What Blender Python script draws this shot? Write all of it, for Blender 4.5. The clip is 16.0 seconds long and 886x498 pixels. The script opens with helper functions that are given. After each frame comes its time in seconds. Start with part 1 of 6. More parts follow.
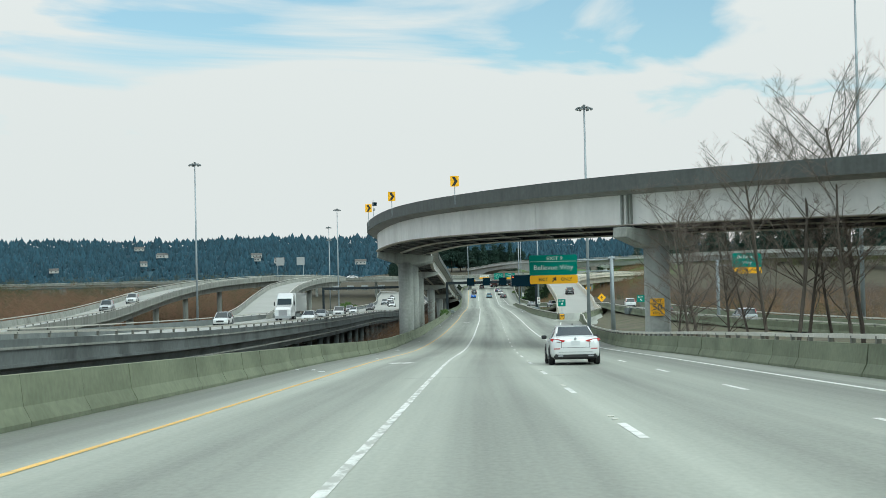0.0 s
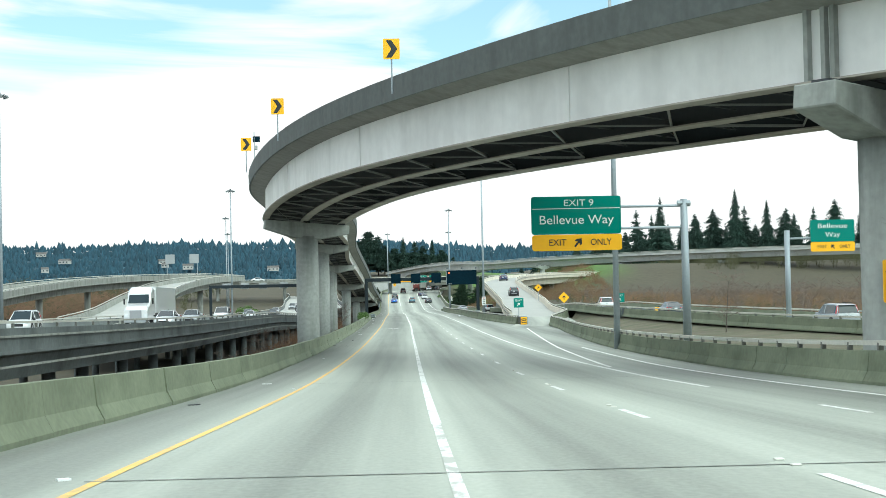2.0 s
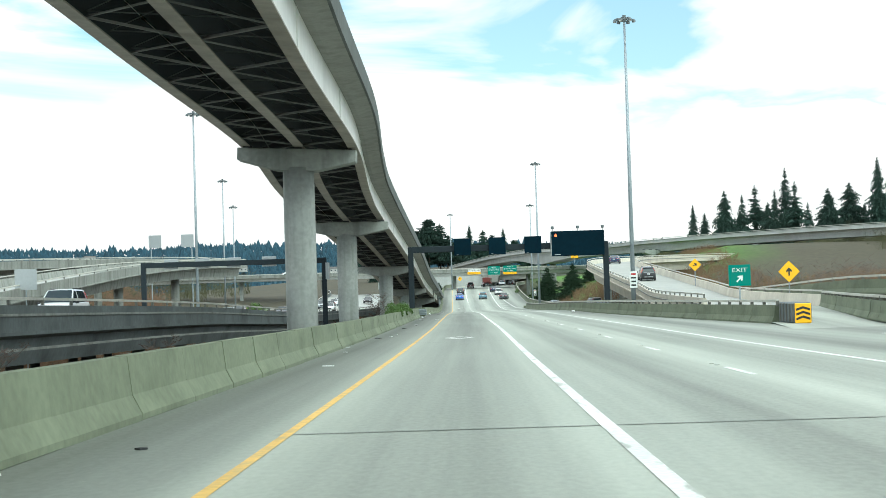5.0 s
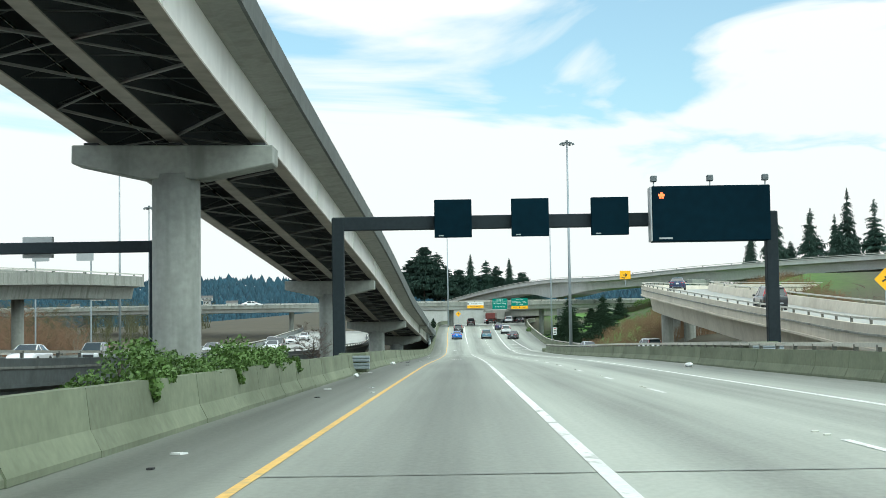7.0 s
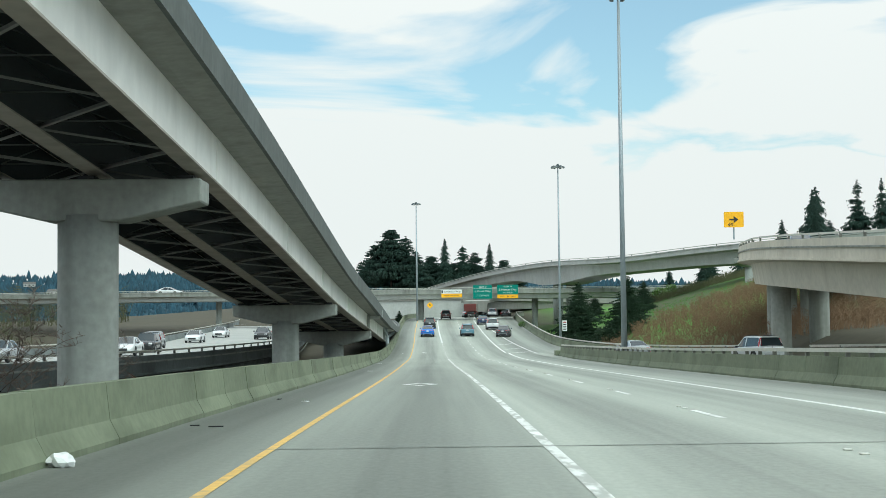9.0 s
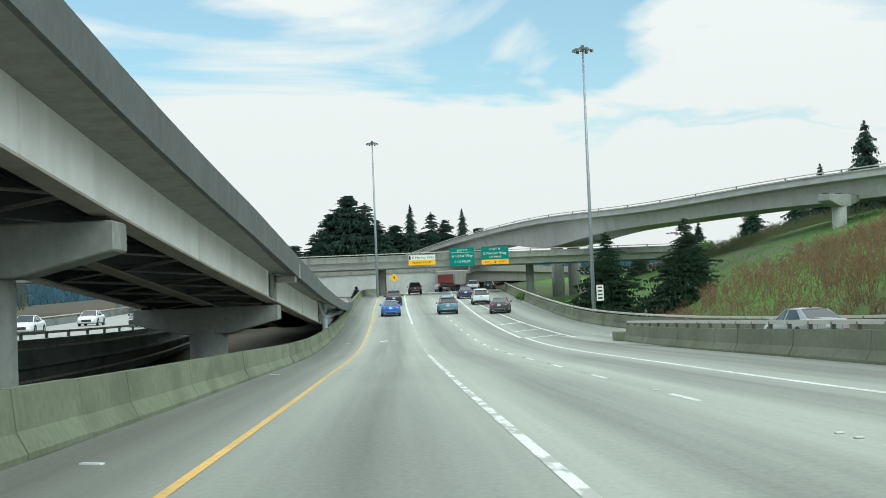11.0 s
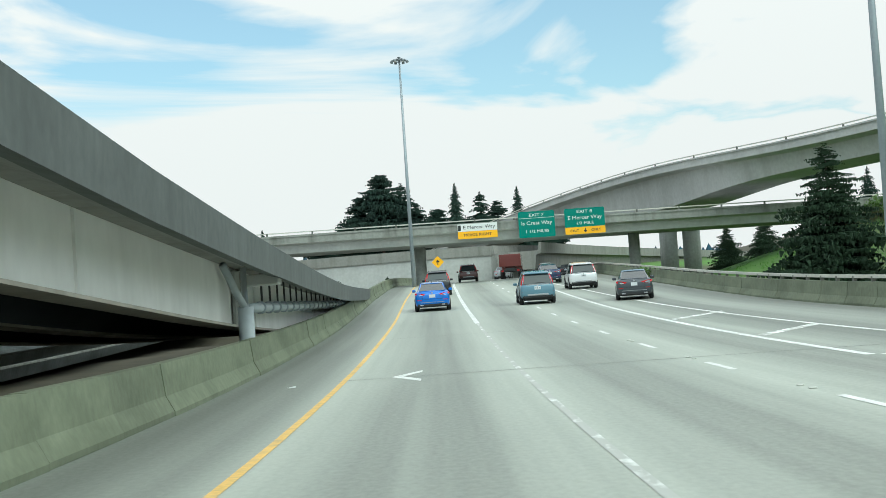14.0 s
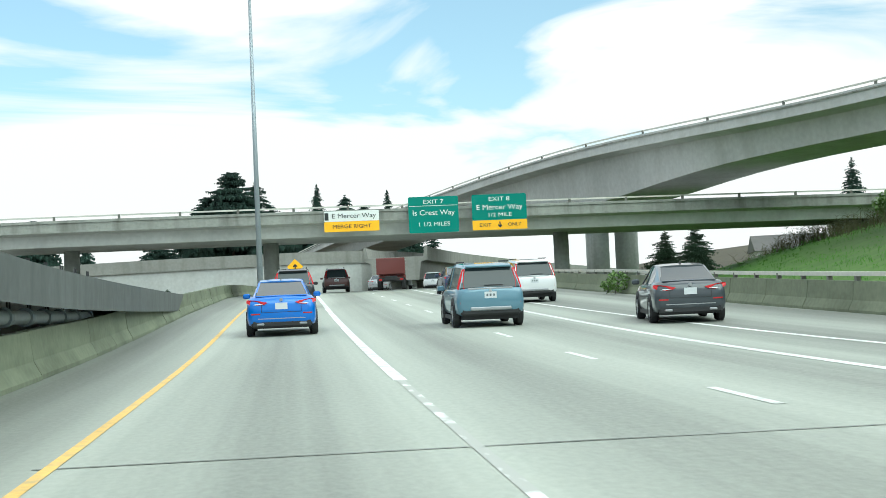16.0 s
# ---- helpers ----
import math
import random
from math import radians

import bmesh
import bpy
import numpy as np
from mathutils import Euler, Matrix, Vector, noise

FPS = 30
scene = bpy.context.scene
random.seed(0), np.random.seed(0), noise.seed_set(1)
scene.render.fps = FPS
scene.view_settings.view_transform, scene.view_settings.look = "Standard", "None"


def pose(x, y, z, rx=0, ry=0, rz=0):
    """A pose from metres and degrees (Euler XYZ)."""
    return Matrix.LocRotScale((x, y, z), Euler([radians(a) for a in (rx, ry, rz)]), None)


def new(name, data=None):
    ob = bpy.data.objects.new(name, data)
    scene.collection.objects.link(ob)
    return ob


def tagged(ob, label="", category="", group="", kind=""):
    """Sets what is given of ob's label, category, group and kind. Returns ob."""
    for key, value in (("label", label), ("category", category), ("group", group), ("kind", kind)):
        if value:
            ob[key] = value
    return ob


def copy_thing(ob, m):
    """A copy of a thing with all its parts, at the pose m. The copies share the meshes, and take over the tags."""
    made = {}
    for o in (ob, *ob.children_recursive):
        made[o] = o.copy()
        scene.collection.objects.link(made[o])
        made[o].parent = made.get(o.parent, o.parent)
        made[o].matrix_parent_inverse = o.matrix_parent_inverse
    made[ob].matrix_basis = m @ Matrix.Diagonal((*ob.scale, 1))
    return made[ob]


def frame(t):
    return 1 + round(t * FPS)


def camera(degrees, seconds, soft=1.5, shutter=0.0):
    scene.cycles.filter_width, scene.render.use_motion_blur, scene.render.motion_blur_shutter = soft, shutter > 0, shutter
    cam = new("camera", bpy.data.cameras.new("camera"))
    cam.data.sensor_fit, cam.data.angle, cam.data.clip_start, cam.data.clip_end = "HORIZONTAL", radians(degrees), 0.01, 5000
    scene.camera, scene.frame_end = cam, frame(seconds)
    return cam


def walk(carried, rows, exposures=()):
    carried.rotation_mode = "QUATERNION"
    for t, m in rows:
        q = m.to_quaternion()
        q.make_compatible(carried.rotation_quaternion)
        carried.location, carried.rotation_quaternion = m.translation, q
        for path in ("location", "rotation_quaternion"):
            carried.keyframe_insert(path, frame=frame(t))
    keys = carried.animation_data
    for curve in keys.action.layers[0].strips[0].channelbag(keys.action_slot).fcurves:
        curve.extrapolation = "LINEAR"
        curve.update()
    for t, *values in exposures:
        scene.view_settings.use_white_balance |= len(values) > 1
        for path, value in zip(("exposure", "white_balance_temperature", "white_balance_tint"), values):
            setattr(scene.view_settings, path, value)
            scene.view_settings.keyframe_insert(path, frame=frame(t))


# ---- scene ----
# ---- camera and its drive ----
cam = camera(33.119, 16.0, 0.8)


def aim(x, y, z, yaw, pitch, roll):
    return Matrix.Translation((x, y, z)) @ pose(0, 0, 0, 0, 0, yaw) @ pose(0, 0, 0, 90 + pitch) @ pose(0, 0, 0, 0, 0, roll)


# seconds, x, y, z, yaw, pitch, roll
DRIVE = [
    (0, 2.414, 0.000, 0.522, 1.125, 1.153, -1.265),
    (0.5, 1.939, 14.064, -0.001, -0.072, 1.447, -0.803),
    (1, 1.472, 29.217, -0.540, -0.846, 1.784, -0.576),
    (1.5, 1.046, 45.023, -1.076, -1.724, 1.753, -0.713),
    (2, 0.726, 61.043, -1.612, -2.122, 1.435, -1.175),
    (2.5, 0.549, 77.170, -2.177, -1.698, 1.096, -1.778),
    (3, 0.487, 93.368, -2.764, -1.051, 0.957, -2.206),
    (3.5, 0.499, 110.130, -3.290, -1.165, 0.719, -2.293),
    (4, 0.583, 127.938, -3.700, -1.515, 0.594, -2.251),
    (4.2, 0.646, 135.304, -3.839, -1.286, 0.737, -2.101),
    (6.3, 1.669, 215.686, -4.746, 2.083, 2.934, -2.050),
    (6.5, 1.754, 223.286, -4.797, 1.681, 3.060, -1.655),
    (7, 1.926, 242.022, -4.915, 0.381, 3.157, -0.889),
    (7.5, 2.026, 260.453, -5.025, -0.392, 3.287, -0.797),
    (8, 2.103, 278.648, -5.130, -0.542, 3.255, -1.276),
    (8.5, 2.210, 296.654, -5.244, -0.503, 3.134, -1.068),
    (9, 2.330, 314.487, -5.362, -0.655, 3.052, -0.671),
    (9.5, 2.445, 331.779, -5.505, -0.987, 2.578, -1.207),
    (9.7, 2.490, 338.450, -5.574, -1.322, 2.125, -0.489),
    (11.8, 2.688, 397.493, -6.285, -2.100, 2.621, -3.371),
    (12, 2.684, 402.051, -6.339, -1.914, 2.712, -3.402),
    (12.5, 2.675, 412.889, -6.454, -1.340, 2.869, -3.561),
    (13, 2.672, 423.148, -6.545, -0.822, 2.965, -3.324),
    (13.5, 2.677, 433.053, -6.641, -0.440, 2.847, -3.528),
    (14, 2.689, 442.812, -6.721, -0.340, 2.518, -3.911),
    (14.5, 2.707, 452.495, -6.755, -0.667, 1.572, -4.572),
    (15, 2.724, 462.156, -6.716, -1.300, 0.293, -3.536),
    (15.5, 2.738, 471.818, -6.594, -3.391, 1.200, -2.711),
    (16, 2.746, 481.500, -6.408, -5.810, 2.928, -2.600),
]
EXPOSE = [(0, -0.24), (0.5, -0.12), (1.0, -0.06), (2.0, 0.25), (2.5, 0.54), (3.2, 0.56), (4.2, 0.37), (6.3, 0.2), (7.0, 0.12), (8.0, 0.07), (9.0, -0.07), (9.7, -0.08), (12.0, -0.08), (13.5, -0.06), (14.5, -0.02), (16.0, 0.17)]
walk(cam, [(t, aim(*row)) for t, *row in DRIVE], [(t, stops, 5780, -18) for t, stops in EXPOSE])

# ---- road alignment: sideways line and profile every 44 m ----
STEP_Y, FIRST_Y = 44.0, -22.0
ROAD_X = [0.0, -0.0, 0.16, 0.71, 1.27, 1.75, 2.24, 2.5, 2.77, 3.03, 3.08, 3.16, 3.15, 3.07, 3.6, 7.0, 13.0, 22.0, 34.0, 48.0, 64.0]
ROAD_Z = [0.0, -1.64, -3.13, -4.64, -5.49, -5.96, -6.26, -6.53, -6.84, -7.35, -7.85, -8.07, -7.08, -5.25, -3.55, -2.95, -2.9, -4.0, -5.2, -6.4, -7.6]

# ---- world, sun, exposure ----
SUN_DIR = Vector((0.42, -0.6, 0.7)).normalized()
sun = new("sun", bpy.data.lights.new("sun", "SUN"))
sun.data.energy, sun.data.angle, sun.data.color = 1.75, radians(60), (1.0, 0.965, 0.91)
sun.rotation_mode = "QUATERNION"
sun.rotation_quaternion = SUN_DIR.to_track_quat("Z", "Y")

world = bpy.data.worlds.new("sky")
scene.world = world
world.use_nodes = True
wt = world.node_tree
wt.nodes.clear()


def wnode(kind, **sets):
    n = wt.nodes.new(kind)
    for key, value in sets.items():
        n.inputs[key].default_value = value
    return n


sky = wt.nodes.new("ShaderNodeTexSky")
sky.sky_type, sky.sun_disc = "NISHITA", False
sky.sun_elevation = math.asin(SUN_DIR.z)
sky.sun_rotation = math.atan2(SUN_DIR.x, SUN_DIR.y)
sky_bg = wnode("ShaderNodeBackground", Strength=0.15)
wt.links.new(sky.outputs[0], sky_bg.inputs[0])
# long flat cloud sheets
wco = wt.nodes.new("ShaderNodeTexCoord")
sep = wt.nodes.new("ShaderNodeSeparateXYZ")
wt.links.new(wco.outputs["Generated"], sep.inputs[0])
cmap = wt.nodes.new("ShaderNodeMapping")
cmap.inputs["Location"].default_value = (0.3, 0.0, 0.2)
cmap.inputs["Scale"].default_value = (3.0, 3.0, 13.0)
wt.links.new(wco.outputs["Generated"], cmap.inputs[0])
cloud = wnode("ShaderNodeTexNoise", Scale=1.0, Detail=8.0, Roughness=0.5, Distortion=0.9)
wt.links.new(cmap.outputs[0], cloud.inputs["Vector"])
ramp = wt.nodes.new("ShaderNodeValToRGB")
ramp.color_ramp.elements[0].position, ramp.color_ramp.elements[1].position = 0.435, 0.525
ramp.color_ramp.elements[0].color = (0.14, 0.14, 0.14, 1)
wt.links.new(cloud.outputs["Fac"], ramp.inputs[0])
# near the horizon the sheets close up
low = wt.nodes.new("ShaderNodeMapRange")
low.inputs["From Min"].default_value, low.inputs["From Max"].default_value = 0.212, 0.232
low.inputs["To Min"].default_value, low.inputs["To Max"].default_value = 1.0, 0.0
ragged = wt.nodes.new("ShaderNodeMath")
ragged.operation = "MULTIPLY_ADD"
ragged.inputs[1].default_value = 0.22
wt.links.new(cloud.outputs["Fac"], ragged.inputs[0])
wt.links.new(sep.outputs[2], ragged.inputs[2])
wt.links.new(ragged.outputs[0], low.inputs["Value"])
cover = wt.nodes.new("ShaderNodeMath")
cover.operation = "MAXIMUM"
wt.links.new(ramp.outputs[0], cover.inputs[0])
wt.links.new(low.outputs[0], cover.inputs[1])
# an overcast sky grows brighter towards the zenith
square = wt.nodes.new("ShaderNodeMath")
square.operation = "POWER"
square.inputs[1].default_value = 2.0
wt.links.new(sep.outputs[2], square.inputs[0])
bright = wt.nodes.new("ShaderNodeMath")
bright.operation = "MULTIPLY_ADD"
bright.inputs[1].default_value, bright.inputs[2].default_value = 1.5, 1.04
wt.links.new(square.outputs[0], bright.inputs[0])
cloud_bg = wnode("ShaderNodeBackground", Strength=1.0)
wt.links.new(bright.outputs[0], cloud_bg.inputs["Strength"])
cloud_bg.inputs[0].default_value = (1.0, 0.85, 0.875, 1)
wmix = wt.nodes.new("ShaderNodeMixShader")
wt.links.new(cover.outputs[0], wmix.inputs[0])
wt.links.new(sky_bg.outputs[0], wmix.inputs[1])
wt.links.new(cloud_bg.outputs[0], wmix.inputs[2])
wout = wt.nodes.new("ShaderNodeOutputWorld")
wt.links.new(wmix.outputs[0], wout.inputs[0])
scene.view_settings.exposure = 0.0


# ---- materials ----
def material(name, base, rough=0.7, metal=0.0, vary=0.12, fine=6.0, broad=0.25, stain=None, bump=0.0, spec=0.5, coat=0.0, islands=0.0, emit=None):
    """A surface with grain and broad patches in metres; stain: a second colour in drips or patches."""
    m = bpy.data.materials.new(name)
    m.use_nodes = True
    t = m.node_tree
    b = t.nodes["Principled BSDF"]
    b.inputs["Roughness"].default_value, b.inputs["Metallic"].default_value = rough, metal
    b.inputs["Specular IOR Level"].default_value, b.inputs["Coat Weight"].default_value = spec, coat
    if emit:
        b.inputs["Emission Color"].default_value, b.inputs["Emission Strength"].default_value = (*emit[0], 1), emit[1]
    co = t.nodes.new("ShaderNodeTexCoord")
    n1 = t.nodes.new("ShaderNodeTexNoise")
    n1.inputs["Scale"].default_value, n1.inputs["Detail"].default_value = fine, 5.0
    n2 = t.nodes.new("ShaderNodeTexNoise")
    n2.inputs["Scale"].default_value, n2.inputs["Detail"].default_value = broad, 3.0
    geo = t.nodes.new("ShaderNodeNewGeometry")
    for n in (n1, n2):
        t.links.new(geo.outputs["Position"], n.inputs["Vector"])
    add = t.nodes.new("ShaderNodeMath")
    add.operation = "ADD"
    t.links.new(n1.outputs["Fac"], add.inputs[0])
    t.links.new(n2.outputs["Fac"], add.inputs[1])
    last = add.outputs[0]
    if islands:
        inf = t.nodes.new("ShaderNodeObjectInfo")
        mul = t.nodes.new("ShaderNodeMath")
        mul.operation = "MULTIPLY_ADD"
        mul.inputs[1].default_value = islands
        t.links.new(geo.outputs["Random Per Island"], mul.inputs[0])
        t.links.new(last, mul.inputs[2])
        mul2 = t.nodes.new("ShaderNodeMath")
        mul2.operation = "MULTIPLY_ADD"
        mul2.inputs[1].default_value = islands
        t.links.new(inf.outputs["Random"], mul2.inputs[0])
        t.links.new(mul.outputs[0], mul2.inputs[2])
        last = mul2.outputs[0]
    rng = t.nodes.new("ShaderNodeMapRange")
    rng.inputs["From Min"].default_value, rng.inputs["From Max"].default_value = 0.6, 1.4 + islands
    rng.inputs["To Min"].default_value, rng.inputs["To Max"].default_value = 1 - vary, 1 + vary
    t.links.new(last, rng.inputs["Value"])
    hsv = t.nodes.new("ShaderNodeHueSaturation")
    hsv.inputs["Color"].default_value = (*base, 1)
    t.links.new(rng.outputs[0], hsv.inputs["Value"])
    color = hsv.outputs[0]
    if stain:
        mp = t.nodes.new("ShaderNodeMapping")
        mp.inputs["Scale"].default_value = stain[1]
        t.links.new(geo.outputs["Position"], mp.inputs[0])
        n3 = t.nodes.new("ShaderNodeTexNoise")
        n3.inputs["Scale"].default_value, n3.inputs["Detail"].default_value = 1.0, 6.0
        t.links.new(mp.outputs[0], n3.inputs["Vector"])
        r3 = t.nodes.new("ShaderNodeMapRange")
        r3.inputs["From Min"].default_value, r3.inputs["From Max"].default_value = 0.48, 0.75
        r3.inputs["To Max"].default_value = stain[2]
        t.links.new(n3.outputs["Fac"], r3.inputs["Value"])
        mx = t.nodes.new("ShaderNodeMix")
        mx.data_type = "RGBA"
        t.links.new(r3.outputs[0], mx.inputs[0])
        t.links.new(color, mx.inputs[6])
        mx.inputs[7].default_value = (*stain[0], 1)
        color = mx.outputs[2]
    t.links.new(color, b.inputs["Base Color"])
    if bump:
        bp = t.nodes.new("ShaderNodeBump")
        bp.inputs["Strength"].default_value, bp.inputs["Distance"].default_value = bump, 0.02
        t.links.new(n1.outputs["Fac"], bp.inputs["Height"])
        t.links.new(bp.outputs[0], b.inputs["Normal"])
    return m


DRIP = (1.2, 1.2, 0.12)
M = {
    "barrier": material("barrier_concrete", (0.162, 0.184, 0.122), 0.88, vary=0.34, fine=6, broad=0.35, stain=((0.085, 0.10, 0.06), (1.1, 0.35, 0.9), 0.75), bump=0.3, islands=0.25),
    "concrete": material("pier_concrete", (0.33, 0.345, 0.32), 0.85, vary=0.2, fine=4, broad=0.5, stain=((0.14, 0.155, 0.135), DRIP, 0.7), bump=0.25),
    "deck": material("deck_concrete", (0.27, 0.27, 0.245), 0.85, vary=0.16, fine=4, broad=0.3, stain=((0.15, 0.15, 0.13), DRIP, 0.6), bump=0.25),
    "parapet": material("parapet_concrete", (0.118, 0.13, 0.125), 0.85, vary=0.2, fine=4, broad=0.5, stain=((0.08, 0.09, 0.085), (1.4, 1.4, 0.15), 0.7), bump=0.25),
    "old": material("weathered_concrete", (0.30, 0.31, 0.28), 0.9, vary=0.2, fine=4, broad=0.3, stain=((0.10, 0.10, 0.085), DRIP, 0.75), bump=0.3),
    "girder": material("painted_girder", (0.82, 0.82, 0.79), 0.5, vary=0.09, fine=1.5, broad=0.15, stain=((0.46, 0.46, 0.43), (0.5, 0.5, 0.1), 0.35)),
    # the shade under the ramp is put into these two dark colours
    "girder_in": material("inner_girder_shade", (0.05, 0.055, 0.06), 0.6, vary=0.15),
    "soffit": material("underside_shade", (0.022, 0.028, 0.033), 0.9, vary=0.2),
    "brace": material("brace_steel", (0.22, 0.22, 0.21), 0.6, vary=0.15),
    # brace steel again, darkened for the shade up between the girders
    "brace_dark": material("shaded_brace_steel", (0.10, 0.105, 0.105), 0.7, vary=0.15),
    "flange": material("flange_paint", (0.40, 0.37, 0.32), 0.65, vary=0.2, fine=2.0, broad=0.3, stain=((0.20, 0.17, 0.13), (0.8, 0.8, 0.8), 0.5)),
    "rail": material("weathered_aluminium_rail", (0.60, 0.59, 0.53), 0.5, metal=0.3, vary=0.15),
    "rail_post": material("rail_post_metal", (0.16, 0.16, 0.14), 0.6, metal=0.3, vary=0.15),
    "galv": material("galvanised_steel", (0.33, 0.37, 0.40), 0.5, metal=0.35, vary=0.12, fine=9),
    "gantry": material("gantry_paint", (0.026, 0.034, 0.04), 0.65, vary=0.2, spec=0.12),
    "panel": material("dark_display", (0.004, 0.016, 0.026), 0.7, vary=0.25, fine=3, spec=0.04),
    "lamp": material("lamp_housing", (0.13, 0.15, 0.16), 0.5, vary=0.1),
    "lamp_glass": material("lamp_glass", (0.65, 0.66, 0.64), 0.2, vary=0.05),
    "led": material("red_light", (0.8, 0.1, 0.05), 0.4, emit=((1.0, 0.12, 0.03), 2.5)),
    "sign_green": material("green_sheeting", (0.0, 0.20, 0.15), 0.45, vary=0.06, fine=1.0),
    "sign_yellow": material("yellow_sheeting", (0.97, 0.50, 0.005), 0.45, vary=0.05),
    "sign_white": material("white_sheeting", (0.78, 0.80, 0.78), 0.45, vary=0.04),
    "sign_black": material("black_legend", (0.02, 0.025, 0.025), 0.5, vary=0.1),
    "sign_back": material("aluminium_sign_back", (0.42, 0.44, 0.45), 0.5, metal=0.4, vary=0.1),
    "yellow_line": material("yellow_lane_paint", (0.72, 0.47, 0.13), 0.7, vary=0.2, fine=14, stain=((0.40, 0.33, 0.2), (3, 3, 3), 0.7)),
    "white_line": material("white_lane_paint", (0.72, 0.73, 0.70), 0.7, vary=0.2, fine=14, stain=((0.38, 0.39, 0.36), (4, 3, 3), 0.8)),
    "joint": material("tar_joint", (0.17, 0.18, 0.16), 0.8, vary=0.3, fine=8, stain=((0.36, 0.37, 0.34), (0.45, 3.0, 1.0), 1.0)),
    "marker": material("raised_marker", (0.6, 0.6, 0.55), 0.5, vary=0.2),
    "bush": material("green_leaves", (0.085, 0.15, 0.03), 0.6, vary=0.35, fine=3, islands=0.6),
    "conifer": material("conifer_needles", (0.018, 0.042, 0.03), 0.8, vary=0.4, fine=1.2, islands=0.8),
    "fir_light": material("young_conifer_needles", (0.016, 0.036, 0.016), 0.8, vary=0.4, fine=1.5, islands=0.8),
    # the blue of distant haze is mixed into the far trees' colour
    "far_wood": material("hazed_conifer_wood", (0.028, 0.070, 0.100), 0.95, vary=0.45, fine=0.05, broad=0.008, islands=0.9),
    "bark": material("bark", (0.10, 0.085, 0.07), 0.9, vary=0.3, fine=8),
    "twig": material("bare_twigs", (0.15, 0.12, 0.10), 0.9, vary=0.3, fine=5, islands=0.4),
    "brush": material("dry_brush", (0.18, 0.115, 0.068), 0.95, vary=0.45, fine=1.5, islands=0.8),
    "reeds": material("marsh_brush", (0.17, 0.105, 0.066), 0.95, vary=0.4, fine=1.0, islands=0.6),
    "olive": material("olive_scrub", (0.075, 0.075, 0.038), 0.95, vary=0.45, fine=0.6, islands=0.9),
    "tuft": material("grass_tufts", (0.075, 0.19, 0.022), 0.9, vary=0.45, fine=0.5, broad=0.12, islands=0.8),
    "tyre": material("tyre_rubber", (0.018, 0.018, 0.019), 0.8, vary=0.1),
    "rim": material("alloy_rim", (0.42, 0.43, 0.45), 0.35, metal=0.8, vary=0.08),
    "glass": material("car_glass", (0.03, 0.042, 0.048), 0.06, spec=0.5, vary=0.02),
    "trim": material("black_plastic", (0.022, 0.023, 0.025), 0.6, vary=0.1),
    "tail": material("tail_lamp", (0.42, 0.015, 0.02), 0.2, vary=0.05, coat=0.5),
    "tail_on": material("lit_brake_lamp", (0.40, 0.008, 0.012), 0.2, emit=((1.0, 0.01, 0.015), 0.12)),
    "head": material("head_lamp", (0.75, 0.78, 0.8), 0.15, vary=0.05),
    "plate": material("number_plate", (0.62, 0.64, 0.66), 0.5, vary=0.05),
    "house": material("house_walls", (0.45, 0.44, 0.42), 0.8, vary=0.2, fine=0.3),
    "roof": material("shingle_roof", (0.12, 0.115, 0.11), 0.9, vary=0.2),
    "litter": material("white_plastic", (0.75, 0.76, 0.76), 0.6, vary=0.1),
    "orange": material("orange_barrel", (0.7, 0.2, 0.05), 0.6, vary=0.1),
    "pipe": material("pipe_paint", (0.40, 0.44, 0.46), 0.5, vary=0.12),
    "water": material("lake_water", (0.35, 0.40, 0.45), 0.12, vary=0.05),
}


def paint(name, color):
    return material(name, color, 0.32, metal=0.15, vary=0.03, fine=2.0, spec=0.5, coat=0.8)


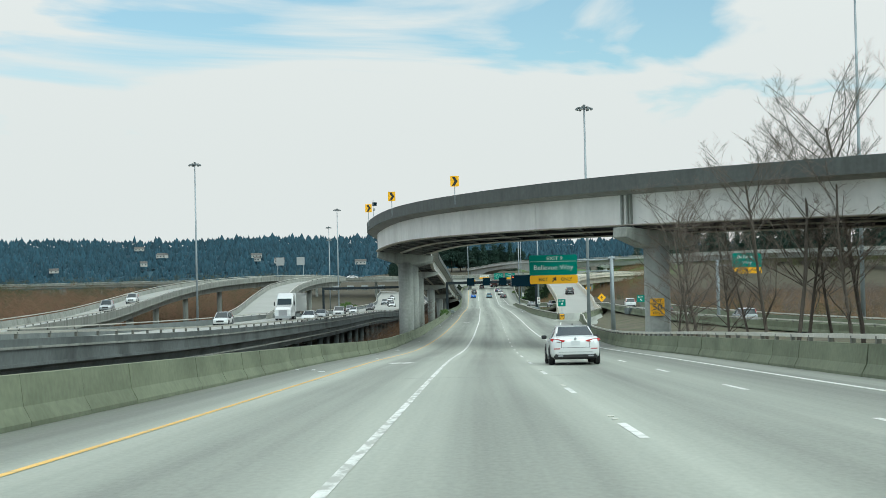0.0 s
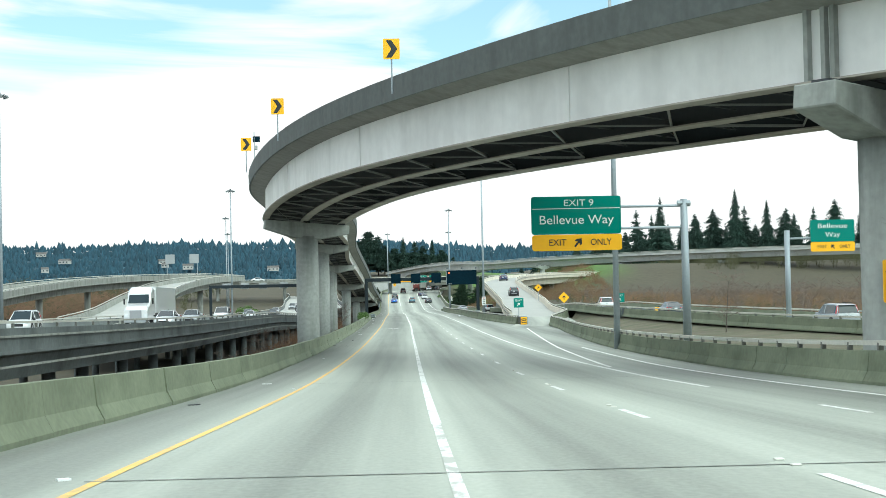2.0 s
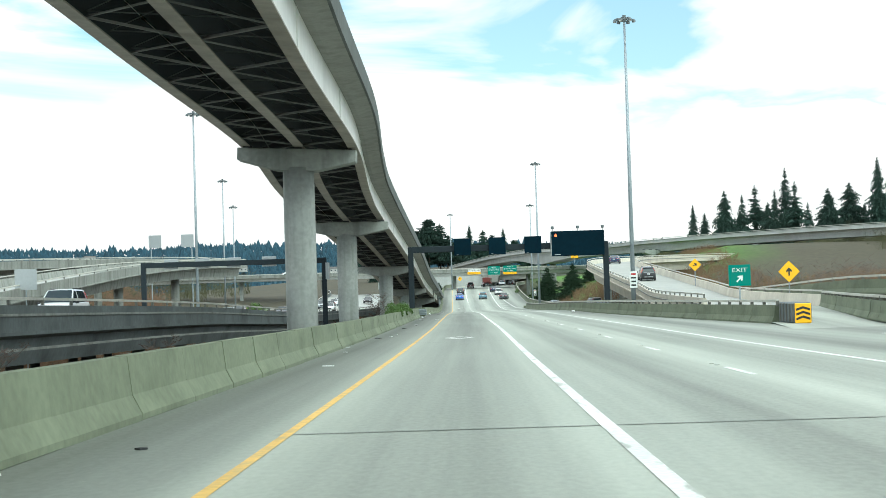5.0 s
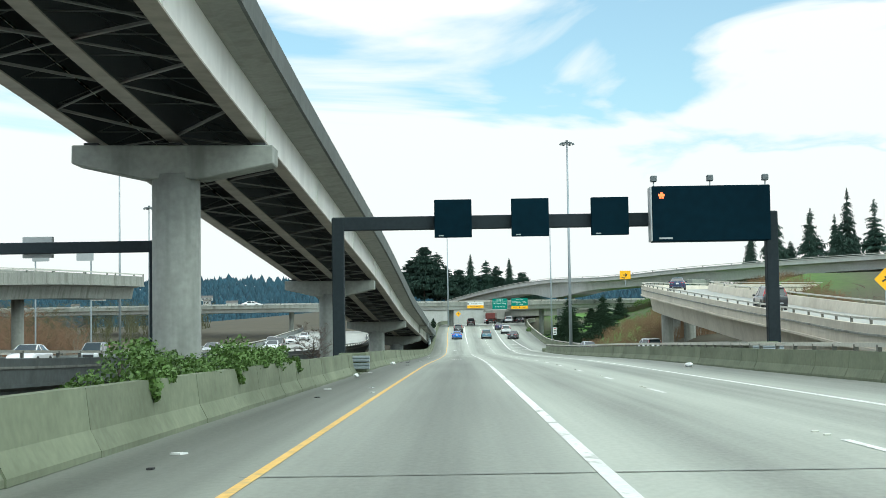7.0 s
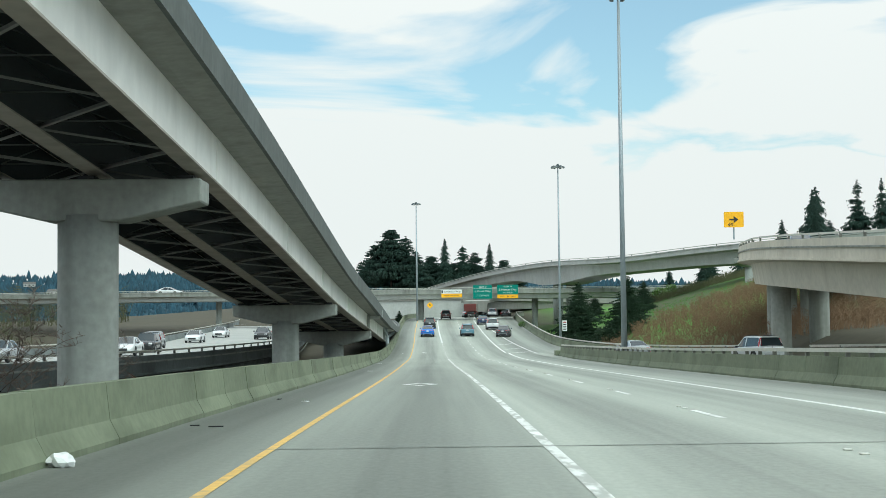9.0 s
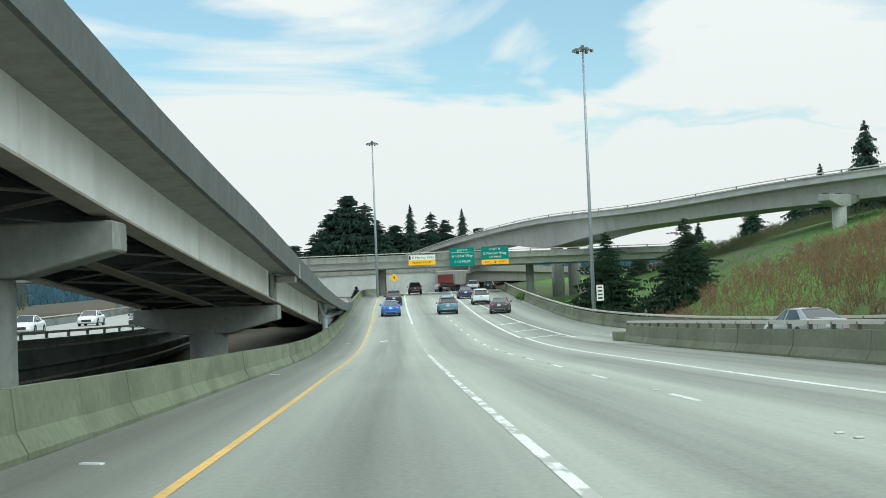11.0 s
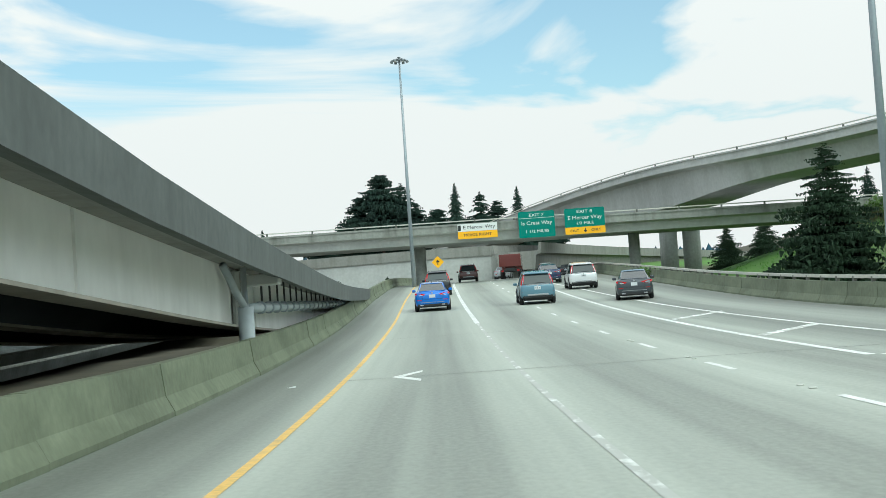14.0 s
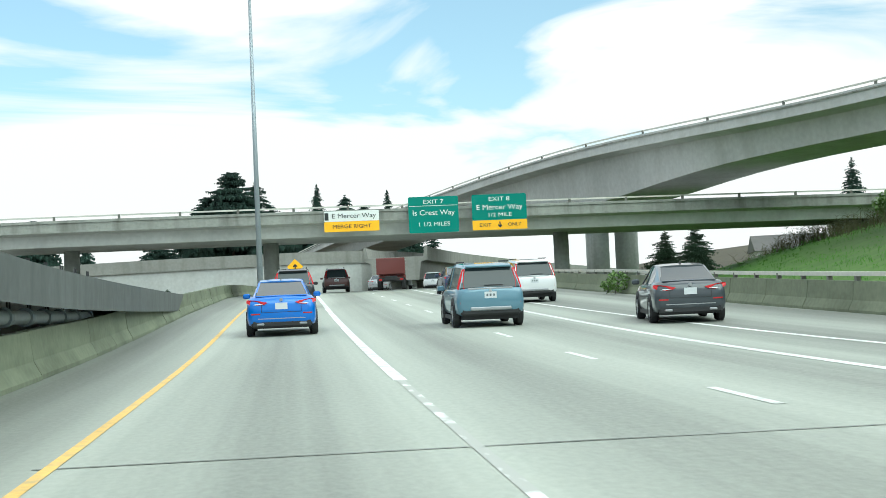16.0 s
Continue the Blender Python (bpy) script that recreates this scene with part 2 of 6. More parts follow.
def road_material():
    """Worn concrete: lanes polished paler between darker bands, seams across, all in metres by the mesh's own (offset, length) map."""
    m = bpy.data.materials.new("worn_concrete_road")
    m.use_nodes = True
    t = m.node_tree
    b = t.nodes["Principled BSDF"]
    uv = t.nodes.new("ShaderNodeUVMap")
    sp = t.nodes.new("ShaderNodeSeparateXYZ")
    t.links.new(uv.outputs[0], sp.inputs[0])

    def math2(op, a, v):
        n = t.nodes.new("ShaderNodeMath")
        n.operation = op
        for k, q in enumerate((a, v)):
            if isinstance(q, (int, float)):
                n.inputs[k].default_value = q
            else:
                t.links.new(q, n.inputs[k])
        return n.outputs[0]

    def noise_tex(sx, sy, detail=5.0):
        mp = t.nodes.new("ShaderNodeMapping")
        mp.inputs["Scale"].default_value = (sx, sy, 1)
        t.links.new(uv.outputs[0], mp.inputs[0])
        n = t.nodes.new("ShaderNodeTexNoise")
        n.inputs["Scale"].default_value, n.inputs["Detail"].default_value = 1.0, detail
        t.links.new(mp.outputs[0], n.inputs["Vector"])
        return n.outputs["Fac"]

    # two wheel paths a lane: a wave of period 1.775 m
    wave = math2("COSINE", math2("MULTIPLY", math2("ADD", sp.outputs[0], 0.69), 2 * math.pi / 3.55), 0)
    wave = math2("MULTIPLY", wave, 0.22)
    streak = math2("MULTIPLY", math2("SUBTRACT", noise_tex(1.8, 0.018), 0.5), 0.75)
    blot = math2("MULTIPLY", math2("SUBTRACT", noise_tex(0.35, 0.06), 0.5), 0.36)
    grain = math2("MULTIPLY", math2("SUBTRACT", noise_tex(14, 6, 6), 0.5), 0.42)
    value = math2("ADD", math2("ADD", math2("ADD", math2("SUBTRACT", 1.0, wave), streak), blot), grain)
    # shoulders are darker and dirtier
    edge = t.nodes.new("ShaderNodeMapRange")
    edge.inputs["From Min"].default_value, edge.inputs["From Max"].default_value = -3.0, -2.3
    edge.inputs["To Min"].default_value, edge.inputs["To Max"].default_value = 0.72, 1.0
    t.links.new(sp.outputs[0], edge.inputs["Value"])
    value = math2("MULTIPLY", value, edge.outputs[0])
    # the fast lane and its shoulder are darker over one stretch
    def span(q, lo, hi):
        n = t.nodes.new("ShaderNodeMapRange")
        n.inputs["From Min"].default_value, n.inputs["From Max"].default_value = lo, hi
        t.links.new(q, n.inputs["Value"])
        return n.outputs[0]

    lane_darker = math2("MULTIPLY", math2("MULTIPLY", span(sp.outputs[1], 190, 270), span(sp.outputs[1], 430, 370)), span(sp.outputs[0], 1.3, 0.8))
    value = math2("MULTIPLY", value, math2("SUBTRACT", 1.0, math2("MULTIPLY", lane_darker, 0.24)))
    outer = t.nodes.new("ShaderNodeMapRange")
    outer.inputs["From Min"].default_value, outer.inputs["From Max"].default_value = 7.2, 8.6
    outer.inputs["To Min"].default_value, outer.inputs["To Max"].default_value = 1.0, 0.76
    t.links.new(sp.outputs[0], outer.inputs["Value"])
    value = math2("MULTIPLY", value, outer.outputs[0])
    hsv = t.nodes.new("ShaderNodeHueSaturation")
    hsv.inputs["Color"].default_value = (0.312, 0.331, 0.288, 1)
    t.links.new(value, hsv.inputs["Value"])
    t.links.new(hsv.outputs[0], b.inputs["Base Color"])
    b.inputs["Roughness"].default_value = 0.62
    b.inputs["Specular IOR Level"].default_value = 0.35
    bp = t.nodes.new("ShaderNodeBump")
    bp.inputs["Strength"].default_value, bp.inputs["Distance"].default_value = 0.25, 0.01
    t.links.new(noise_tex(40, 40, 2), bp.inputs["Height"])
    t.links.new(bp.outputs[0], b.inputs["Normal"])
    return m


M["road"] = road_material()


def ground_material():
    m = material("marsh_ground", (0.07, 0.062, 0.038), 0.95, vary=0.35, fine=0.8, broad=0.05, stain=((0.035, 0.035, 0.025), (0.05, 0.05, 0.05), 0.7), bump=0.4)
    t = m.node_tree
    b = t.nodes["Principled BSDF"]
    old = b.inputs["Base Color"].links[0].from_socket
    at = t.nodes.new("ShaderNodeAttribute")
    at.attribute_name = "grass"
    geo = t.nodes.new("ShaderNodeNewGeometry")
    n = t.nodes.new("ShaderNodeTexNoise")
    n.inputs["Scale"].default_value, n.inputs["Detail"].default_value = 0.9, 9.0
    t.links.new(geo.outputs["Position"], n.inputs["Vector"])
    r = t.nodes.new("ShaderNodeValToRGB")
    r.color_ramp.elements[0].color, r.color_ramp.elements[1].color = (0.03, 0.10, 0.010, 1), (0.14, 0.30, 0.03, 1)
    t.links.new(n.outputs["Fac"], r.inputs[0])
    mx = t.nodes.new("ShaderNodeMix")
    mx.data_type = "RGBA"
    t.links.new(at.outputs["Fac"], mx.inputs[0])
    t.links.new(old, mx.inputs[6])
    t.links.new(r.outputs[0], mx.inputs[7])
    t.links.new(mx.outputs[2], b.inputs["Base Color"])
    return m


M["ground"] = ground_material()


def worn_line(name, low, high):
    """White paint of which the traffic has left patches on the concrete."""
    m = material(name, (0.74, 0.75, 0.72), 0.7, vary=0.2, fine=14, stain=((0.415, 0.425, 0.39), (5, 1.3, 1), 1.0))
    for n in m.node_tree.nodes:
        if n.type == "MAP_RANGE" and abs(n.inputs["From Min"].default_value - 0.48) < 1e-4:
            n.inputs["From Min"].default_value, n.inputs["From Max"].default_value = low, high
    return m


M["worn_line"] = worn_line("worn_lane_paint", 0.46, 0.58)
M["frayed_line"] = worn_line("frayed_lane_paint", 0.56, 0.66)
M["crumbled_line"] = worn_line("crumbled_lane_paint", 0.30, 0.46)
M["verge"] = material("gravel_verge", (0.11, 0.10, 0.065), 0.95, vary=0.4, fine=3, broad=0.3, stain=((0.05, 0.075, 0.025), (0.4, 0.4, 0.4), 0.8), bump=0.4)
M["onc"] = material("dark_weathered_concrete", (0.15, 0.168, 0.165), 0.9, vary=0.25, fine=4, broad=0.3, stain=((0.04, 0.045, 0.045), (1.2, 0.3, 0.3), 0.75), bump=0.3)
M["cream"] = material("cream_box_girder", (0.62, 0.58, 0.49), 0.85, vary=0.14, fine=3, broad=0.3, stain=((0.36, 0.32, 0.25), (0.5, 0.5, 0.1), 0.45), bump=0.2)
M["deck_pale"] = material("pale_box_girder", (0.50, 0.51, 0.49), 0.85, vary=0.15, fine=3, broad=0.3, stain=((0.30, 0.30, 0.27), (0.5, 0.5, 0.1), 0.4), bump=0.2)


# ---- shaping helpers ----
def cubic(xs, vs, q):
    """A smooth curve through evenly spaced values."""
    n = len(vs)
    u = min(max((q - xs[0]) / (xs[1] - xs[0]), 0.0), n - 1.000001)
    i = int(u)
    f = u - i
    b, c = vs[i], vs[i + 1]
    a = vs[i - 1] if i else 2 * b - c
    d = vs[i + 2] if i + 2 < n else 2 * c - b
    return b + 0.5 * f * (c - a + f * (2 * a - 5 * b + 4 * c - d + f * (3 * (b - c) + d - a)))


KNOTS = [FIRST_Y + STEP_Y * k for k in range(len(ROAD_X))]


def road_x(y):
    return cubic(KNOTS, ROAD_X, y)


def road_z(y):
    return cubic(KNOTS, ROAD_Z, y)


def table(rows, q):
    """Straight lines through rows of (key, value)."""
    return float(np.interp(q, [r[0] for r in rows], [r[1] for r in rows]))


def curve_points(points, step):
    """A smooth path through points, about one step apart: rows of (place, tangent)."""
    pts = [Vector(p) for p in points]
    out = []
    for i in range(len(pts) - 1):
        b, c = pts[i], pts[i + 1]
        a = pts[i - 1] if i else 2 * b - c
        d = pts[i + 2] if i + 2 < len(pts) else 2 * c - b
        n = max(1, round((c - b).length / step))
        for k in range(n + (i == len(pts) - 2)):
            f = k / n
            out.append(b + 0.5 * f * (c - a + f * (2 * a - 5 * b + 4 * c - d + f * (3 * (b - c) + d - a))))
    rows = []
    for i, p in enumerate(out):
        t = out[min(i + 1, len(out) - 1)] - out[max(i - 1, 0)]
        rows.append((p, t.normalized()))
    return rows


def side_of(t):
    """The level direction to the right of a tangent."""
    return Vector((t.y, -t.x, 0)).normalized()


def mesh_of(verts, faces, uvs=None):
    me = bpy.data.meshes.new("mesh")
    me.from_pydata([tuple(v) for v in verts], [], faces)
    if uvs:
        layer = me.uv_layers.new(name="UVMap")
        for loop in me.loops:
            layer.data[loop.index].uv = uvs[loop.vertex_index]
    me.update()
    return me


def sweep(rows, section, caps=True, bank=0.0):
    """A closed outline (sideways, up) drawn along rows of (place, tangent)."""
    n = len(section(rows[0][0]) if callable(section) else section)
    verts, faces = [], []
    for p, t in rows:
        s = side_of(t)
        k = bank(p) if callable(bank) else bank
        verts += [p + s * a + Vector((0, 0, b - k * a)) for a, b in (section(p) if callable(section) else section)]
    for i in range(len(rows) - 1):
        for k in range(n):
            j = (k + 1) % n
            faces.append((i * n + k, i * n + j, (i + 1) * n + j, (i + 1) * n + k))
    if caps:
        faces.append(tuple(range(n - 1, -1, -1)))
        faces.append(tuple(range((len(rows) - 1) * n, len(rows) * n)))
    return mesh_of(verts, faces)


def box_bm(sx, sy, sz, at=(0, 0, 0), bevel=0.0):
    bm = bmesh.new()
    bmesh.ops.create_cube(bm, size=1, matrix=Matrix.Translation(at) @ Matrix.Diagonal((sx, sy, sz, 1)))
    if bevel:
        bmesh.ops.bevel(bm, geom=bm.edges, offset=bevel, segments=1, affect="EDGES")
    return bm


def tube_bm(points, radii, sides=10):
    bm = bmesh.new()
    tube_into(bm, points, radii, sides)
    return bm


def tube_into(bm, points, radii, sides=10):
    pts = [Vector(p) for p in points]
    if isinstance(radii, (int, float)):
        radii = [radii] * len(pts)
    rings = []
    for i, p in enumerate(pts):
        t = (pts[min(i + 1, len(pts) - 1)] - pts[max(i - 1, 0)]).normalized()
        a = t.orthogonal().normalized()
        b = t.cross(a)
        rings.append([bm.verts.new(p + radii[i] * (a * math.cos(q) + b * math.sin(q))) for q in (2 * math.pi * k / sides for k in range(sides))])
    for i in range(len(rings) - 1):
        for k in range(sides):
            j = (k + 1) % sides
            bm.faces.new((rings[i][k], rings[i][j], rings[i + 1][j], rings[i + 1][k]))
    bm.faces.new(rings[0][::-1])
    bm.faces.new(rings[-1])


def as_mesh(shape):
    if isinstance(shape, bpy.types.Mesh):
        return shape
    me = bpy.data.meshes.new("mesh")
    bmesh.ops.recalc_face_normals(shape, faces=shape.faces)
    shape.to_mesh(me)
    shape.free()
    return me


def part(name, shape, mat, parent=None, label="", smooth=False, m=None):
    me = as_mesh(shape)
    if not me.materials:
        me.materials.append(mat)
    if smooth:
        me.shade_smooth()
    ob = new(name, me)
    ob.parent = parent
    if m is not None:
        ob.matrix_basis = m
    if label:
        ob["label"] = label
    return ob


def thing(name, label, category, m=None, group="", kind=""):
    ob = tagged(new(name), label, category, group, kind)
    if m is not None:
        ob.matrix_basis = m
    return ob


def solid(name, shape, mat, label, category, kind="", smooth=False, m=None):
    return tagged(part(name, shape, mat, None, "", smooth, m), label, category, "", kind)


# ---- ground, water, distance ----
def ground_z(x, y):
    u = x - road_x(min(max(y, -20), 640))
    z = -10.5
    # marsh to the sides, a bank beyond the exit roads, the hill past the interchange
    z += 5.0 * min(max((u - 13) / 14, 0), 1) * min(max((y - 60) / 80, 0), 1)
    rise = min(max((u - table([(400, 34), (430, 24), (458, 19), (480, 16), (520, 14)], y)) * 0.28, 0), 11.5)
    share = min(max((y - 425) / 60, 0), 1) * (1 - min(max((y - 592) / 30, 0), 1) * (1 - min(max((u - 60) / 35, 0), 1)))
    z += share * max(-8 + rise - z, 0)
    if y > 560:
        z = max(z, -10.5 + 6.3 * min((y - 560) / 40, 1))
    far = min(max((y - 620) / 200, 0), 1)
    z += far * (2.0 + 9.0 * math.exp(-((x - 10) / 90) ** 2))
    under = math.exp(-((max(abs(u - 5) - 14, 0)) / 6) ** 2)
    if y < 640:
        z = min(z, (1 - under) * z + under * (road_z(min(max(y, -20), 660)) - 1.6))
    # ground sunk under the ramp's low end to keep it dark there
    if -16 < u < -8 and 388 < y < 482:
        z = -13.5
    return z


def build_ground():
    xs = [-4800, -2500, -1200, -600, -300, -180, -120, -90, -70] + [-60 + 6 * k for k in range(31)] + [132, 150, 180, 240, 320, 450, 700, 1200, 2500, 4800]
    ys = [-3000, -900, -300, -120, -60] + [-30 + 12 * k for k in range(70)] + [830, 880, 950, 1100, 1400, 2000, 3000, 4900]
    verts, faces, grass = [], [], []
    for y in ys:
        for x in xs:
            z = ground_z(x, y)
            if 640 > y > 0 and abs(x) < 140:
                z += 0.5 * (noise.noise(Vector((x * 0.07, y * 0.05, 0))))
            verts.append((x, y, z))
            u = x - road_x(min(max(y, -20), 640))
            g = min(max((u - 17) / 8, 0), 1) * min(max((y - 440) / 40, 0), 1)
            g *= min(max((68 - u) / 18, 0), 1)
            grass.append(g * min(max(0.75 + 1.2 * noise.noise(Vector((x * 0.04, y * 0.03, 5))), 0), 1))
    n = len(xs)
    for j in range(len(ys) - 1):
        for i in range(n - 1):
            faces.append((j * n + i, j * n + i + 1, (j + 1) * n + i + 1, (j + 1) * n + i))
    me = mesh_of(verts, faces)
    at = me.attributes.new("grass", "FLOAT", "POINT")
    at.data.foreach_set("value", grass)
    me.shade_smooth()
    solid("ground", me, M["ground"], "marshy brown ground with green grass banks beside the roads", "ground", "structure")


build_ground()
solid("water", mesh_of([(-420, 330, -10.3), (-70, 330, -10.3), (-60, 640, -10.3), (-900, 1300, -10.3), (-2200, 1300, -10.3)], [(0, 1, 2, 3, 4)]), M["water"], "pale lake water behind the far ramps", "water", "structure")

# ---- the main carriageway ----
LEFT_EDGE = -5.3
RIGHT_EDGE = [(-20, 13.0), (120, 12.6), (150, 13.2), (180, 14.6), (215, 16.6), (231, 14.6), (262, 11.8), (300, 11.2), (457, 12.2), (458, 16.4), (500, 15.2), (560, 14.6), (900, 14.6)]


def right_edge(y):
    return table(RIGHT_EDGE, y)


def road_surface():
    verts, faces, uvs = [], [], []
    ys = [-20 + 4 * k for k in range(195)]
    cols = 9
    for y in ys:
        x0, z = road_x(y), road_z(y)
        for k in range(cols):
            o = LEFT_EDGE + (right_edge(y) - LEFT_EDGE) * k / (cols - 1)
            verts.append((x0 + o, y, z))
            uvs.append((o, y))
    for i in range(len(ys) - 1):
        for k in range(cols - 1):
            faces.append((i * cols + k, i * cols + k + 1, (i + 1) * cols + k + 1, (i + 1) * cols + k))
    me = mesh_of(verts, faces, uvs)
    me.shade_smooth()
    return me


road = solid("road", road_surface(), M["road"], "worn pale concrete motorway surface with darker lane seams", "road", "structure")


def deck_edge(offset_at, y0, y1, depth):
    rows = [(Vector((road_x(y) + offset_at(y), y, road_z(y))), Vector((0, 1, 0))) for y in np.arange(y0, y1 + 1, 8.0)]
    return sweep(rows, [(-0.2, -0.03), (0.25, -0.03), (0.25, -depth), (-0.2, -depth)])


part("deck_fascia", deck_edge(lambda y: LEFT_EDGE - 0.1, -20, 640, 1.3), M["old"], road)
part("deck_fascia", deck_edge(lambda y: right_edge(y) + 0.1, -20, 640, 1.3), M["old"], road)


def stripe(offset_at, y0, y1, width, lift=0.006, step=4.0):
    n = max(1, math.ceil((y1 - y0) / step))
    verts, faces = [], []
    for k in range(n + 1):
        y = y0 + (y1 - y0) * k / n
        x = road_x(y) + offset_at(y)
        z = road_z(y) + lift
        verts += [(x - width / 2, y, z), (x + width / 2, y, z)]
    for k in range(n):
        faces.append((2 * k, 2 * k + 1, 2 * k + 3, 2 * k + 2))
    return mesh_of(verts, faces)


part("yellow_edge_line", stripe(lambda y: -2.46, -15, 640, 0.12), M["yellow_line"], road, "worn yellow edge line")
# the wide white line, whole in places and worn thin in others
for y0, y1, w, mat in ((-15, 85, 0.13, "worn_line"), (85, 318, 0.17, "frayed_line"), (318, 446, 0.15, "worn_line"), (446, 503, 0.11, "crumbled_line"), (503, 640, 0.2, "white_line")):
    part("wide_lane_line", stripe(lambda y: 1.08, y0, y1, w), M[mat], road, "worn wide white lane line")

# lane dashes: 3 m of paint about every 12.5 m, closer together further on
DASH_Y = [18.7 + 13.3 * k for k in range(-2, 19)] + [278.1 + 12.35 * k for k in range(11)] + [431.0 + 9.35 * k for k in range(-2, 17)]
for y in DASH_Y:
    part("lane_dash", stripe(lambda q: 4.52, y, y + (3.05 if y < 400 else 2.6), 0.13), M["white_line"], road)
for y in [18.7 + 13.3 * k for k in range(-2, 7)]:
    part("lane_dash", stripe(lambda q: 8.2, y, y + 3.05, 0.13), M["white_line"], road)
part("exit_line", stripe(lambda y: table([(100, 8.2), (150, 7.75), (240, 7.6)], y), 100, 470, 0.18), M["white_line"], road)
part("exit_line", stripe(lambda y: table([(118, 8.35), (150, 9.6), (215, 13.0)], y), 118, 214, 0.16), M["white_line"], road)
part("edge_line", stripe(lambda y: table([(446, 7.3), (640, 7.6)], y), 470, 640, 0.2), M["white_line"], road)
part("edge_line", stripe(lambda y: table([(445, 10.8), (520, 9.5), (560, 8.6), (600, 8.2)], y), 462, 600, 0.18), M["white_line"], road)
part("edge_line", stripe(lambda y: right_edge(y) - 2.2, -15, 150, 0.16), M["white_line"], road)
for k, y in enumerate((468, 480, 494)):
    part("gore_stripe", mesh_of([(road_x(y) + 7.6, y, road_z(y) + 0.006), (road_x(y) + 7.6, y + 0.8, road_z(y + 0.8) + 0.006), (road_x(y) + 10.2, y + 5.2, road_z(y + 5.2) + 0.006), (road_x(y) + 10.2, y + 4.4, road_z(y + 4.4) + 0.006)], [(0, 3, 2, 1)]), M["worn_line"], road)
# slab seams across the lanes
for y in (43.8, 76, 107.9, 143.9, 182, 219, 257, 296, 333.5, 382, 427, 449.5, 473, 494):
    part("seam", stripe(lambda q: 3.2, y, y + 0.07, 11.6), M["joint"], road, "worn tar seam across the lanes")


def diamond(y, arms=(0, 1, 2, 3)):
    """The diamond of the fast lane: an outline 3.8 m long, of which some arms may be worn away."""
    x, z = road_x(y) - 0.9, road_z(y) + 0.007
    slope = (road_z(y + 1) - road_z(y - 1)) / 2
    outer, inner = [(0, -1.9), (0.62, 0), (0, 1.9), (-0.62, 0)], [(0, -1.2), (0.38, 0), (0, 1.2), (-0.38, 0)]
    verts = [(x + a, y + b, z + slope * b) for a, b in outer + inner]
    return mesh_of(verts, [(k, (k + 1) % 4, 4 + (k + 1) % 4, 4 + k) for k in arms])


for y in (64.5, 224.8, 365, 473.2):
    part("lane_diamond", diamond(y, (2, 3) if y > 470 else (0, 1, 2, 3)), M["white_line"], road)
# raised markers after the dashes
stud = as_mesh(box_bm(0.1, 0.1, 0.02, bevel=0.006))
stud.materials.append(M["marker"])
for y in DASH_Y:
    if y < 480:
        for d in (4.0, 4.7):
            part("road_stud", stud, M["marker"], road, m=pose(road_x(y + d) + 4.52, y + d, road_z(y + d) + 0.012))

# ---- barriers ----
JERSEY = [(-0.3, 0.0), (-0.3, 0.08), (-0.17, 0.33), (-0.11, 0.84), (0.11, 0.84), (0.17, 0.33), (0.3, 0.08), (0.3, 0.0)]


def barrier_unit(length):
    half = length / 2
    rows = [(Vector((0, -half, 0)), Vector((0, 1, 0))), (Vector((0, half, 0)), Vector((0, 1, 0)))]
    me = sweep(rows, JERSEY)
    me.materials.append(M["barrier"])
    return me


def barrier_run(name, label, line, z_at, length=3.84):
    """A row of cast barrier units along a line of (x, y)."""
    run = thing(name, label, "barrier", kind="structure")
    unit = barrier_unit(length - 0.035)
    rows = curve_points([(x, y, 0) for x, y in line], length)
    rng = random.Random(len(line))
    for (a, _), (b, _) in zip(rows, rows[1:]):
        za, zb = z_at(a.x, a.y), z_at(b.x, b.y)
        mid = (a + b) / 2
        pitch = math.degrees(math.atan2(zb - za, (b - a).length))
        yaw = math.degrees(math.atan2(-(b.x - a.x), b.y - a.y))
        scale = (b - a).length / length
        m = pose(mid.x + rng.uniform(-0.012, 0.012), mid.y, (za + zb) / 2 + rng.uniform(-0.008, 0.008), pitch, 0, yaw + rng.uniform(-0.15, 0.15)) @ Matrix.Diagonal((1, scale, 1, 1))
        part("barrier_unit", unit, M["barrier"], run, m=m)
    return run


def rail_run(owner, line, z_at, height, post_step=2.4):
    """A metal rail on short posts along a barrier's top."""
    pts = [(x, y, z_at(x, y) + height + 0.2) for x, y in line]
    rows = curve_points(pts, 6.0)
    part("rail", sweep(rows, [(-0.06, -0.06), (0.06, -0.06), (0.06, 0.06), (-0.06, 0.06)]), M["rail"], owner, "weathered metal rail")
    rows = curve_points(pts, post_step)
    post = as_mesh(box_bm(0.12, 0.16, 0.26))
    post.materials.append(M["rail_post"])
    for p, t in rows:
        part("rail_post", post, M["rail_post"], owner, m=Matrix.Translation(p - Vector((0, 0, 0.12))) @ pose(0, 0, 0, 0, 0, math.degrees(math.atan2(-t.x, t.y))))


left_line = [(road_x(y) - 5.0, y) for y in range(-10, 640, 30)]
barrier_run("median_barrier", "weathered greenish concrete barrier along the fast lane", left_line, lambda x, y: road_z(y))
right_line_a = [(road_x(y) + table(RIGHT_EDGE, y) - 0.35, y) for y in range(-10, 211, 20)]


def exit_z(x, y):
    return table([(-20, 0), (200, 0), (236, 0.1), (262, 0.3), (300, 0.7)], y) + road_z(y)


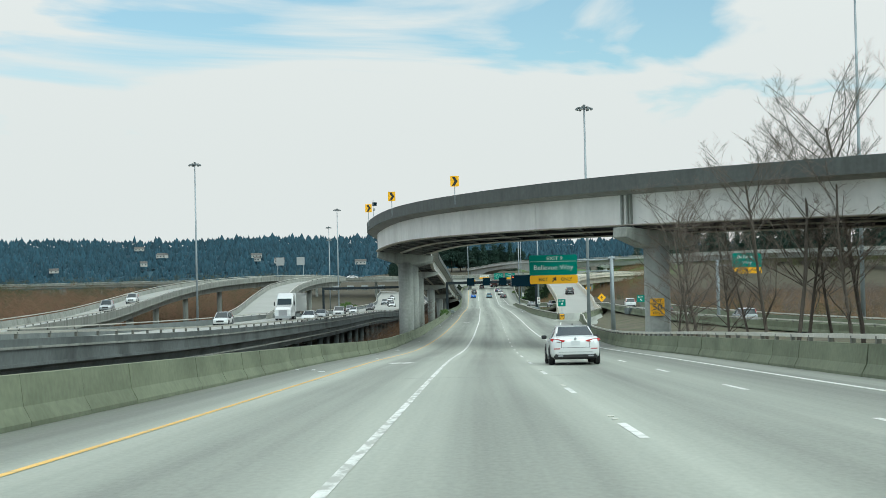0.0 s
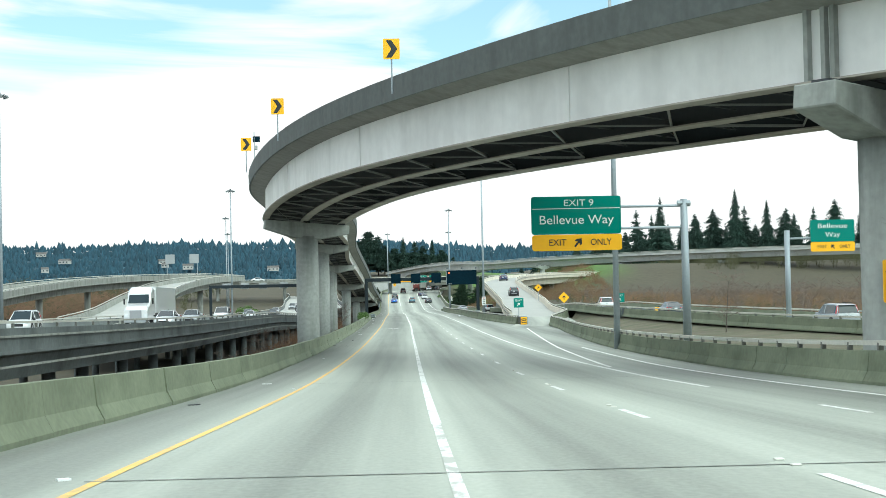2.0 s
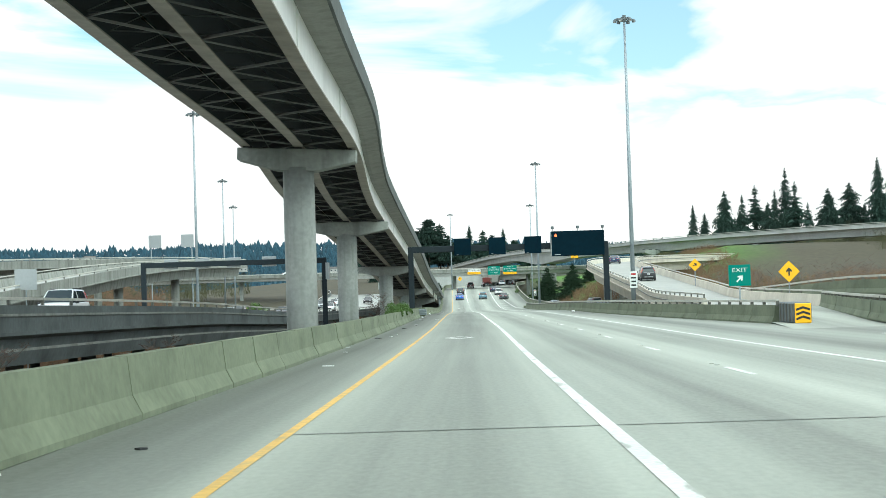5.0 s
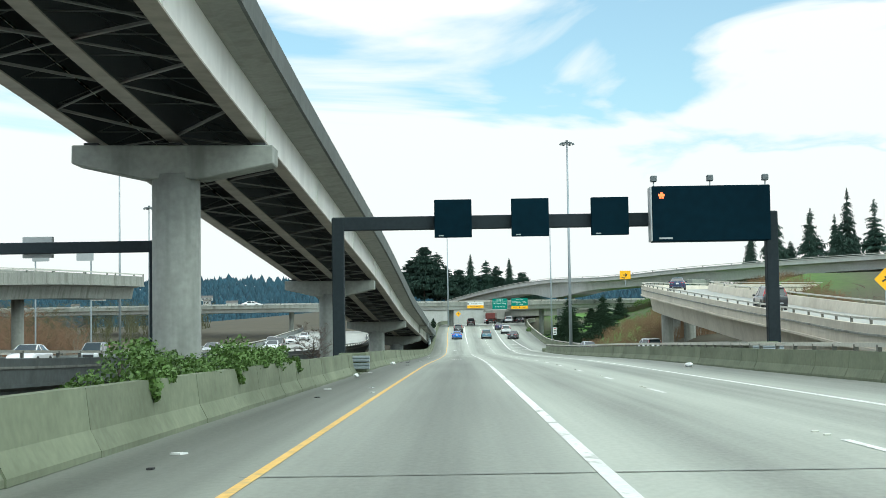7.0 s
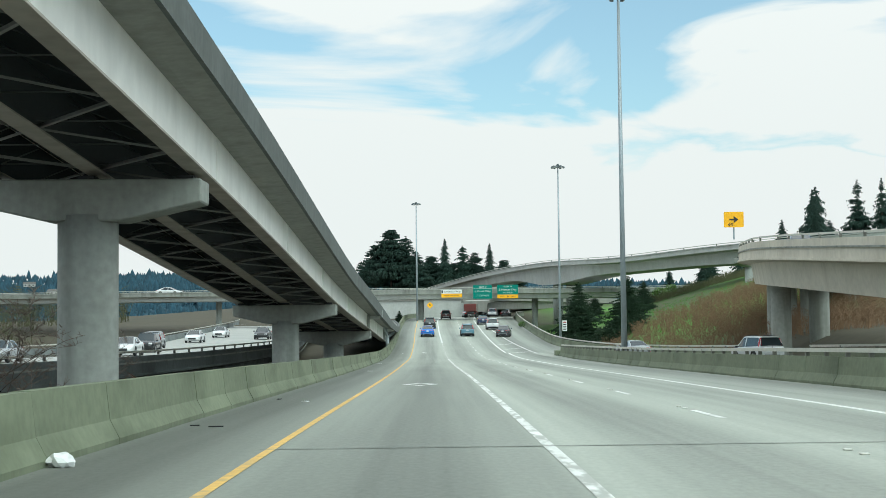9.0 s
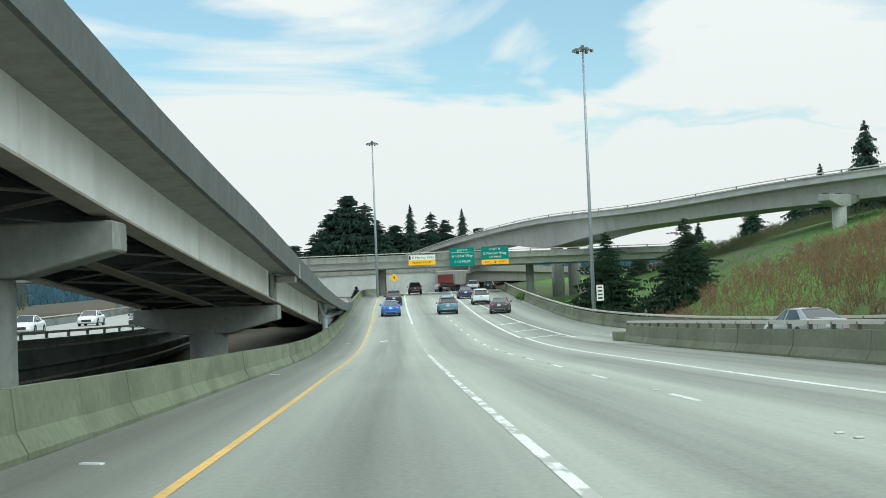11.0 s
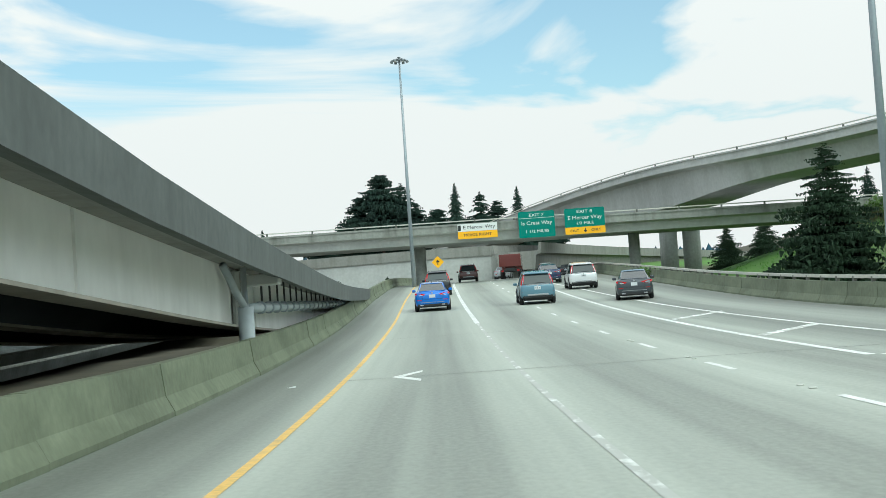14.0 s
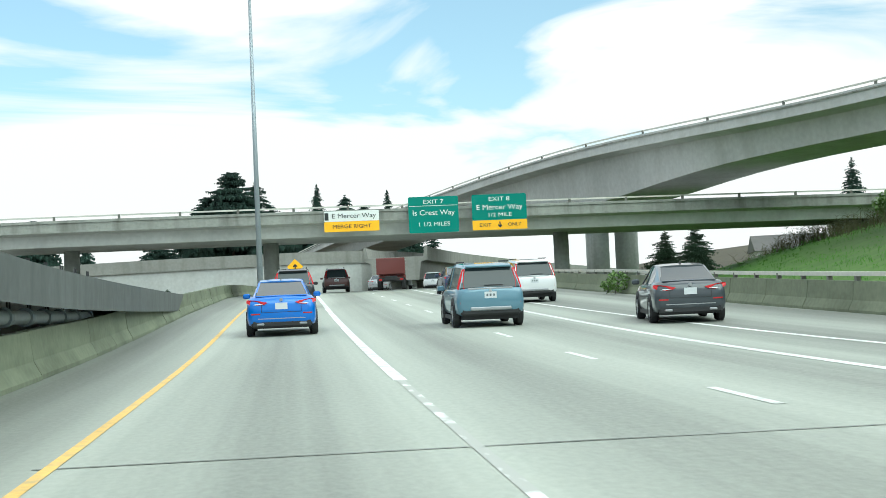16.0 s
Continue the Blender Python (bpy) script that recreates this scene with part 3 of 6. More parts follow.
right_line_b = right_line_a + [(18.6, 225), (21.6, 243), (24.8, 262)]
run = barrier_run("shoulder_barrier", "weathered concrete barrier with a metal rail beside the exit lane", right_line_b, exit_z)
rail_run(run, right_line_b, exit_z, 0.82)
gore_line = [(15.6, 233), (14.9, 250), (14.2, 270), (13.8, 300), (14.3, 350), (14.7, 400), (15.2, 457)]
run = barrier_run("shoulder_barrier", "weathered concrete barrier with a metal rail past the exit", gore_line, lambda x, y: road_z(y))
rail_run(run, gore_line, lambda x, y: road_z(y), 0.82)
merge_line = [(26.5, 420), (22.6, 440), (20.2, 465), (17.9, 490), (17.75, 520), (18.0, 560), (19.5, 600), (24, 650)]
run = barrier_run("shoulder_barrier", "concrete barrier with a low rail beside the merging lane", merge_line, lambda x, y: road_z(y))
rail_run(run, merge_line, lambda x, y: road_z(y), 0.82)
# the end block where the two barriers part
solid("barrier_end", box_bm(0.7, 1.6, 0.5, (0, 0, 0.25), 0.05), M["barrier"], "low concrete nose at the barrier's end", "barrier", "structure", m=pose(15.0, 458.4, road_z(458.4)))


# ---- roads beside the main one ----
def strip_road(name, label, line, width, lift=0.0, z_at=None):
    pts = [(p[0], p[1], p[2] if len(p) > 2 else z_at(p[0], p[1]) + lift) for p in line]
    rows = curve_points(pts, 5.0)
    verts, faces, uvs, v = [], [], [], 0.0
    for i, (p, t) in enumerate(rows):
        s = side_of(t)
        if i:
            v += (p - rows[i - 1][0]).length
        for a in (-0.5, -0.17, 0.17, 0.5):
            verts.append(p + s * a * width)
            uvs.append((1.0 + a * width, v))
    for i in range(len(rows) - 1):
        for k in range(3):
            faces.append((i * 4 + k, i * 4 + k + 1, i * 4 + k + 5, i * 4 + k + 4))
    me = mesh_of(verts, faces, uvs)
    me.shade_smooth()
    return solid(name, me, M["road"], label, "road", "structure")


collector = [(60, 60, -4.8), (44, 100, -4.9), (33, 160, -5.1), (29.4, 212, -5.15), (29.4, 258, -5.2), (32.0, 300, -5.9), (34.0, 340, -6.6), (32.0, 372, -7.2), (27.5, 398, -7.6), (22.0, 422, -7.95), (18.6, 442, -8.05), (17.2, 458, -8.09), (16.4, 475, -7.92)]
strip_road("merge_road", "pale concrete slip road joining the motorway", collector, 7.4, -0.01)


def collector_z(x, y):
    return table([(p[1], p[2]) for p in collector], y)


for side in (-1, 1):
    edge = [(p + side_of(t) * 3.9 * side) for p, t in curve_points(collector[:9], 20)]
    edge = [(p.x, p.y) for p in edge]
    run = barrier_run("roadside_barrier", "low concrete barrier with a metal rail beside the slip road", edge, collector_z, 6.0)
    rail_run(run, edge, collector_z, 0.82, 4.0)


# gravel verge between the exit lane and the slip road
verts, faces = [], []
for k in range(51):
    y = 62 + 4 * k
    xa = float(np.interp(y, [p[1] for p in right_line_b], [p[0] for p in right_line_b])) + 0.3
    xb = max(float(np.interp(y, [p[1] for p in collector], [p[0] for p in collector])) - 3.6, xa + 0.3)
    verts += [(xa, y, road_z(y) - 0.25), ((xa + xb) / 2, y, (road_z(y) + collector_z(0, y)) / 2 - 0.3), (xb, y, collector_z(0, y) - 0.06)]
for k in range(50):
    for q in (0, 1):
        faces.append((3 * k + q, 3 * k + q + 1, 3 * k + q + 4, 3 * k + q + 3))
solid("verge", mesh_of(verts, faces), M["verge"], "brown gravel verge between the exit lane and slip road", "verge", "structure")

# ---- bridges ----
def offset_rows(rows, a, b=0.0):
    return [(p + side_of(t) * a + Vector((0, 0, b)), t) for p, t in rows]


def pier(owner, at, turn, cap_z, cap_w, base_z, diameter, cap_d=1.5, cap_h=1.1, mat="concrete", lean=0.0):
    """A round column under a tapered cap. at: the column's (x, y)."""
    col = bmesh.new()
    bmesh.ops.create_cone(col, cap_ends=True, segments=24, radius1=diameter / 2, radius2=diameter / 2, depth=cap_z - cap_h + 0.05 - base_z, matrix=Matrix.Translation((0, 0, (cap_z - cap_h + 0.05 + base_z) / 2)))
    m = pose(at[0], at[1], 0, 0, 0, turn)
    column = part("pier", col, M[mat], owner, "round concrete pier", smooth=False, m=m)
    for f in column.data.polygons:
        f.use_smooth = abs(f.normal.z) < 0.5
    if cap_w:
        half = cap_w / 2
        outline = [(-half, cap_z - 0.62 * cap_h), (-half, cap_z), (half, cap_z), (half, cap_z - 0.62 * cap_h), (diameter * 0.62, cap_z - cap_h * 1.12), (-diameter * 0.62, cap_z - cap_h * 1.12)]
        bm = bmesh.new()
        front = [bm.verts.new((a, -cap_d / 2, b)) for a, b in outline]
        back = [bm.verts.new((a, cap_d / 2, b)) for a, b in outline]
        bm.faces.new(front)
        bm.faces.new(back[::-1])
        for k in range(6):
            bm.faces.new((front[k], back[k], back[(k + 1) % 6], front[(k + 1) % 6]))
        bmesh.ops.recalc_face_normals(bm, faces=bm.faces)
        bmesh.ops.bevel(bm, geom=bm.edges, offset=0.04, segments=1, affect="EDGES")
        part("cap", bm, M[mat], column, "concrete crosshead", m=Matrix.Translation((0, 0, cap_z)) @ pose(0, 0, 0, 0, lean, 0) @ Matrix.Translation((0, 0, -cap_z)))
        pad = as_mesh(box_bm(0.5, 0.6, 0.16))
        pad.materials.append(M["girder_in"])
        for a in (-0.42, 0.0, 0.42):
            part("bearing", pad, M["girder_in"], column, m=pose(a * cap_w, 0, cap_z + 0.06 - a * cap_w * math.tan(radians(lean))))


def ramp_depth(p):
    return table([(0, 2.15), (190, 2.1), (260, 1.85), (360, 1.72), (412, 1.5), (447, 1.36), (465, 1.42), (482, 1.55), (600, 1.6)], p.y)


def ramp_lip(p):
    """Foot and top of the parapet over the girders."""
    return table([(0, 0.14), (250, 0.12), (400, 0.02), (430, -0.05), (447, -0.24), (465, -0.33), (600, -0.33)], p.y), table([(0, 1.2), (200, 1.15), (270, 0.95), (390, 0.92), (430, 0.95), (447, 0.68), (465, 0.45), (482, 0.36), (600, 0.34)], p.y)


def ramp_bank(p):
    return table([(0, 0.085), (190, 0.085), (250, 0.05), (297, 0.015), (400, 0.0)], p.y)


def steel_viaduct(name, label, path, half, web_gap, joints):
    """A curved deck on three steel girders with cross bracing. path: the girders' underside along the middle line."""
    top = thing(name, label, "viaduct", kind="structure")
    rows = curve_points(path, 3.0)

    def lift(sec):
        return lambda p: [(a, b + ramp_depth(p)) for a, b in sec]

    def run(part_name, sec, mat, tag=""):
        return part(part_name, sweep(rows, sec, bank=ramp_bank), M[mat], top, tag)

    def slab(p):
        lo, hi = ramp_lip(p)
        g, up, dn = ramp_depth(p), min(0.4, hi - 0.12), lo + 0.06
        return [(a, b + g) for a, b in ((-half, up), (half, up), (half, dn), (web_gap + 0.35, min(0.0, up - 0.15)), (-web_gap - 0.35, min(0.0, up - 0.15)), (-half, dn))]

    run("deck", slab, "deck", "concrete deck slab")
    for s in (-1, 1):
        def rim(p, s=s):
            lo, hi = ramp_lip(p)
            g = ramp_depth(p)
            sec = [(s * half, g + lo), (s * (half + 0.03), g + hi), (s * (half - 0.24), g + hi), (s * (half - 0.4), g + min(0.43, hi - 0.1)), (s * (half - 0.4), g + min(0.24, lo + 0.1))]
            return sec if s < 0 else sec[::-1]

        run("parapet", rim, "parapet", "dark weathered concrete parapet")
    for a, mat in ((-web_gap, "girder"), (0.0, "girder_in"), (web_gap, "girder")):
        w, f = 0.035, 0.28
        gir = run("girder", lambda p: [(a + w, 0.06), (a + w, ramp_depth(p)), (a - w, ramp_depth(p)), (a - w, 0.06)], mat, "pale painted steel girder" if a else "inner girder darkened for the underside's shade")
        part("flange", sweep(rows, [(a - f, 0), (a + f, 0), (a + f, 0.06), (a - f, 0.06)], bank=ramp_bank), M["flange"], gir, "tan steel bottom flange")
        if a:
            # added dark sheet standing in for the shade between the girders
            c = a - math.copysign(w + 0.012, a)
            part("web_lining", sweep(rows, lambda p: [(c - 0.01, 0.065), (c + 0.01, 0.065), (c + 0.01, ramp_depth(p) - 0.06), (c - 0.01, ramp_depth(p) - 0.06)], bank=ramp_bank), M["soffit"], gir, "added dark sheet, shade on the girder's inner face")
        if mat == "girder":
            plate = as_mesh(box_bm(0.05, 0.1, 1.0, (0, 0, 0.5)))
            plate.materials.append(M["girder"])
            for i in range(4, len(rows) - 2, 7):
                p, t = rows[i]
                o = a + (0.06 if a > 0 else -0.06)
                q = p + side_of(t) * o + Vector((0, 0, 0.06 - ramp_bank(p) * o))
                part("stiffener", plate, M["girder"], gir, m=Matrix.Translation(q) @ pose(0, 0, 0, 0, 0, math.degrees(math.atan2(-t.x, t.y))) @ Matrix.Diagonal((1, 1, ramp_depth(p) - 0.1, 1)))
    # thin sheet below the slab, coloured dark for the shade there
    run("soffit", lift([(-web_gap + 0.1, -0.05), (web_gap - 0.1, -0.05), (web_gap - 0.1, -0.02), (-web_gap + 0.1, -0.02)]), "soffit", "thin sheet under the deck, darkened as shade")
    # cross frames of thin steel, and one stout diagonal in each half bay
    def spot(row, a, z):
        return row[0] + side_of(row[1]) * a + Vector((0, 0, z - ramp_bank(row[0]) * a))

    rows2 = curve_points(path, 3.4)
    for i in range(len(rows2) - 1):
        here, there = rows2[i], rows2[i + 1]
        if here[0].y < 60 or here[0].y > 450:
            continue
        g = ramp_depth(here[0])
        frame_bm, stay_bm = bmesh.new(), bmesh.new()
        for lo, hi in ((-web_gap, 0.0), (web_gap, 0.0)):
            a, b = spot(here, lo * 0.94, 0.34), spot(here, hi, 0.34)
            tube_into(frame_bm, [a, b], 0.028, 4)
            tube_into(frame_bm, [a, spot(here, hi, g - 0.25)], 0.024, 4)
            if i % 2:
                tube_into(stay_bm, [spot(here, lo * 0.95, 0.16), spot(there, hi, 0.16)], 0.062, 4)
            else:
                tube_into(stay_bm, [spot(here, hi, 0.16), spot(there, lo * 0.95, 0.16)], 0.04, 4)
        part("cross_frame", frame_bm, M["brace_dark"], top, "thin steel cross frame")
        part("bracing", stay_bm, M["brace"], top, "steel diagonal brace")
    for y in joints:
        p, t = min(rows, key=lambda r: abs(r[0].y - y))
        for s in (-1, 1):
            q = p + side_of(t) * s * (half + 0.03) + Vector((0, 0, ramp_depth(p) + 0.05))
            part("deck_joint", box_bm(0.06, 0.14, 0.64), M["sign_back"], top, "pale joint cover", m=Matrix.Translation(q) @ pose(0, 0, 0, 0, 0, math.degrees(math.atan2(-t.x, t.y))))
    return top, rows


LEFT_RAMP = [(120, 0, 2.2), (80, 35, 2.7), (48, 66, 3.1), (29, 86.8, 3.35), (15.8, 104.2, 3.65), (5.3, 127.3, 3.95), (-1.4, 151, 4.1), (-5.85, 180, 3.85), (-7.3, 215, 4.2), (-7.5, 250, 4.1), (-8.1, 273, 3.05), (-8.35, 297, 2.3), (-7.5, 359, -0.65), (-6.9, 412, -3.6), (-6.0, 447, -5.4), (-5.75, 465, -6.16), (-5.6, 482, -6.74), (-5.65, 500, -7.0), (-5.8, 515, -6.98), (-6.3, 548, -6.5), (-8.0, 590, -5.6)]
ramp, ramp_rows = steel_viaduct("curved_ramp_viaduct", "tall curved ramp viaduct with pale steel girders and dark parapets", LEFT_RAMP, 4.35, 3.05, (447,))
for x, y, turn, cap, width in ((15.1, 103, 33, 3.5, 6.3), (-5.7, 180, 9, 3.65, 6.7), (-7.6, 250, 1, 4.0, 6.7), (-8.3, 297, 0, 2.05, 7.4), (-7.75, 359, -1, -0.85, 7.0), (-6.9, 412, -1, -3.72, 6.7), (-6.0, 447.5, -1, -5.5, 6.7)):
    pier(ramp, (x, y), turn, cap, width, -14.0, 1.78, lean=math.degrees(ramp_bank(Vector((x, y, 0)))))

# dark joint plates where the steel spans meet over the first pier
p, t = min(ramp_rows, key=lambda r: abs(r[0].y - 105.5))
for k in (-0.5, -0.15, 0.5):
    q = p - side_of(t) * 3.16 + t * k + Vector((0, 0, 0.02 + ramp_bank(p) * 3.1))
    part("joint_plate", box_bm(0.2, 0.16, ramp_depth(p), (0, 0, ramp_depth(p) / 2)), M["concrete"], ramp, m=Matrix.Translation(q) @ pose(0, 0, 0, 0, 0, math.degrees(math.atan2(-t.x, t.y))))
# the ramp's low end: end blocks and a hanging pipe
for y in (447, 481):
    p, t = min(ramp_rows, key=lambda r: abs(r[0].y - y))
    part("end_diaphragm", box_bm(0.16, 0.3, ramp_depth(p) - 0.1, (p.x + 3.2, p.y, p.z + ramp_depth(p) / 2), 0.02), M["deck_pale"], ramp, "pale end plate")
    part("end_diaphragm", box_bm(0.1, 1.3, ramp_depth(p) - 0.1, (p.x + 3.15, p.y - 0.9, p.z + ramp_depth(p) / 2), 0.02), M["old"], ramp)
    part("joint_bracket", box_bm(0.9, 0.8, 0.3, (p.x + 3.75, p.y - 0.1, p.z + ramp_depth(p) - 0.3), 0.03), M["deck_pale"], ramp, "concrete bracket under the joint")
pipe = thing("drain_pipe", "grey jointed drain pipe hanging under the ramp's low end", "pipe")
run_pts = [Vector((-2.1, 481.1 + 2.0 * k, -6.22 + 0.021 * k)) for k in range(19)]
part("pipe", tube_bm(run_pts, 0.13, 12), M["pipe"], pipe, smooth=True)
collar = as_mesh(tube_bm([(0, -0.12, 0), (0, 0.12, 0)], 0.175, 12))
collar.materials.append(M["galv"])
rod = as_mesh(tube_bm([(0, 0, 0), (0, 0, 1.0)], 0.018, 5))
rod.materials.append(M["trim"])
for p in run_pts[1:]:
    part("pipe_collar", collar, M["galv"], pipe, m=Matrix.Translation(p))
    for dy in (0.35, 0.6):
        part("hanger", rod, M["trim"], pipe, m=Matrix.Translation(p + Vector((0, dy, 0.1))))
part("downpipe", tube_bm([(-2.05, 479.6, -6.2), (-2.05, 479.6, -10)], 0.2, 12), M["pipe"], pipe, smooth=True)
part("branch", tube_bm([(-2.35, 478.2, -5.2), (-2.2, 479.0, -5.8), (-2.05, 479.6, -6.25)], 0.1, 8), M["pipe"], pipe, smooth=True)
part("branch", tube_bm([(-2.1, 479.9, -5.2), (-2.1, 480.0, -6.2), (-2.08, 479.7, -6.3)], 0.08, 8), M["pipe"], pipe, smooth=True)


def concrete_viaduct(name, label, path, half, depth, fascia_in=1.2, rail=True, parapet=0.75, mat="old", box_mat=None):
    """A concrete deck: box girder inset under an overhang, parapets and a rail. path: the road surface."""
    top = thing(name, label, "viaduct", kind="structure")
    rows = curve_points(path, 4.0)
    deep = depth if callable(depth) else (lambda p: depth)
    part("deck", sweep(rows, lambda p: [(-half, 0.0), (half, 0.0), (half, -0.3), (half - fascia_in, -0.5), (half - fascia_in - 0.25, -deep(p)), (-half + fascia_in + 0.25, -deep(p)), (-half + fascia_in, -0.5), (-half, -0.3)]), M[box_mat or mat], top, "concrete deck and box girder")
    for s in (-1, 1):
        sec = [(s * half, -0.34), (s * (half + 0.02), parapet), (s * (half - 0.22), parapet), (s * (half - 0.38), 0.01), (s * (half - 0.3), -0.2)]
        ob = part("parapet", sweep(rows, sec if s < 0 else sec[::-1]), M[mat], top, "weathered concrete parapet")
        part("ledge", sweep(offset_rows(rows, s * (half + 0.05)), [(-0.06, -0.36), (0.06, -0.36), (0.06, -0.24), (-0.06, -0.24)]), M[mat], top)
        if mat == "onc" or box_mat:
            for zz in ((0.3, -0.9) if mat == "onc" else (0.28,)):
                part("ledge", sweep(offset_rows(rows, s * (half + 0.04)), [(-0.05, zz), (0.05, zz), (0.05, zz + 0.09), (-0.05, zz + 0.09)]), M["old"], top)
        if rail:
            rr = offset_rows(rows, s * (half - 0.1), parapet + 0.24)
            part("rail", sweep(rr, [(-0.05, -0.05), (0.05, -0.05), (0.05, 0.05), (-0.05, 0.05)]), M["rail"], ob, "weathered metal rail")
            post = as_mesh(box_bm(0.1, 0.16, 0.26))
            post.materials.append(M["rail_post"])
            for p, t in rr[::1] if s == rail_side else rr[::2]:
                part("rail_post", post, M["rail_post"], ob, m=Matrix.Translation(p - Vector((0, 0, 0.1))) @ pose(0, 0, 0, 0, 0, math.degrees(math.atan2(-t.x, t.y))))
    me = sweep(rows, [(-half + 0.4, 0.0), (half - 0.4, 0.0), (half - 0.4, 0.015), (-half + 0.4, 0.015)])
    part("roadway", me, M["deck_road"], top, "pale concrete roadway")
    return top, rows


M["deck_road"] = material("ramp_roadway", (0.36, 0.365, 0.34), 0.7, vary=0.15, fine=3, broad=0.2)


def columns_under(owner, rows, spots, depth, base, dia, spread=0.0, mat="old"):
    for y in spots:
        p, t = min(rows, key=lambda r: abs(r[0].y - y))
        for a in ((-spread, spread) if spread else (0.0,)):
            q = p + side_of(t) * a
            pier(owner, (q.x, q.y), 0, p.z - depth + 0.05, 0, base, dia, cap_h=0.0, mat=mat)


rail_side = -1
exit_path = [(21.0, 262, -6.0), (23.0, 300, -5.75), (24.4, 324, -4.95), (25.2, 356, -3.5), (26.0, 398, -1.35), (27.9, 415, -0.65), (31.5, 433, -0.1), (39.5, 456, 0.4), (52, 474, 0.7), (75, 492, 0.9), (110, 505, 1.0)]
strip_road("exit_road", "pale concrete exit road climbing away from the motorway", [(15.2, 200, road_z(200) - 0.02), (17.0, 218, road_z(218) - 0.02), (19.2, 236, -6.12), (21.0, 262, -5.97)], 7.2)
exit_ramp, exit_rows = concrete_viaduct("exit_viaduct", "curving exit viaduct of weathered concrete with a metal rail", exit_path, 3.9, 2.0, 0.9, mat="cream", box_mat="cream")
columns_under(exit_ramp, exit_rows, (418, 432, 447, 464), 2.0, -12, 1.4, 1.3)

onc_path = [(-23.0, -30, 0.2), (-23.0, 50, -1.9), (-23.0, 100, -3.2), (-22.8, 175, -4.5), (-22.4, 250, -5.4), (-22.0, 300, -6.4), (-22.0, 380, -7.25), (-19.7, 425, -7.25), (-19.9, 470, -7.0), (-24, 540, -5.9), (-28, 620, -4.2), (-40, 720, -3)]
rail_side = 1
onc, onc_rows = concrete_viaduct("oncoming_viaduct", "low weathered viaduct of the oncoming carriageway with a metal rail", onc_path, 8.6, 1.45, 0.45, parapet=0.68, mat="onc")
columns_under(onc, onc_rows, [60 + 11 * k for k in range(39)], 1.5, -14.0, 0.7, 6.2, "onc")
# added wall that shuts out side light below the oncoming deck
solid("light_block_wall", box_bm(0.5, 110, 6.4, (-28.6, 445, -11.4)), M["onc"], "added plain dark wall keeping light out under the oncoming viaduct", "wall", "structure")

loop_a = [(-36, 412, 1.0), (-44, 405, 1.4), (-54, 385, 1.2), (-60, 345, 0.2), (-60, 300, -1.2), (-56, 250, -2.7), (-50, 200, -3.6), (-42, 130, -3.9)]
loop_b = [(-36, 408, 0.9), (-40, 385, 0.5), (-41.5, 350, -0.8), (-39, 305, -2.8), (-36, 265, -4.6), (-33, 230, -5.2)]
rail_side = -1
va, rows_a = concrete_viaduct("loop_viaduct", "curving loop ramp viaduct of weathered concrete", loop_a, 3.6, 1.7)
columns_under(va, rows_a, (390, 360, 325, 290, 255, 220), 1.7, -11.5, 1.2)
rail_side = 1
vb, rows_b = concrete_viaduct("loop_viaduct", "curving concrete loop ramp with a metal rail", loop_b, 3.6, 1.7)
columns_under(vb, rows_b, (385, 355, 325, 300), 1.7, -11.5, 1.2)

fly_path = [(4, 740, 4.6), (12, 690, 5.6), (20, 645, 6.4), (29, 602, 6.6), (39.5, 570, 5.95), (52.5, 539, 6.3), (73, 509, 6.6), (98, 488, 6.9), (140, 462, 7.0), (220, 420, 7.0), (330, 370, 7.0)]


def fly_depth(p):
    near = min((p.xy - Vector(q)).length for q in ((29, 602), (8, 715), (49.5, 531)))
    return 2.0 + (1.9 if p.y > 565 else 0.5) * math.exp(-((near / 17) ** 2))


rail_side = -1
fly, fly_rows = concrete_viaduct("flyover", "high pale concrete flyover with a pipe rail", fly_path, 4.4, fly_depth, 1.3, rail=True, parapet=0.5, mat="deck_pale", box_mat="deck_pale")
for x, y, w in ((49.5, 531, 5.5), (72, 508, 5.0), (98, 488, 5.0), (140, 462, 5.0), (220, 420, 5.0)):
    pier(fly, (x, y), 40, 4.3, w, -8, 1.5)
for a in (-1.3, 1.3):
    pier(fly, (29 + a, 602 + a * 0.3), 0, 3.0, 0, -6, 1.9, cap_h=0.0)

over_path = [(-260, 640, 1.4), (-140, 612, 1.5), (-60, 594, 1.35), (-17, 587, 1.2), (14, 587, 1.2), (46, 589, 1.2), (80, 600, 1.6), (130, 622, 2.2), (200, 655, 3)]
rail_side = 1
over, over_rows = concrete_viaduct("overpass", "weathered concrete overpass crossing the motorway", over_path, 4.6, 1.25, 0.6, rail=True, parapet=0.46, mat="old", box_mat="deck_pale")
for x, y in ((-60, 594), (-36, 590), (-12.6, 588), (1.3, 588), (22.2, 588), (44, 590), (66, 595)):
    pier(over, (x, y), 0, 0.2, 0, -9.5, 1.1, cap_h=0.0, mat="concrete")
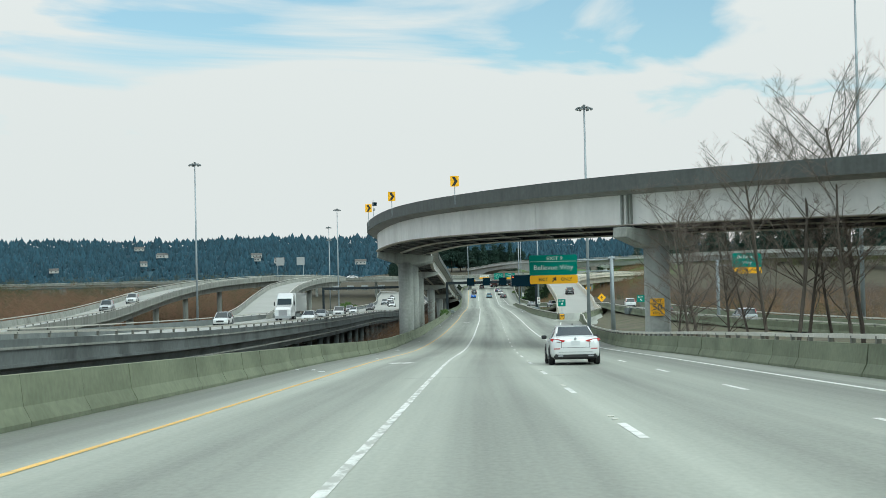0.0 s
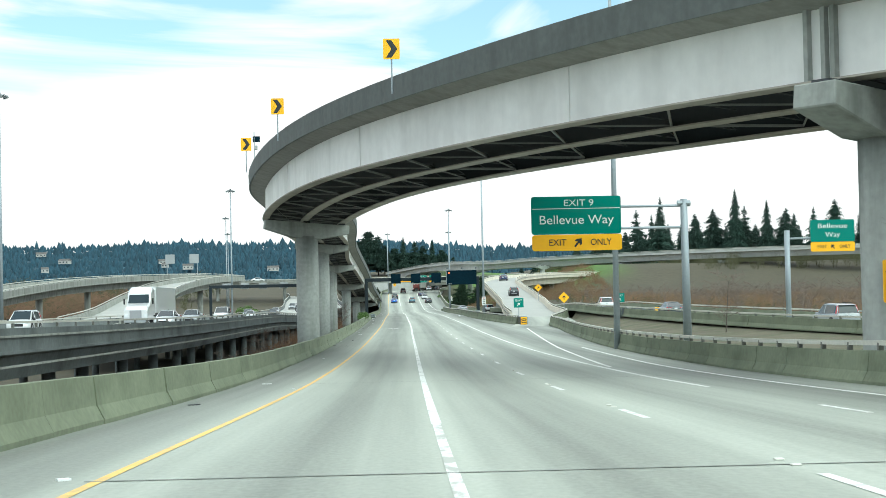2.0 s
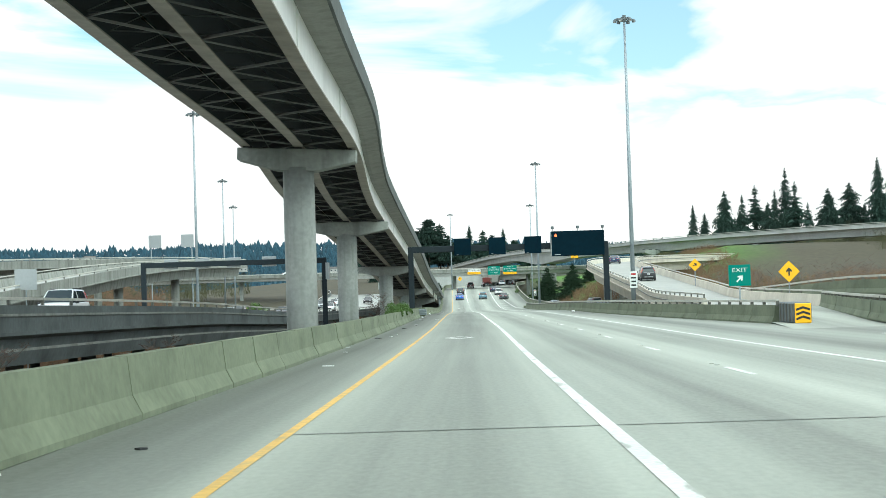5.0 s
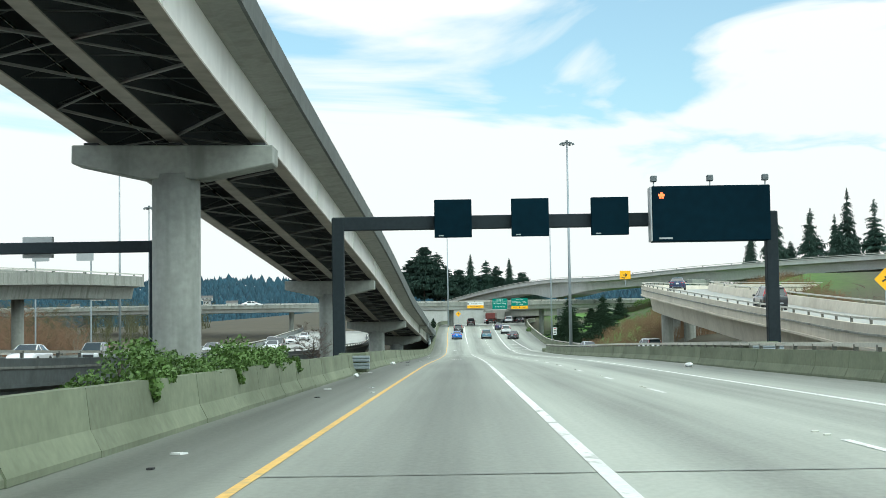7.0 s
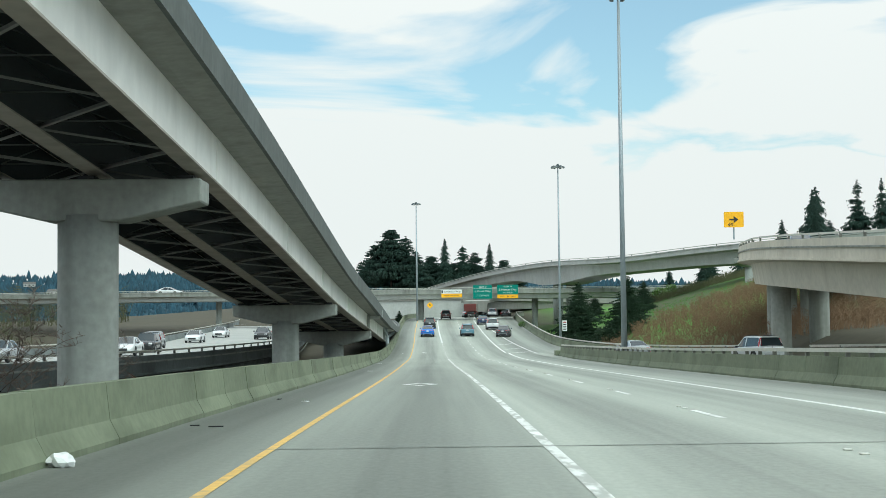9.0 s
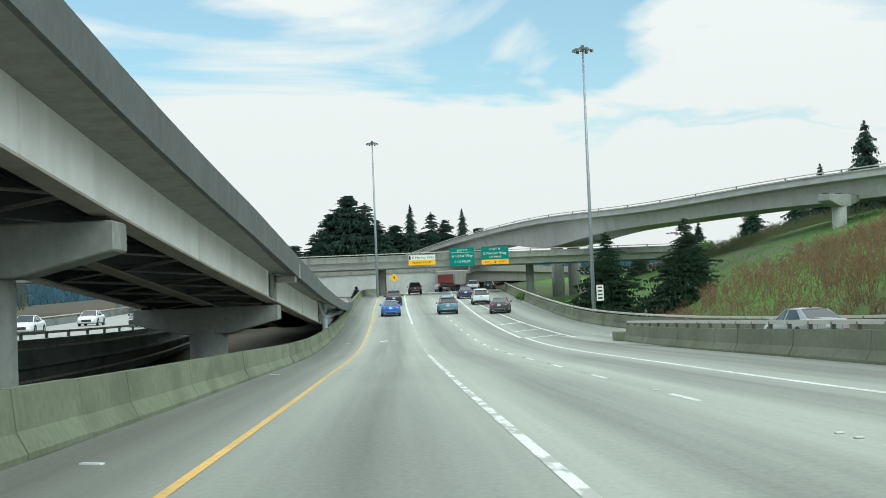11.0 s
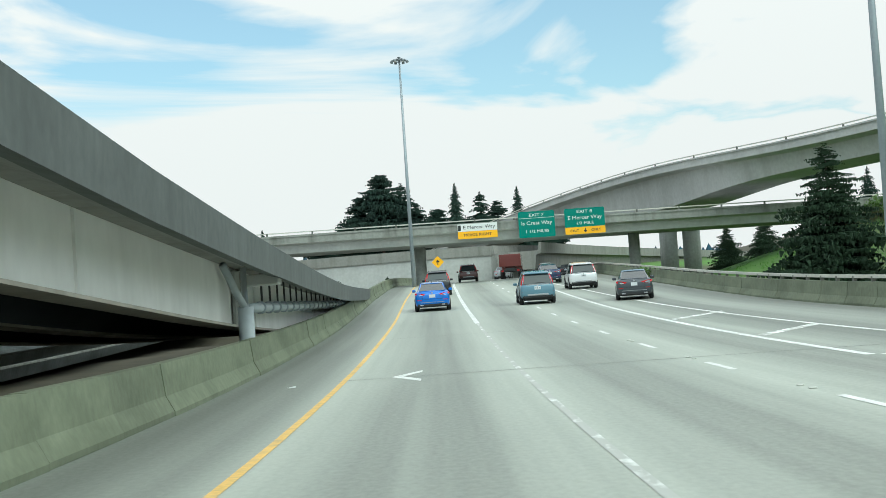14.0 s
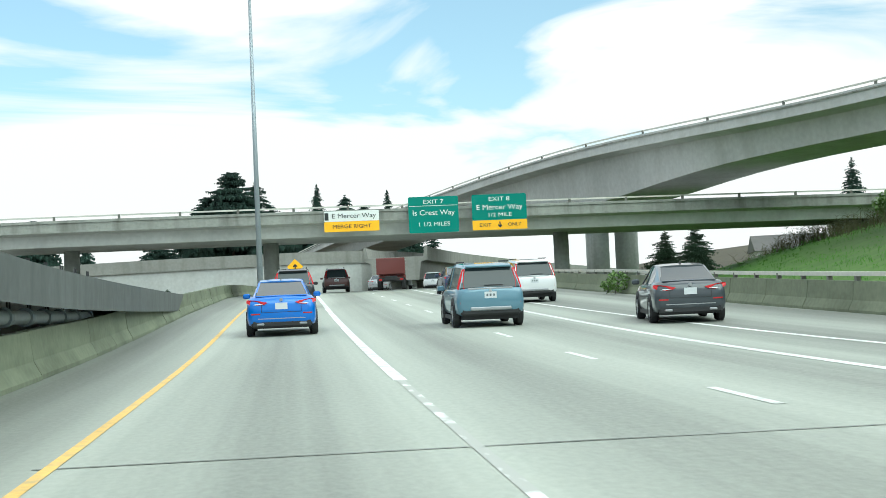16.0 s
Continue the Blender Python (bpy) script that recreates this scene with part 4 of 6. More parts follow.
# the wall and curving ramp behind the overpass
wall_line = [(-23, 644, -4.8), (-10, 642, -4.6), (10, 644, -4.4), (22, 668, -4.2)]
solid("retaining_wall", sweep(curve_points(wall_line, 6), [(-0.4, 0), (0.4, 0), (0.4, 5.2), (-0.4, 5.2)]), M["deck_pale"], "long weathered concrete retaining wall behind the overpass", "wall", "structure")
solid("wall_parapet", sweep(curve_points([(x, y, z + 5.2) for x, y, z in wall_line], 6), [(-0.6, 0), (0.6, 0), (0.6, 1.3), (-0.6, 1.3)]), M["deck"], "pale parapet on the retaining wall", "wall", "structure")
low_path = [(12.5, 622, 0.2), (15, 640, 0.8), (24, 672, 1.3), (42, 715, 1.5), (75, 780, 1.5), (120, 860, 1.4)]
rail_side = 1
low_ramp, low_rows = concrete_viaduct("slip_ramp", "curving concrete ramp behind the overpass", low_path, 3.0, 2.2, 0.6, rail=False, parapet=1.0, mat="deck")
columns_under(low_ramp, low_rows, (630, 660, 700, 750), 2.2, -8, 1.8)


# ---- signs, masts and gantries ----
def lettering(words, height, width=None):
    """Letters lying in x and z, facing -y, centred; squeezed to a width if one is given."""
    cu = bpy.data.curves.new("letters", "FONT")
    cu.body, cu.size, cu.align_x, cu.align_y = words, height * 1.38, "CENTER", "CENTER"
    cu.extrude = 0.004
    tmp = new("letters", cu)
    bpy.context.view_layer.update()
    me = bpy.data.meshes.new_from_object(tmp.evaluated_get(bpy.context.evaluated_depsgraph_get()))
    bpy.data.objects.remove(tmp)
    bpy.data.curves.remove(cu)
    span = max(v.co.x for v in me.vertices) - min(v.co.x for v in me.vertices)
    k = width / span if width else 1.0
    me.transform(Matrix(((k, 0, 0, 0), (0, 0, -1, 0), (0, 1, 0, 0), (0, 0, 0, 1))))
    return me


def rounded_panel(w, h, r=0.12, thick=0.04):
    """An upright panel in x and z, its face at y = 0."""
    bm = bmesh.new()
    pts = []
    for cx, cz, a0 in ((w / 2 - r, h / 2 - r, 0), (-w / 2 + r, h / 2 - r, 90), (-w / 2 + r, -h / 2 + r, 180), (w / 2 - r, -h / 2 + r, 270)):
        pts += [(cx + r * math.cos(radians(a0 + q)), cz + r * math.sin(radians(a0 + q))) for q in (0, 30, 60, 90)]
    f = [bm.verts.new((a, 0, b)) for a, b in pts]
    g = [bm.verts.new((a, thick, b)) for a, b in pts]
    bm.faces.new(f)
    bm.faces.new(g[::-1])
    for k in range(len(pts)):
        bm.faces.new((f[k], g[k], g[(k + 1) % len(pts)], f[(k + 1) % len(pts)]))
    return bm


def arrow_mesh(size, turn):
    """A flat arrow pointing up, turned by degrees clockwise, in x and z."""
    s = size
    pts = [(-0.09, -0.5), (0.09, -0.5), (0.09, 0.05), (0.34, -0.08), (0.34, 0.12), (0, 0.5), (-0.34, 0.12), (-0.34, -0.08), (-0.09, 0.05)]
    c, q = math.cos(radians(turn)), math.sin(radians(turn))
    verts = [(s * (x * c + z * q), -0.006, s * (-x * q + z * c)) for x, z in pts]
    return mesh_of(verts, [(0, 1, 2, 8), (2, 3, 4, 5), (8, 2, 5), (8, 5, 6, 7)])


def sign_face(owner, w, h, at, face, r=0.12):
    base = pose(*at)
    part("panel", rounded_panel(w, h, r), M[face], owner, m=base)
    back = part("panel_back", rounded_panel(w - 0.02, h - 0.02, r, 0.03), M["sign_back"], owner, m=pose(at[0], at[1] + 0.041, at[2]))
    return back


def legend(owner, words, height, at, mat="sign_white", width=None):
    whole = bmesh.new()
    me = lettering(words, height, width)
    whole.from_mesh(me)
    whole.verts.ensure_lookup_table()
    left = set(range(len(whole.verts)))
    while left:
        seed = [left.pop()]
        island = set(seed)
        while seed:
            for e in whole.verts[seed.pop()].link_edges:
                for v in e.verts:
                    if v.index not in island:
                        island.add(v.index)
                        seed.append(v.index)
        left -= island
        order = {k: i for i, k in enumerate(sorted(island))}
        fs = [[order[v.index] for v in f.verts] for f in whole.faces if f.verts[0].index in island]
        part("letter", mesh_of([whole.verts[k].co[:] for k in sorted(island)], fs), M[mat], owner, m=pose(at[0], at[1] - 0.012, at[2]))
    whole.free()


def arrow(owner, size, turn, at, mat="sign_black"):
    part("arrow", arrow_mesh(size, turn), M[mat], owner, m=pose(at[0], at[1] - 0.006, at[2]))


# exit sign over the lanes on its cantilever
exit_sign = thing("overhead_sign", "green exit sign with yellow strip on a grey cantilever post", "sign", pose(0, 129, 0))
sign_face(exit_sign, 4.13, 1.74, (9.38, 0, 1.52), "sign_green")
sign_face(exit_sign, 4.13, 0.74, (9.40, 0, 0.27), "sign_yellow")
part("divider", box_bm(4.05, 0.01, 0.03, (9.38, -0.006, 1.83)), M["sign_white"], exit_sign)
legend(exit_sign, "EXIT 9", 0.3, (9.5, 0, 2.08), width=1.35)
legend(exit_sign, "Bellevue Way", 0.42, (9.38, 0, 1.3), width=3.4)
legend(exit_sign, "EXIT", 0.3, (8.5, 0, 0.27), "sign_black", 0.78)
legend(exit_sign, "ONLY", 0.3, (10.5, 0, 0.27), "sign_black", 0.95)
arrow(exit_sign, 0.5, 40, (9.45, 0, 0.27))
part("post", tube_bm([(14.5, 0.5, -4.6), (14.45, 0.5, 2.2)], [0.2, 0.16], 14), M["galv"], exit_sign, smooth=True)
for z in (0.9, 1.9):
    part("arm", tube_bm([(14.45, 0.5, z), (7.6, 0.22, z)], 0.06, 8), M["galv"], exit_sign)
part("post_head", tube_bm([(14.15, 0.5, 2.0), (14.75, 0.5, 2.0)], 0.14, 8), M["galv"], exit_sign)

way = thing("overhead_sign", "green and yellow exit sign on a post by the slip road", "sign", pose(0, 170, 0))
sign_face(way, 3.3, 1.62, (33.6, 0, 1.92), "sign_green")
sign_face(way, 3.3, 0.7, (33.6, 0, 0.74), "sign_yellow")
legend(way, "Bellevue", 0.36, (33.6, 0, 2.26), width=2.2)
legend(way, "Way", 0.36, (33.6, 0, 1.62), width=1.1)
legend(way, "EXIT", 0.26, (32.8, 0, 0.74), "sign_black", 0.7)
legend(way, "ONLY", 0.26, (34.5, 0, 0.74), "sign_black", 0.8)
arrow(way, 0.4, -40, (33.6, 0, 0.74))
part("post", tube_bm([(30.3, 0.4, -5.6), (30.3, 0.4, 2.0)], 0.2, 12), M["galv"], way, smooth=True)
part("arm", tube_bm([(30.3, 0.4, 1.4), (35, 0.2, 1.4)], 0.07, 8), M["galv"], way)

speed = thing("speed_sign", "yellow exit speed panel strapped to the concrete pier", "sign", pose(14.95, 101.95, -1.72))
sign_face(speed, 0.98, 1.2, (0, 0, 0), "sign_yellow", r=0.06)
legend(speed, "EXIT", 0.2, (0, 0, 0.42), "sign_black", 0.6)
legend(speed, "50", 0.42, (0, 0, 0.0), "sign_black", 0.62)
legend(speed, "M.P.H.", 0.16, (0, 0, -0.42), "sign_black", 0.6)
part("frame", box_bm(0.86, 0.012, 0.02, (0, -0.004, 0.26)), M["sign_black"], speed)


def post_sign(name, label, x, y, foot, z, face, w, h, words=None, turn=None, diamond_shape=False, legend_mat="sign_black", turned=0):
    s = thing(name, label, "sign", pose(x, y, 0, 0, 0, turned))
    part("post", box_bm(0.08, 0.08, z - foot, (0, 0.08, (z + foot) / 2)), M["galv"], s)
    if diamond_shape:
        part("panel", rounded_panel(w, w, 0.06), M[face], s, m=pose(0, 0, z) @ pose(0, 0, 0, 0, 45, 0))
    else:
        sign_face(s, w, h, (0, 0, z), face, r=0.06)
    if words:
        legend(s, words, h * 0.2, (0, 0, z + (h * 0.24 if turn is not None else 0)), legend_mat, w * 0.66)
    if turn is not None:
        arrow(s, h * (0.55 if not words else 0.42), turn, (0, 0, z - (h * 0.16 if words else 0)), legend_mat)
    return s


post_sign("exit_sign", "small green exit sign on a post at the gore", 17.2, 250, -6.3, -3.9, "sign_green", 1.25, 1.2, "EXIT", 45, legend_mat="sign_white")
post_sign("exit_sign", "small green exit sign beside the slip road", 31.2, 257, -5.8, -3.6, "sign_green", 1.3, 1.2, "EXIT", -45, legend_mat="sign_white")
post_sign("warning_sign", "yellow diamond merge warning sign on a post", 26.3, 278, -6.2, -3.6, "sign_yellow", 1.15, 1.15, None, 0, True)
post_sign("warning_sign", "yellow diamond merge warning sign by the far wall", 3.0, 613, -3.4, -0.7, "sign_yellow", 1.0, 1.0, None, 0, True)
s40 = post_sign("arrow_sign", "yellow panel with a black arrow on the exit viaduct's parapet", 20.2, 400.5, -0.4, 0.75, "sign_yellow", 1.15, 0.9, None, 90, legend_mat="sign_black")
legend(s40, "40", 0.2, (-0.2, 0, 0.45), "sign_black", 0.3)
post_sign("curve_sign", "yellow diamond curve sign on the exit viaduct", 28.0, 332, -4.9, -2.2, "sign_yellow", 1.0, 1.0, None, 60, True)
back = post_sign("route_sign", "grey back of a rectangular road sign on a post", -33.6, 286, -10.4, -2.3, "sign_back", 1.8, 1.7)

for x, y, z in ((1.05, 125.6, 8.2), (-5.3, 144.5, 8.1), (-9.0, 165, 8.0)):
    s = thing("chevron_sign", "yellow and black chevron panel on a thin post on the parapet", "sign", pose(x, y, 0), "chevron signs on the ramp")
    part("panel", rounded_panel(0.72, 0.9, 0.04), M["sign_yellow"], s, m=pose(0, 0, z + 0.55))
    v = [(-0.24, 0.38), (0.0, 0.38), (0.26, 0), (0.0, -0.38), (-0.24, -0.38), (0.0, 0)]
    part("chevron", mesh_of([(a, -0.008, b) for a, b in v], [(0, 1, 2, 5), (5, 2, 3, 4)]), M["sign_black"], s, m=pose(0, 0, z + 0.55))
    part("post", tube_bm([(0, 0.06, z - 1.4), (0, 0.06, z + 0.9)], 0.035, 6), M["galv"], s)
flasher = thing("solar_flasher", "small solar panel and beacon on a thin bent post", "beacon", pose(-8.6, 167, 0))
part("post", tube_bm([(0, 0, 6.4), (0, 0, 9.6)], 0.03, 6), M["galv"], flasher)
part("solar_panel", box_bm(0.5, 0.04, 0.4, (0.15, 0, 9.1)), M["panel"], flasher)
part("beacon", box_bm(0.25, 0.2, 0.3, (0.1, 0, 8.5), 0.03), M["sign_back"], flasher)

# signs on the overpass
for x, w, lines, kind in ((6.85, 3.7, (("E Mercer Way", 0.33, 0.37, 0.8), ("MERGE RIGHT", 0.26, -0.34, 0.7)), "white"), (12.4, 3.4, (("EXIT 7", 0.28, 0.86, 0.4), ("Is Crest Way", 0.36, 0.12, 0.84), ("1 1/2 MILES", 0.28, -0.66, 0.62)), "green"), (16.9, 3.75, (("EXIT 8", 0.28, 0.9, 0.38), ("E Mercer Way", 0.36, 0.34, 0.84), ("1/2 MILE", 0.26, -0.18, 0.42)), "exit")):
    o = thing("overhead_sign", {"white": "white and yellow merge sign hung on the overpass", "green": "large green distance sign hung on the overpass", "exit": "green exit sign with a yellow exit-only strip on the overpass"}[kind], "sign", pose(0, 581.6, 0))
    zc = 1.1 if kind != "white" else 0.85
    if kind == "white":
        sign_face(o, w, 0.7, (x, 0, zc + 0.36), "sign_white", r=0.06)
        sign_face(o, w, 0.68, (x, 0, zc - 0.34), "sign_yellow", r=0.06)
        part("symbol_box", box_bm(0.26, 0.012, 0.5, (x - 1.68, -0.006, zc + 0.36)), M["sign_black"], o)
    elif kind == "green":
        sign_face(o, w, 2.45, (x, 0, zc), "sign_green")
        part("divider", box_bm(w - 0.1, 0.01, 0.03, (x, -0.006, zc + 0.6)), M["sign_white"], o)
    else:
        sign_face(o, w, 1.75, (x, 0, zc + 0.36), "sign_green")
        sign_face(o, w, 0.66, (x, 0, zc - 0.86), "sign_yellow", r=0.06)
        legend(o, "EXIT", 0.24, (x - 1.0, 0, zc - 0.86), "sign_black", 0.8)
        legend(o, "ONLY", 0.24, (x + 1.0, 0, zc - 0.86), "sign_black", 0.9)
        arrow(o, 0.42, 180, (x, 0, zc - 0.86))
    for words, hgt, dz, share in lines:
        legend(o, words, hgt, (x + (0.15 if kind == "white" and dz > 0 else 0), 0, zc + dz), "sign_black" if kind == "white" else "sign_white", share * w)
    for a in (-0.35, 0.35):
        part("bracket", box_bm(0.1, 1.3, 0.12, (x + a * w, 0.7, zc - 0.2)), M["galv"], o)


def mast(x, y, foot, top, thick=0.24, label="tall grey light mast with a ring of lamps"):
    m = thing("light_mast", label, "light mast", pose(x, y, 0), "light masts")
    part("pole", tube_bm([(0, 0, foot), (0, 0, top)], [thick * 0.8, thick * 0.34], 12), M["galv"], m, smooth=True)
    bm = bmesh.new()
    ring = [(0.55 * math.cos(k * math.pi / 6), 0.55 * math.sin(k * math.pi / 6), top - 0.2) for k in range(13)]
    tube_into(bm, ring, 0.035, 6)
    part("ring", bm, M["lamp"], m)
    part("hub", tube_bm([(0, 0, top - 0.3), (0, 0, top + 0.18)], 0.14, 8), M["lamp"], m)
    for k in range(6):
        a = k * math.pi / 3
        c, s = math.cos(a), math.sin(a)
        head = part("lamp_head", tube_bm([(c * 0.15, s * 0.15, top - 0.1), (c * 0.5, s * 0.5, top - 0.06), (c * 0.68, s * 0.68, top - 0.2), (c * 0.74, s * 0.74, top - 0.34)], [0.035, 0.06, 0.13, 0.155], 8), M["lamp"], m)
        part("lens", tube_bm([(c * 0.74, s * 0.74, top - 0.34), (c * 0.75, s * 0.75, top - 0.38)], [0.13, 0.1], 8), M["lamp_glass"], head)
    return m


for x, y, foot, top, thick in ((13.6, 145, -6, 17.0, 0.24), (-34.2, 197, -8, 16.6, 0.22), (14.55, 278, -8, 16.0, 0.24), (15.1, 411, -9, 16.4, 0.26), (18.4, 494, -9, 14.2, 0.22), (0.65, 579, -5, 17.0, 0.26), (-27.6, 332, -8, 16.6, 0.24), (-38, 420, -9, 15.9, 0.22), (41.4, 150, -6, 29, 0.3), (-41, 452, -10, 13.3, 0.22)):
    mast(x, y, foot, top, thick)
for x, y, z in ((14.55, 277.7, -3.85), (18.9, 493.7, -5.2)):
    p = thing("notice_plate", "small white notice plate strapped to a light mast", "sign", pose(x, y, z))
    sign_face(p, 0.55, 1.25, (0, 0, 0), "sign_white", r=0.03)
    for k in range(4):
        part("text_bar", box_bm(0.36, 0.01, 0.12, (0, -0.006, 0.42 - 0.28 * k)), M["sign_black"] if k else M["tail"], p)


def beam_stack(owner, x, y, z, length=1.6, turn=0):
    """Three corrugated guard beams on a block."""
    prof = [(0.0, 0.0), (0.07, 0.03), (0.07, 0.09), (0.02, 0.13), (0.07, 0.17), (0.07, 0.23), (0.0, 0.26), (-0.03, 0.26), (-0.03, 0.0)]
    for k in range(2):
        rows = [(Vector((-length / 2, 0, 0.12 + 0.3 * k)), Vector((1, 0, 0))), (Vector((length / 2, 0, 0.12 + 0.3 * k)), Vector((1, 0, 0)))]
        part("guard_beam", sweep(rows, prof), M["galv"], owner, "corrugated steel guard beam", m=pose(x, y, z, 0, 0, turn))
    part("block", box_bm(length * 0.8, 0.35, 0.8, (0, 0.25, 0.4), 0.03), M["barrier"], owner, m=pose(x, y, z, 0, 0, turn))


gy = 304.6
gantry = thing("sign_gantry", "dark steel gantry with three small displays and a large message board", "gantry", pose(0, gy, 0))
part("post", box_bm(0.5, 0.5, 7.0, (-2.9, 0, -3.6), 0.03), M["gantry"], gantry)
part("post", box_bm(0.5, 0.5, 7.0, (15.3, 0, -3.6), 0.03), M["gantry"], gantry)
part("beam", box_bm(18.62, 0.44, 0.56, (6.2, 0.0, -0.36), 0.03), M["gantry"], gantry)
for x in (-2.9, 15.3):
    part("base_plate", box_bm(0.95, 0.95, 0.12, (x, 0, -6.35), 0.02), M["galv"], gantry)
    foot = part("footing", box_bm(1.1, 1.1, 1.0, (x, 0, -6.85), 0.04), M["barrier"], gantry)
for k, x in enumerate((1.95, 5.17, 8.5)):
    d = part("lane_display", box_bm(1.56, 0.3, 1.58, (x, -0.42, -0.22), 0.02), M["panel"], gantry, "dark square lane display")
    part("maker_bar", box_bm(0.2, 0.01, 0.04, (x - 0.5, -0.576, -0.94)), M["sign_back"], d)
board = part("message_board", box_bm(4.9, 0.9, 2.3, (12.65, -0.55, -0.2), 0.03), M["panel"], gantry, "large blank message board")
part("board_edge", box_bm(0.06, 0.86, 2.26, (10.17, -0.55, -0.2)), M["sign_back"], board)
part("maker_bar", box_bm(0.55, 0.01, 0.07, (10.75, -1.005, -1.22)), M["sign_back"], board)
for k in range(5):
    a = 2 * math.pi * k / 5 + math.pi / 2
    part("light_dot", box_bm(0.09, 0.02, 0.09, (10.6 + 0.09 * math.cos(a), -1.01, 0.55 + 0.09 * math.sin(a))), M["led"], board)
part("light_dot", box_bm(0.09, 0.02, 0.09, (10.6, -1.01, 0.55)), M["led"], board)
for x in (10.35, 12.7, 15.0):
    cam_box = part("camera_box", box_bm(0.26, 0.3, 0.26, (x, -0.5, 1.3), 0.03), M["lamp"], gantry)
    part("stalk", box_bm(0.05, 0.05, 0.2, (x, -0.5, 1.07)), M["sign_back"], cam_box)
for x, side in ((-2.9, -1), (15.3, 1)):
    g = thing("guard_rail", "short corrugated steel guard beams round the gantry's foot", "guard rail")
    beam_stack(g, x + (0.6 if side < 0 else -0.55), gy - 1.1, road_z(gy) + (0.1 if side < 0 else 0.3), 1.5, 12 * side)

lg = thing("sign_gantry", "dark steel gantry over the oncoming lanes with sign backs", "gantry", pose(0, 308, 0))
for x in (-28.6, -11.3):
    part("post", box_bm(0.45, 0.45, 7.4, (x, 0, -4.4), 0.03), M["gantry"], lg)
part("beam", box_bm(17.7, 0.39, 0.5, (-19.95, 0, -0.96), 0.03), M["gantry"], lg)
for x in (-26.0, -23.0, -20.0, -16.6):
    part("display_back", box_bm(1.35, 0.25, 0.95, (x, 0.36, -0.9), 0.02), M["sign_back"], lg, "grey back of a lane display")
part("side_board", box_bm(0.3, 1.2, 1.6, (-11.0, 0.2, -2.0), 0.02), M["sign_back"], lg)
for x in (-55.8, -49.6):
    r = thing("route_sign", "pale square sign on a tall post by the loop ramp", "sign", pose(x, 450, 0))
    part("panel", rounded_panel(2.4, 2.4, 0.1), M["sign_back"], r, m=pose(0, 0, 6.9))
    part("post", box_bm(0.18, 0.18, 17, (-0.8 if x < -52 else 0.8, 0.2, -1.2)), M["galv"], r)

# crash cushion at the gore
cushion = thing("crash_cushion", "grey crash cushion with yellow and black chevrons at the gore", "crash cushion", pose(16.0, 229.8, road_z(229.8)))
part("body", box_bm(0.75, 3.0, 0.9, (0, 1.6, 0.5), 0.05), M["lamp"], cushion)
for k in range(5):
    part("rib", box_bm(0.85, 0.12, 0.8, (0, 0.3 + 0.6 * k, 0.5), 0.02), M["rail_post"], cushion)
part("nose", box_bm(0.7, 0.06, 0.85, (0, 0.06, 0.48), 0.02), M["sign_yellow"], cushion, "yellow nose plate")
for z in (0.3, 0.5, 0.7):
    part("chevron", mesh_of([(-0.3, 0.02, z - 0.12), (-0.3, 0.02, z - 0.02), (0, 0.02, z + 0.08), (0.3, 0.02, z - 0.02), (0.3, 0.02, z - 0.12), (0, 0.02, z - 0.02)], [(0, 5, 2, 1), (5, 4, 3, 2)]), M["sign_black"], cushion)
cushion2 = thing("crash_cushion", "row of dark crash barrels beside the slip road", "crash cushion", pose(24.6, 216, -5.15))
for k in range(5):
    part("barrel", tube_bm([(0.9 * k, 0.5 * (k % 2), 0), (0.9 * k, 0.5 * (k % 2), 0.9)], 0.4, 10), M["lamp"], cushion2)
part("nose", box_bm(0.7, 0.06, 0.8, (4.2, -0.4, 0.5)), M["sign_yellow"], cushion2)

# ---- litter ----
for x, y, s in ((-1.75, 331.2, 0.3), (-1.9, 300.0, 0.22), (12.4, 309, 0.36)):
    bm = bmesh.new()
    bmesh.ops.create_icosphere(bm, subdivisions=2, radius=s * 0.5)
    for v in bm.verts:
        v.co *= 1 + 0.5 * noise.noise(v.co * 5 / s + Vector((x, y, 0)))
        v.co.z = max(v.co.z * 0.7, -0.2 * s)
    solid("litter", bm, M["litter"], "crumpled white plastic rubbish on the shoulder", "litter", m=pose(x, y, road_z(y) + 0.2 * s))
debris = random.Random(5)
for k in range(34):
    y = debris.uniform(40, 500)
    o = debris.choice((-4.4, -4.1, -3.6, -2.9))
    solid("debris", box_bm(debris.uniform(0.05, 0.3), debris.uniform(0.04, 0.16), 0.02), M["litter" if k % 3 else "trim"], "small scrap of rubbish on the dirty shoulder", "litter", m=pose(road_x(y) + o + debris.uniform(-0.3, 0.3), y, road_z(y) + 0.012, 0, 0, debris.uniform(0, 180)))


# ---- vehicles ----
def loft(rings):
    bm = bmesh.new()
    rows = [[bm.verts.new(p) for p in ring] for ring in rings]
    n = len(rings[0])
    for a, b in zip(rows, rows[1:]):
        for k in range(n):
            bm.faces.new((a[k], a[(k + 1) % n], b[(k + 1) % n], b[k]))
    bm.faces.new(rows[0][::-1])
    bm.faces.new(rows[-1])
    return bm


def body_ring(y, z0, z1, w):
    d = z1 - z0
    half = [(0.82 * w, z0), (0.96 * w, z0 + 0.08 * d), (0.995 * w, z0 + 0.24 * d), (w, z0 + 0.5 * d), (0.985 * w, z0 + 0.72 * d), (0.95 * w, z0 + 0.88 * d), (0.88 * w, z0 + 0.97 * d), (0.6 * w, z1), (0.2 * w, z1 + 0.012)]
    return [(a, y, b) for a, b in half] + [(-a, y, b) for a, b in half[::-1]]


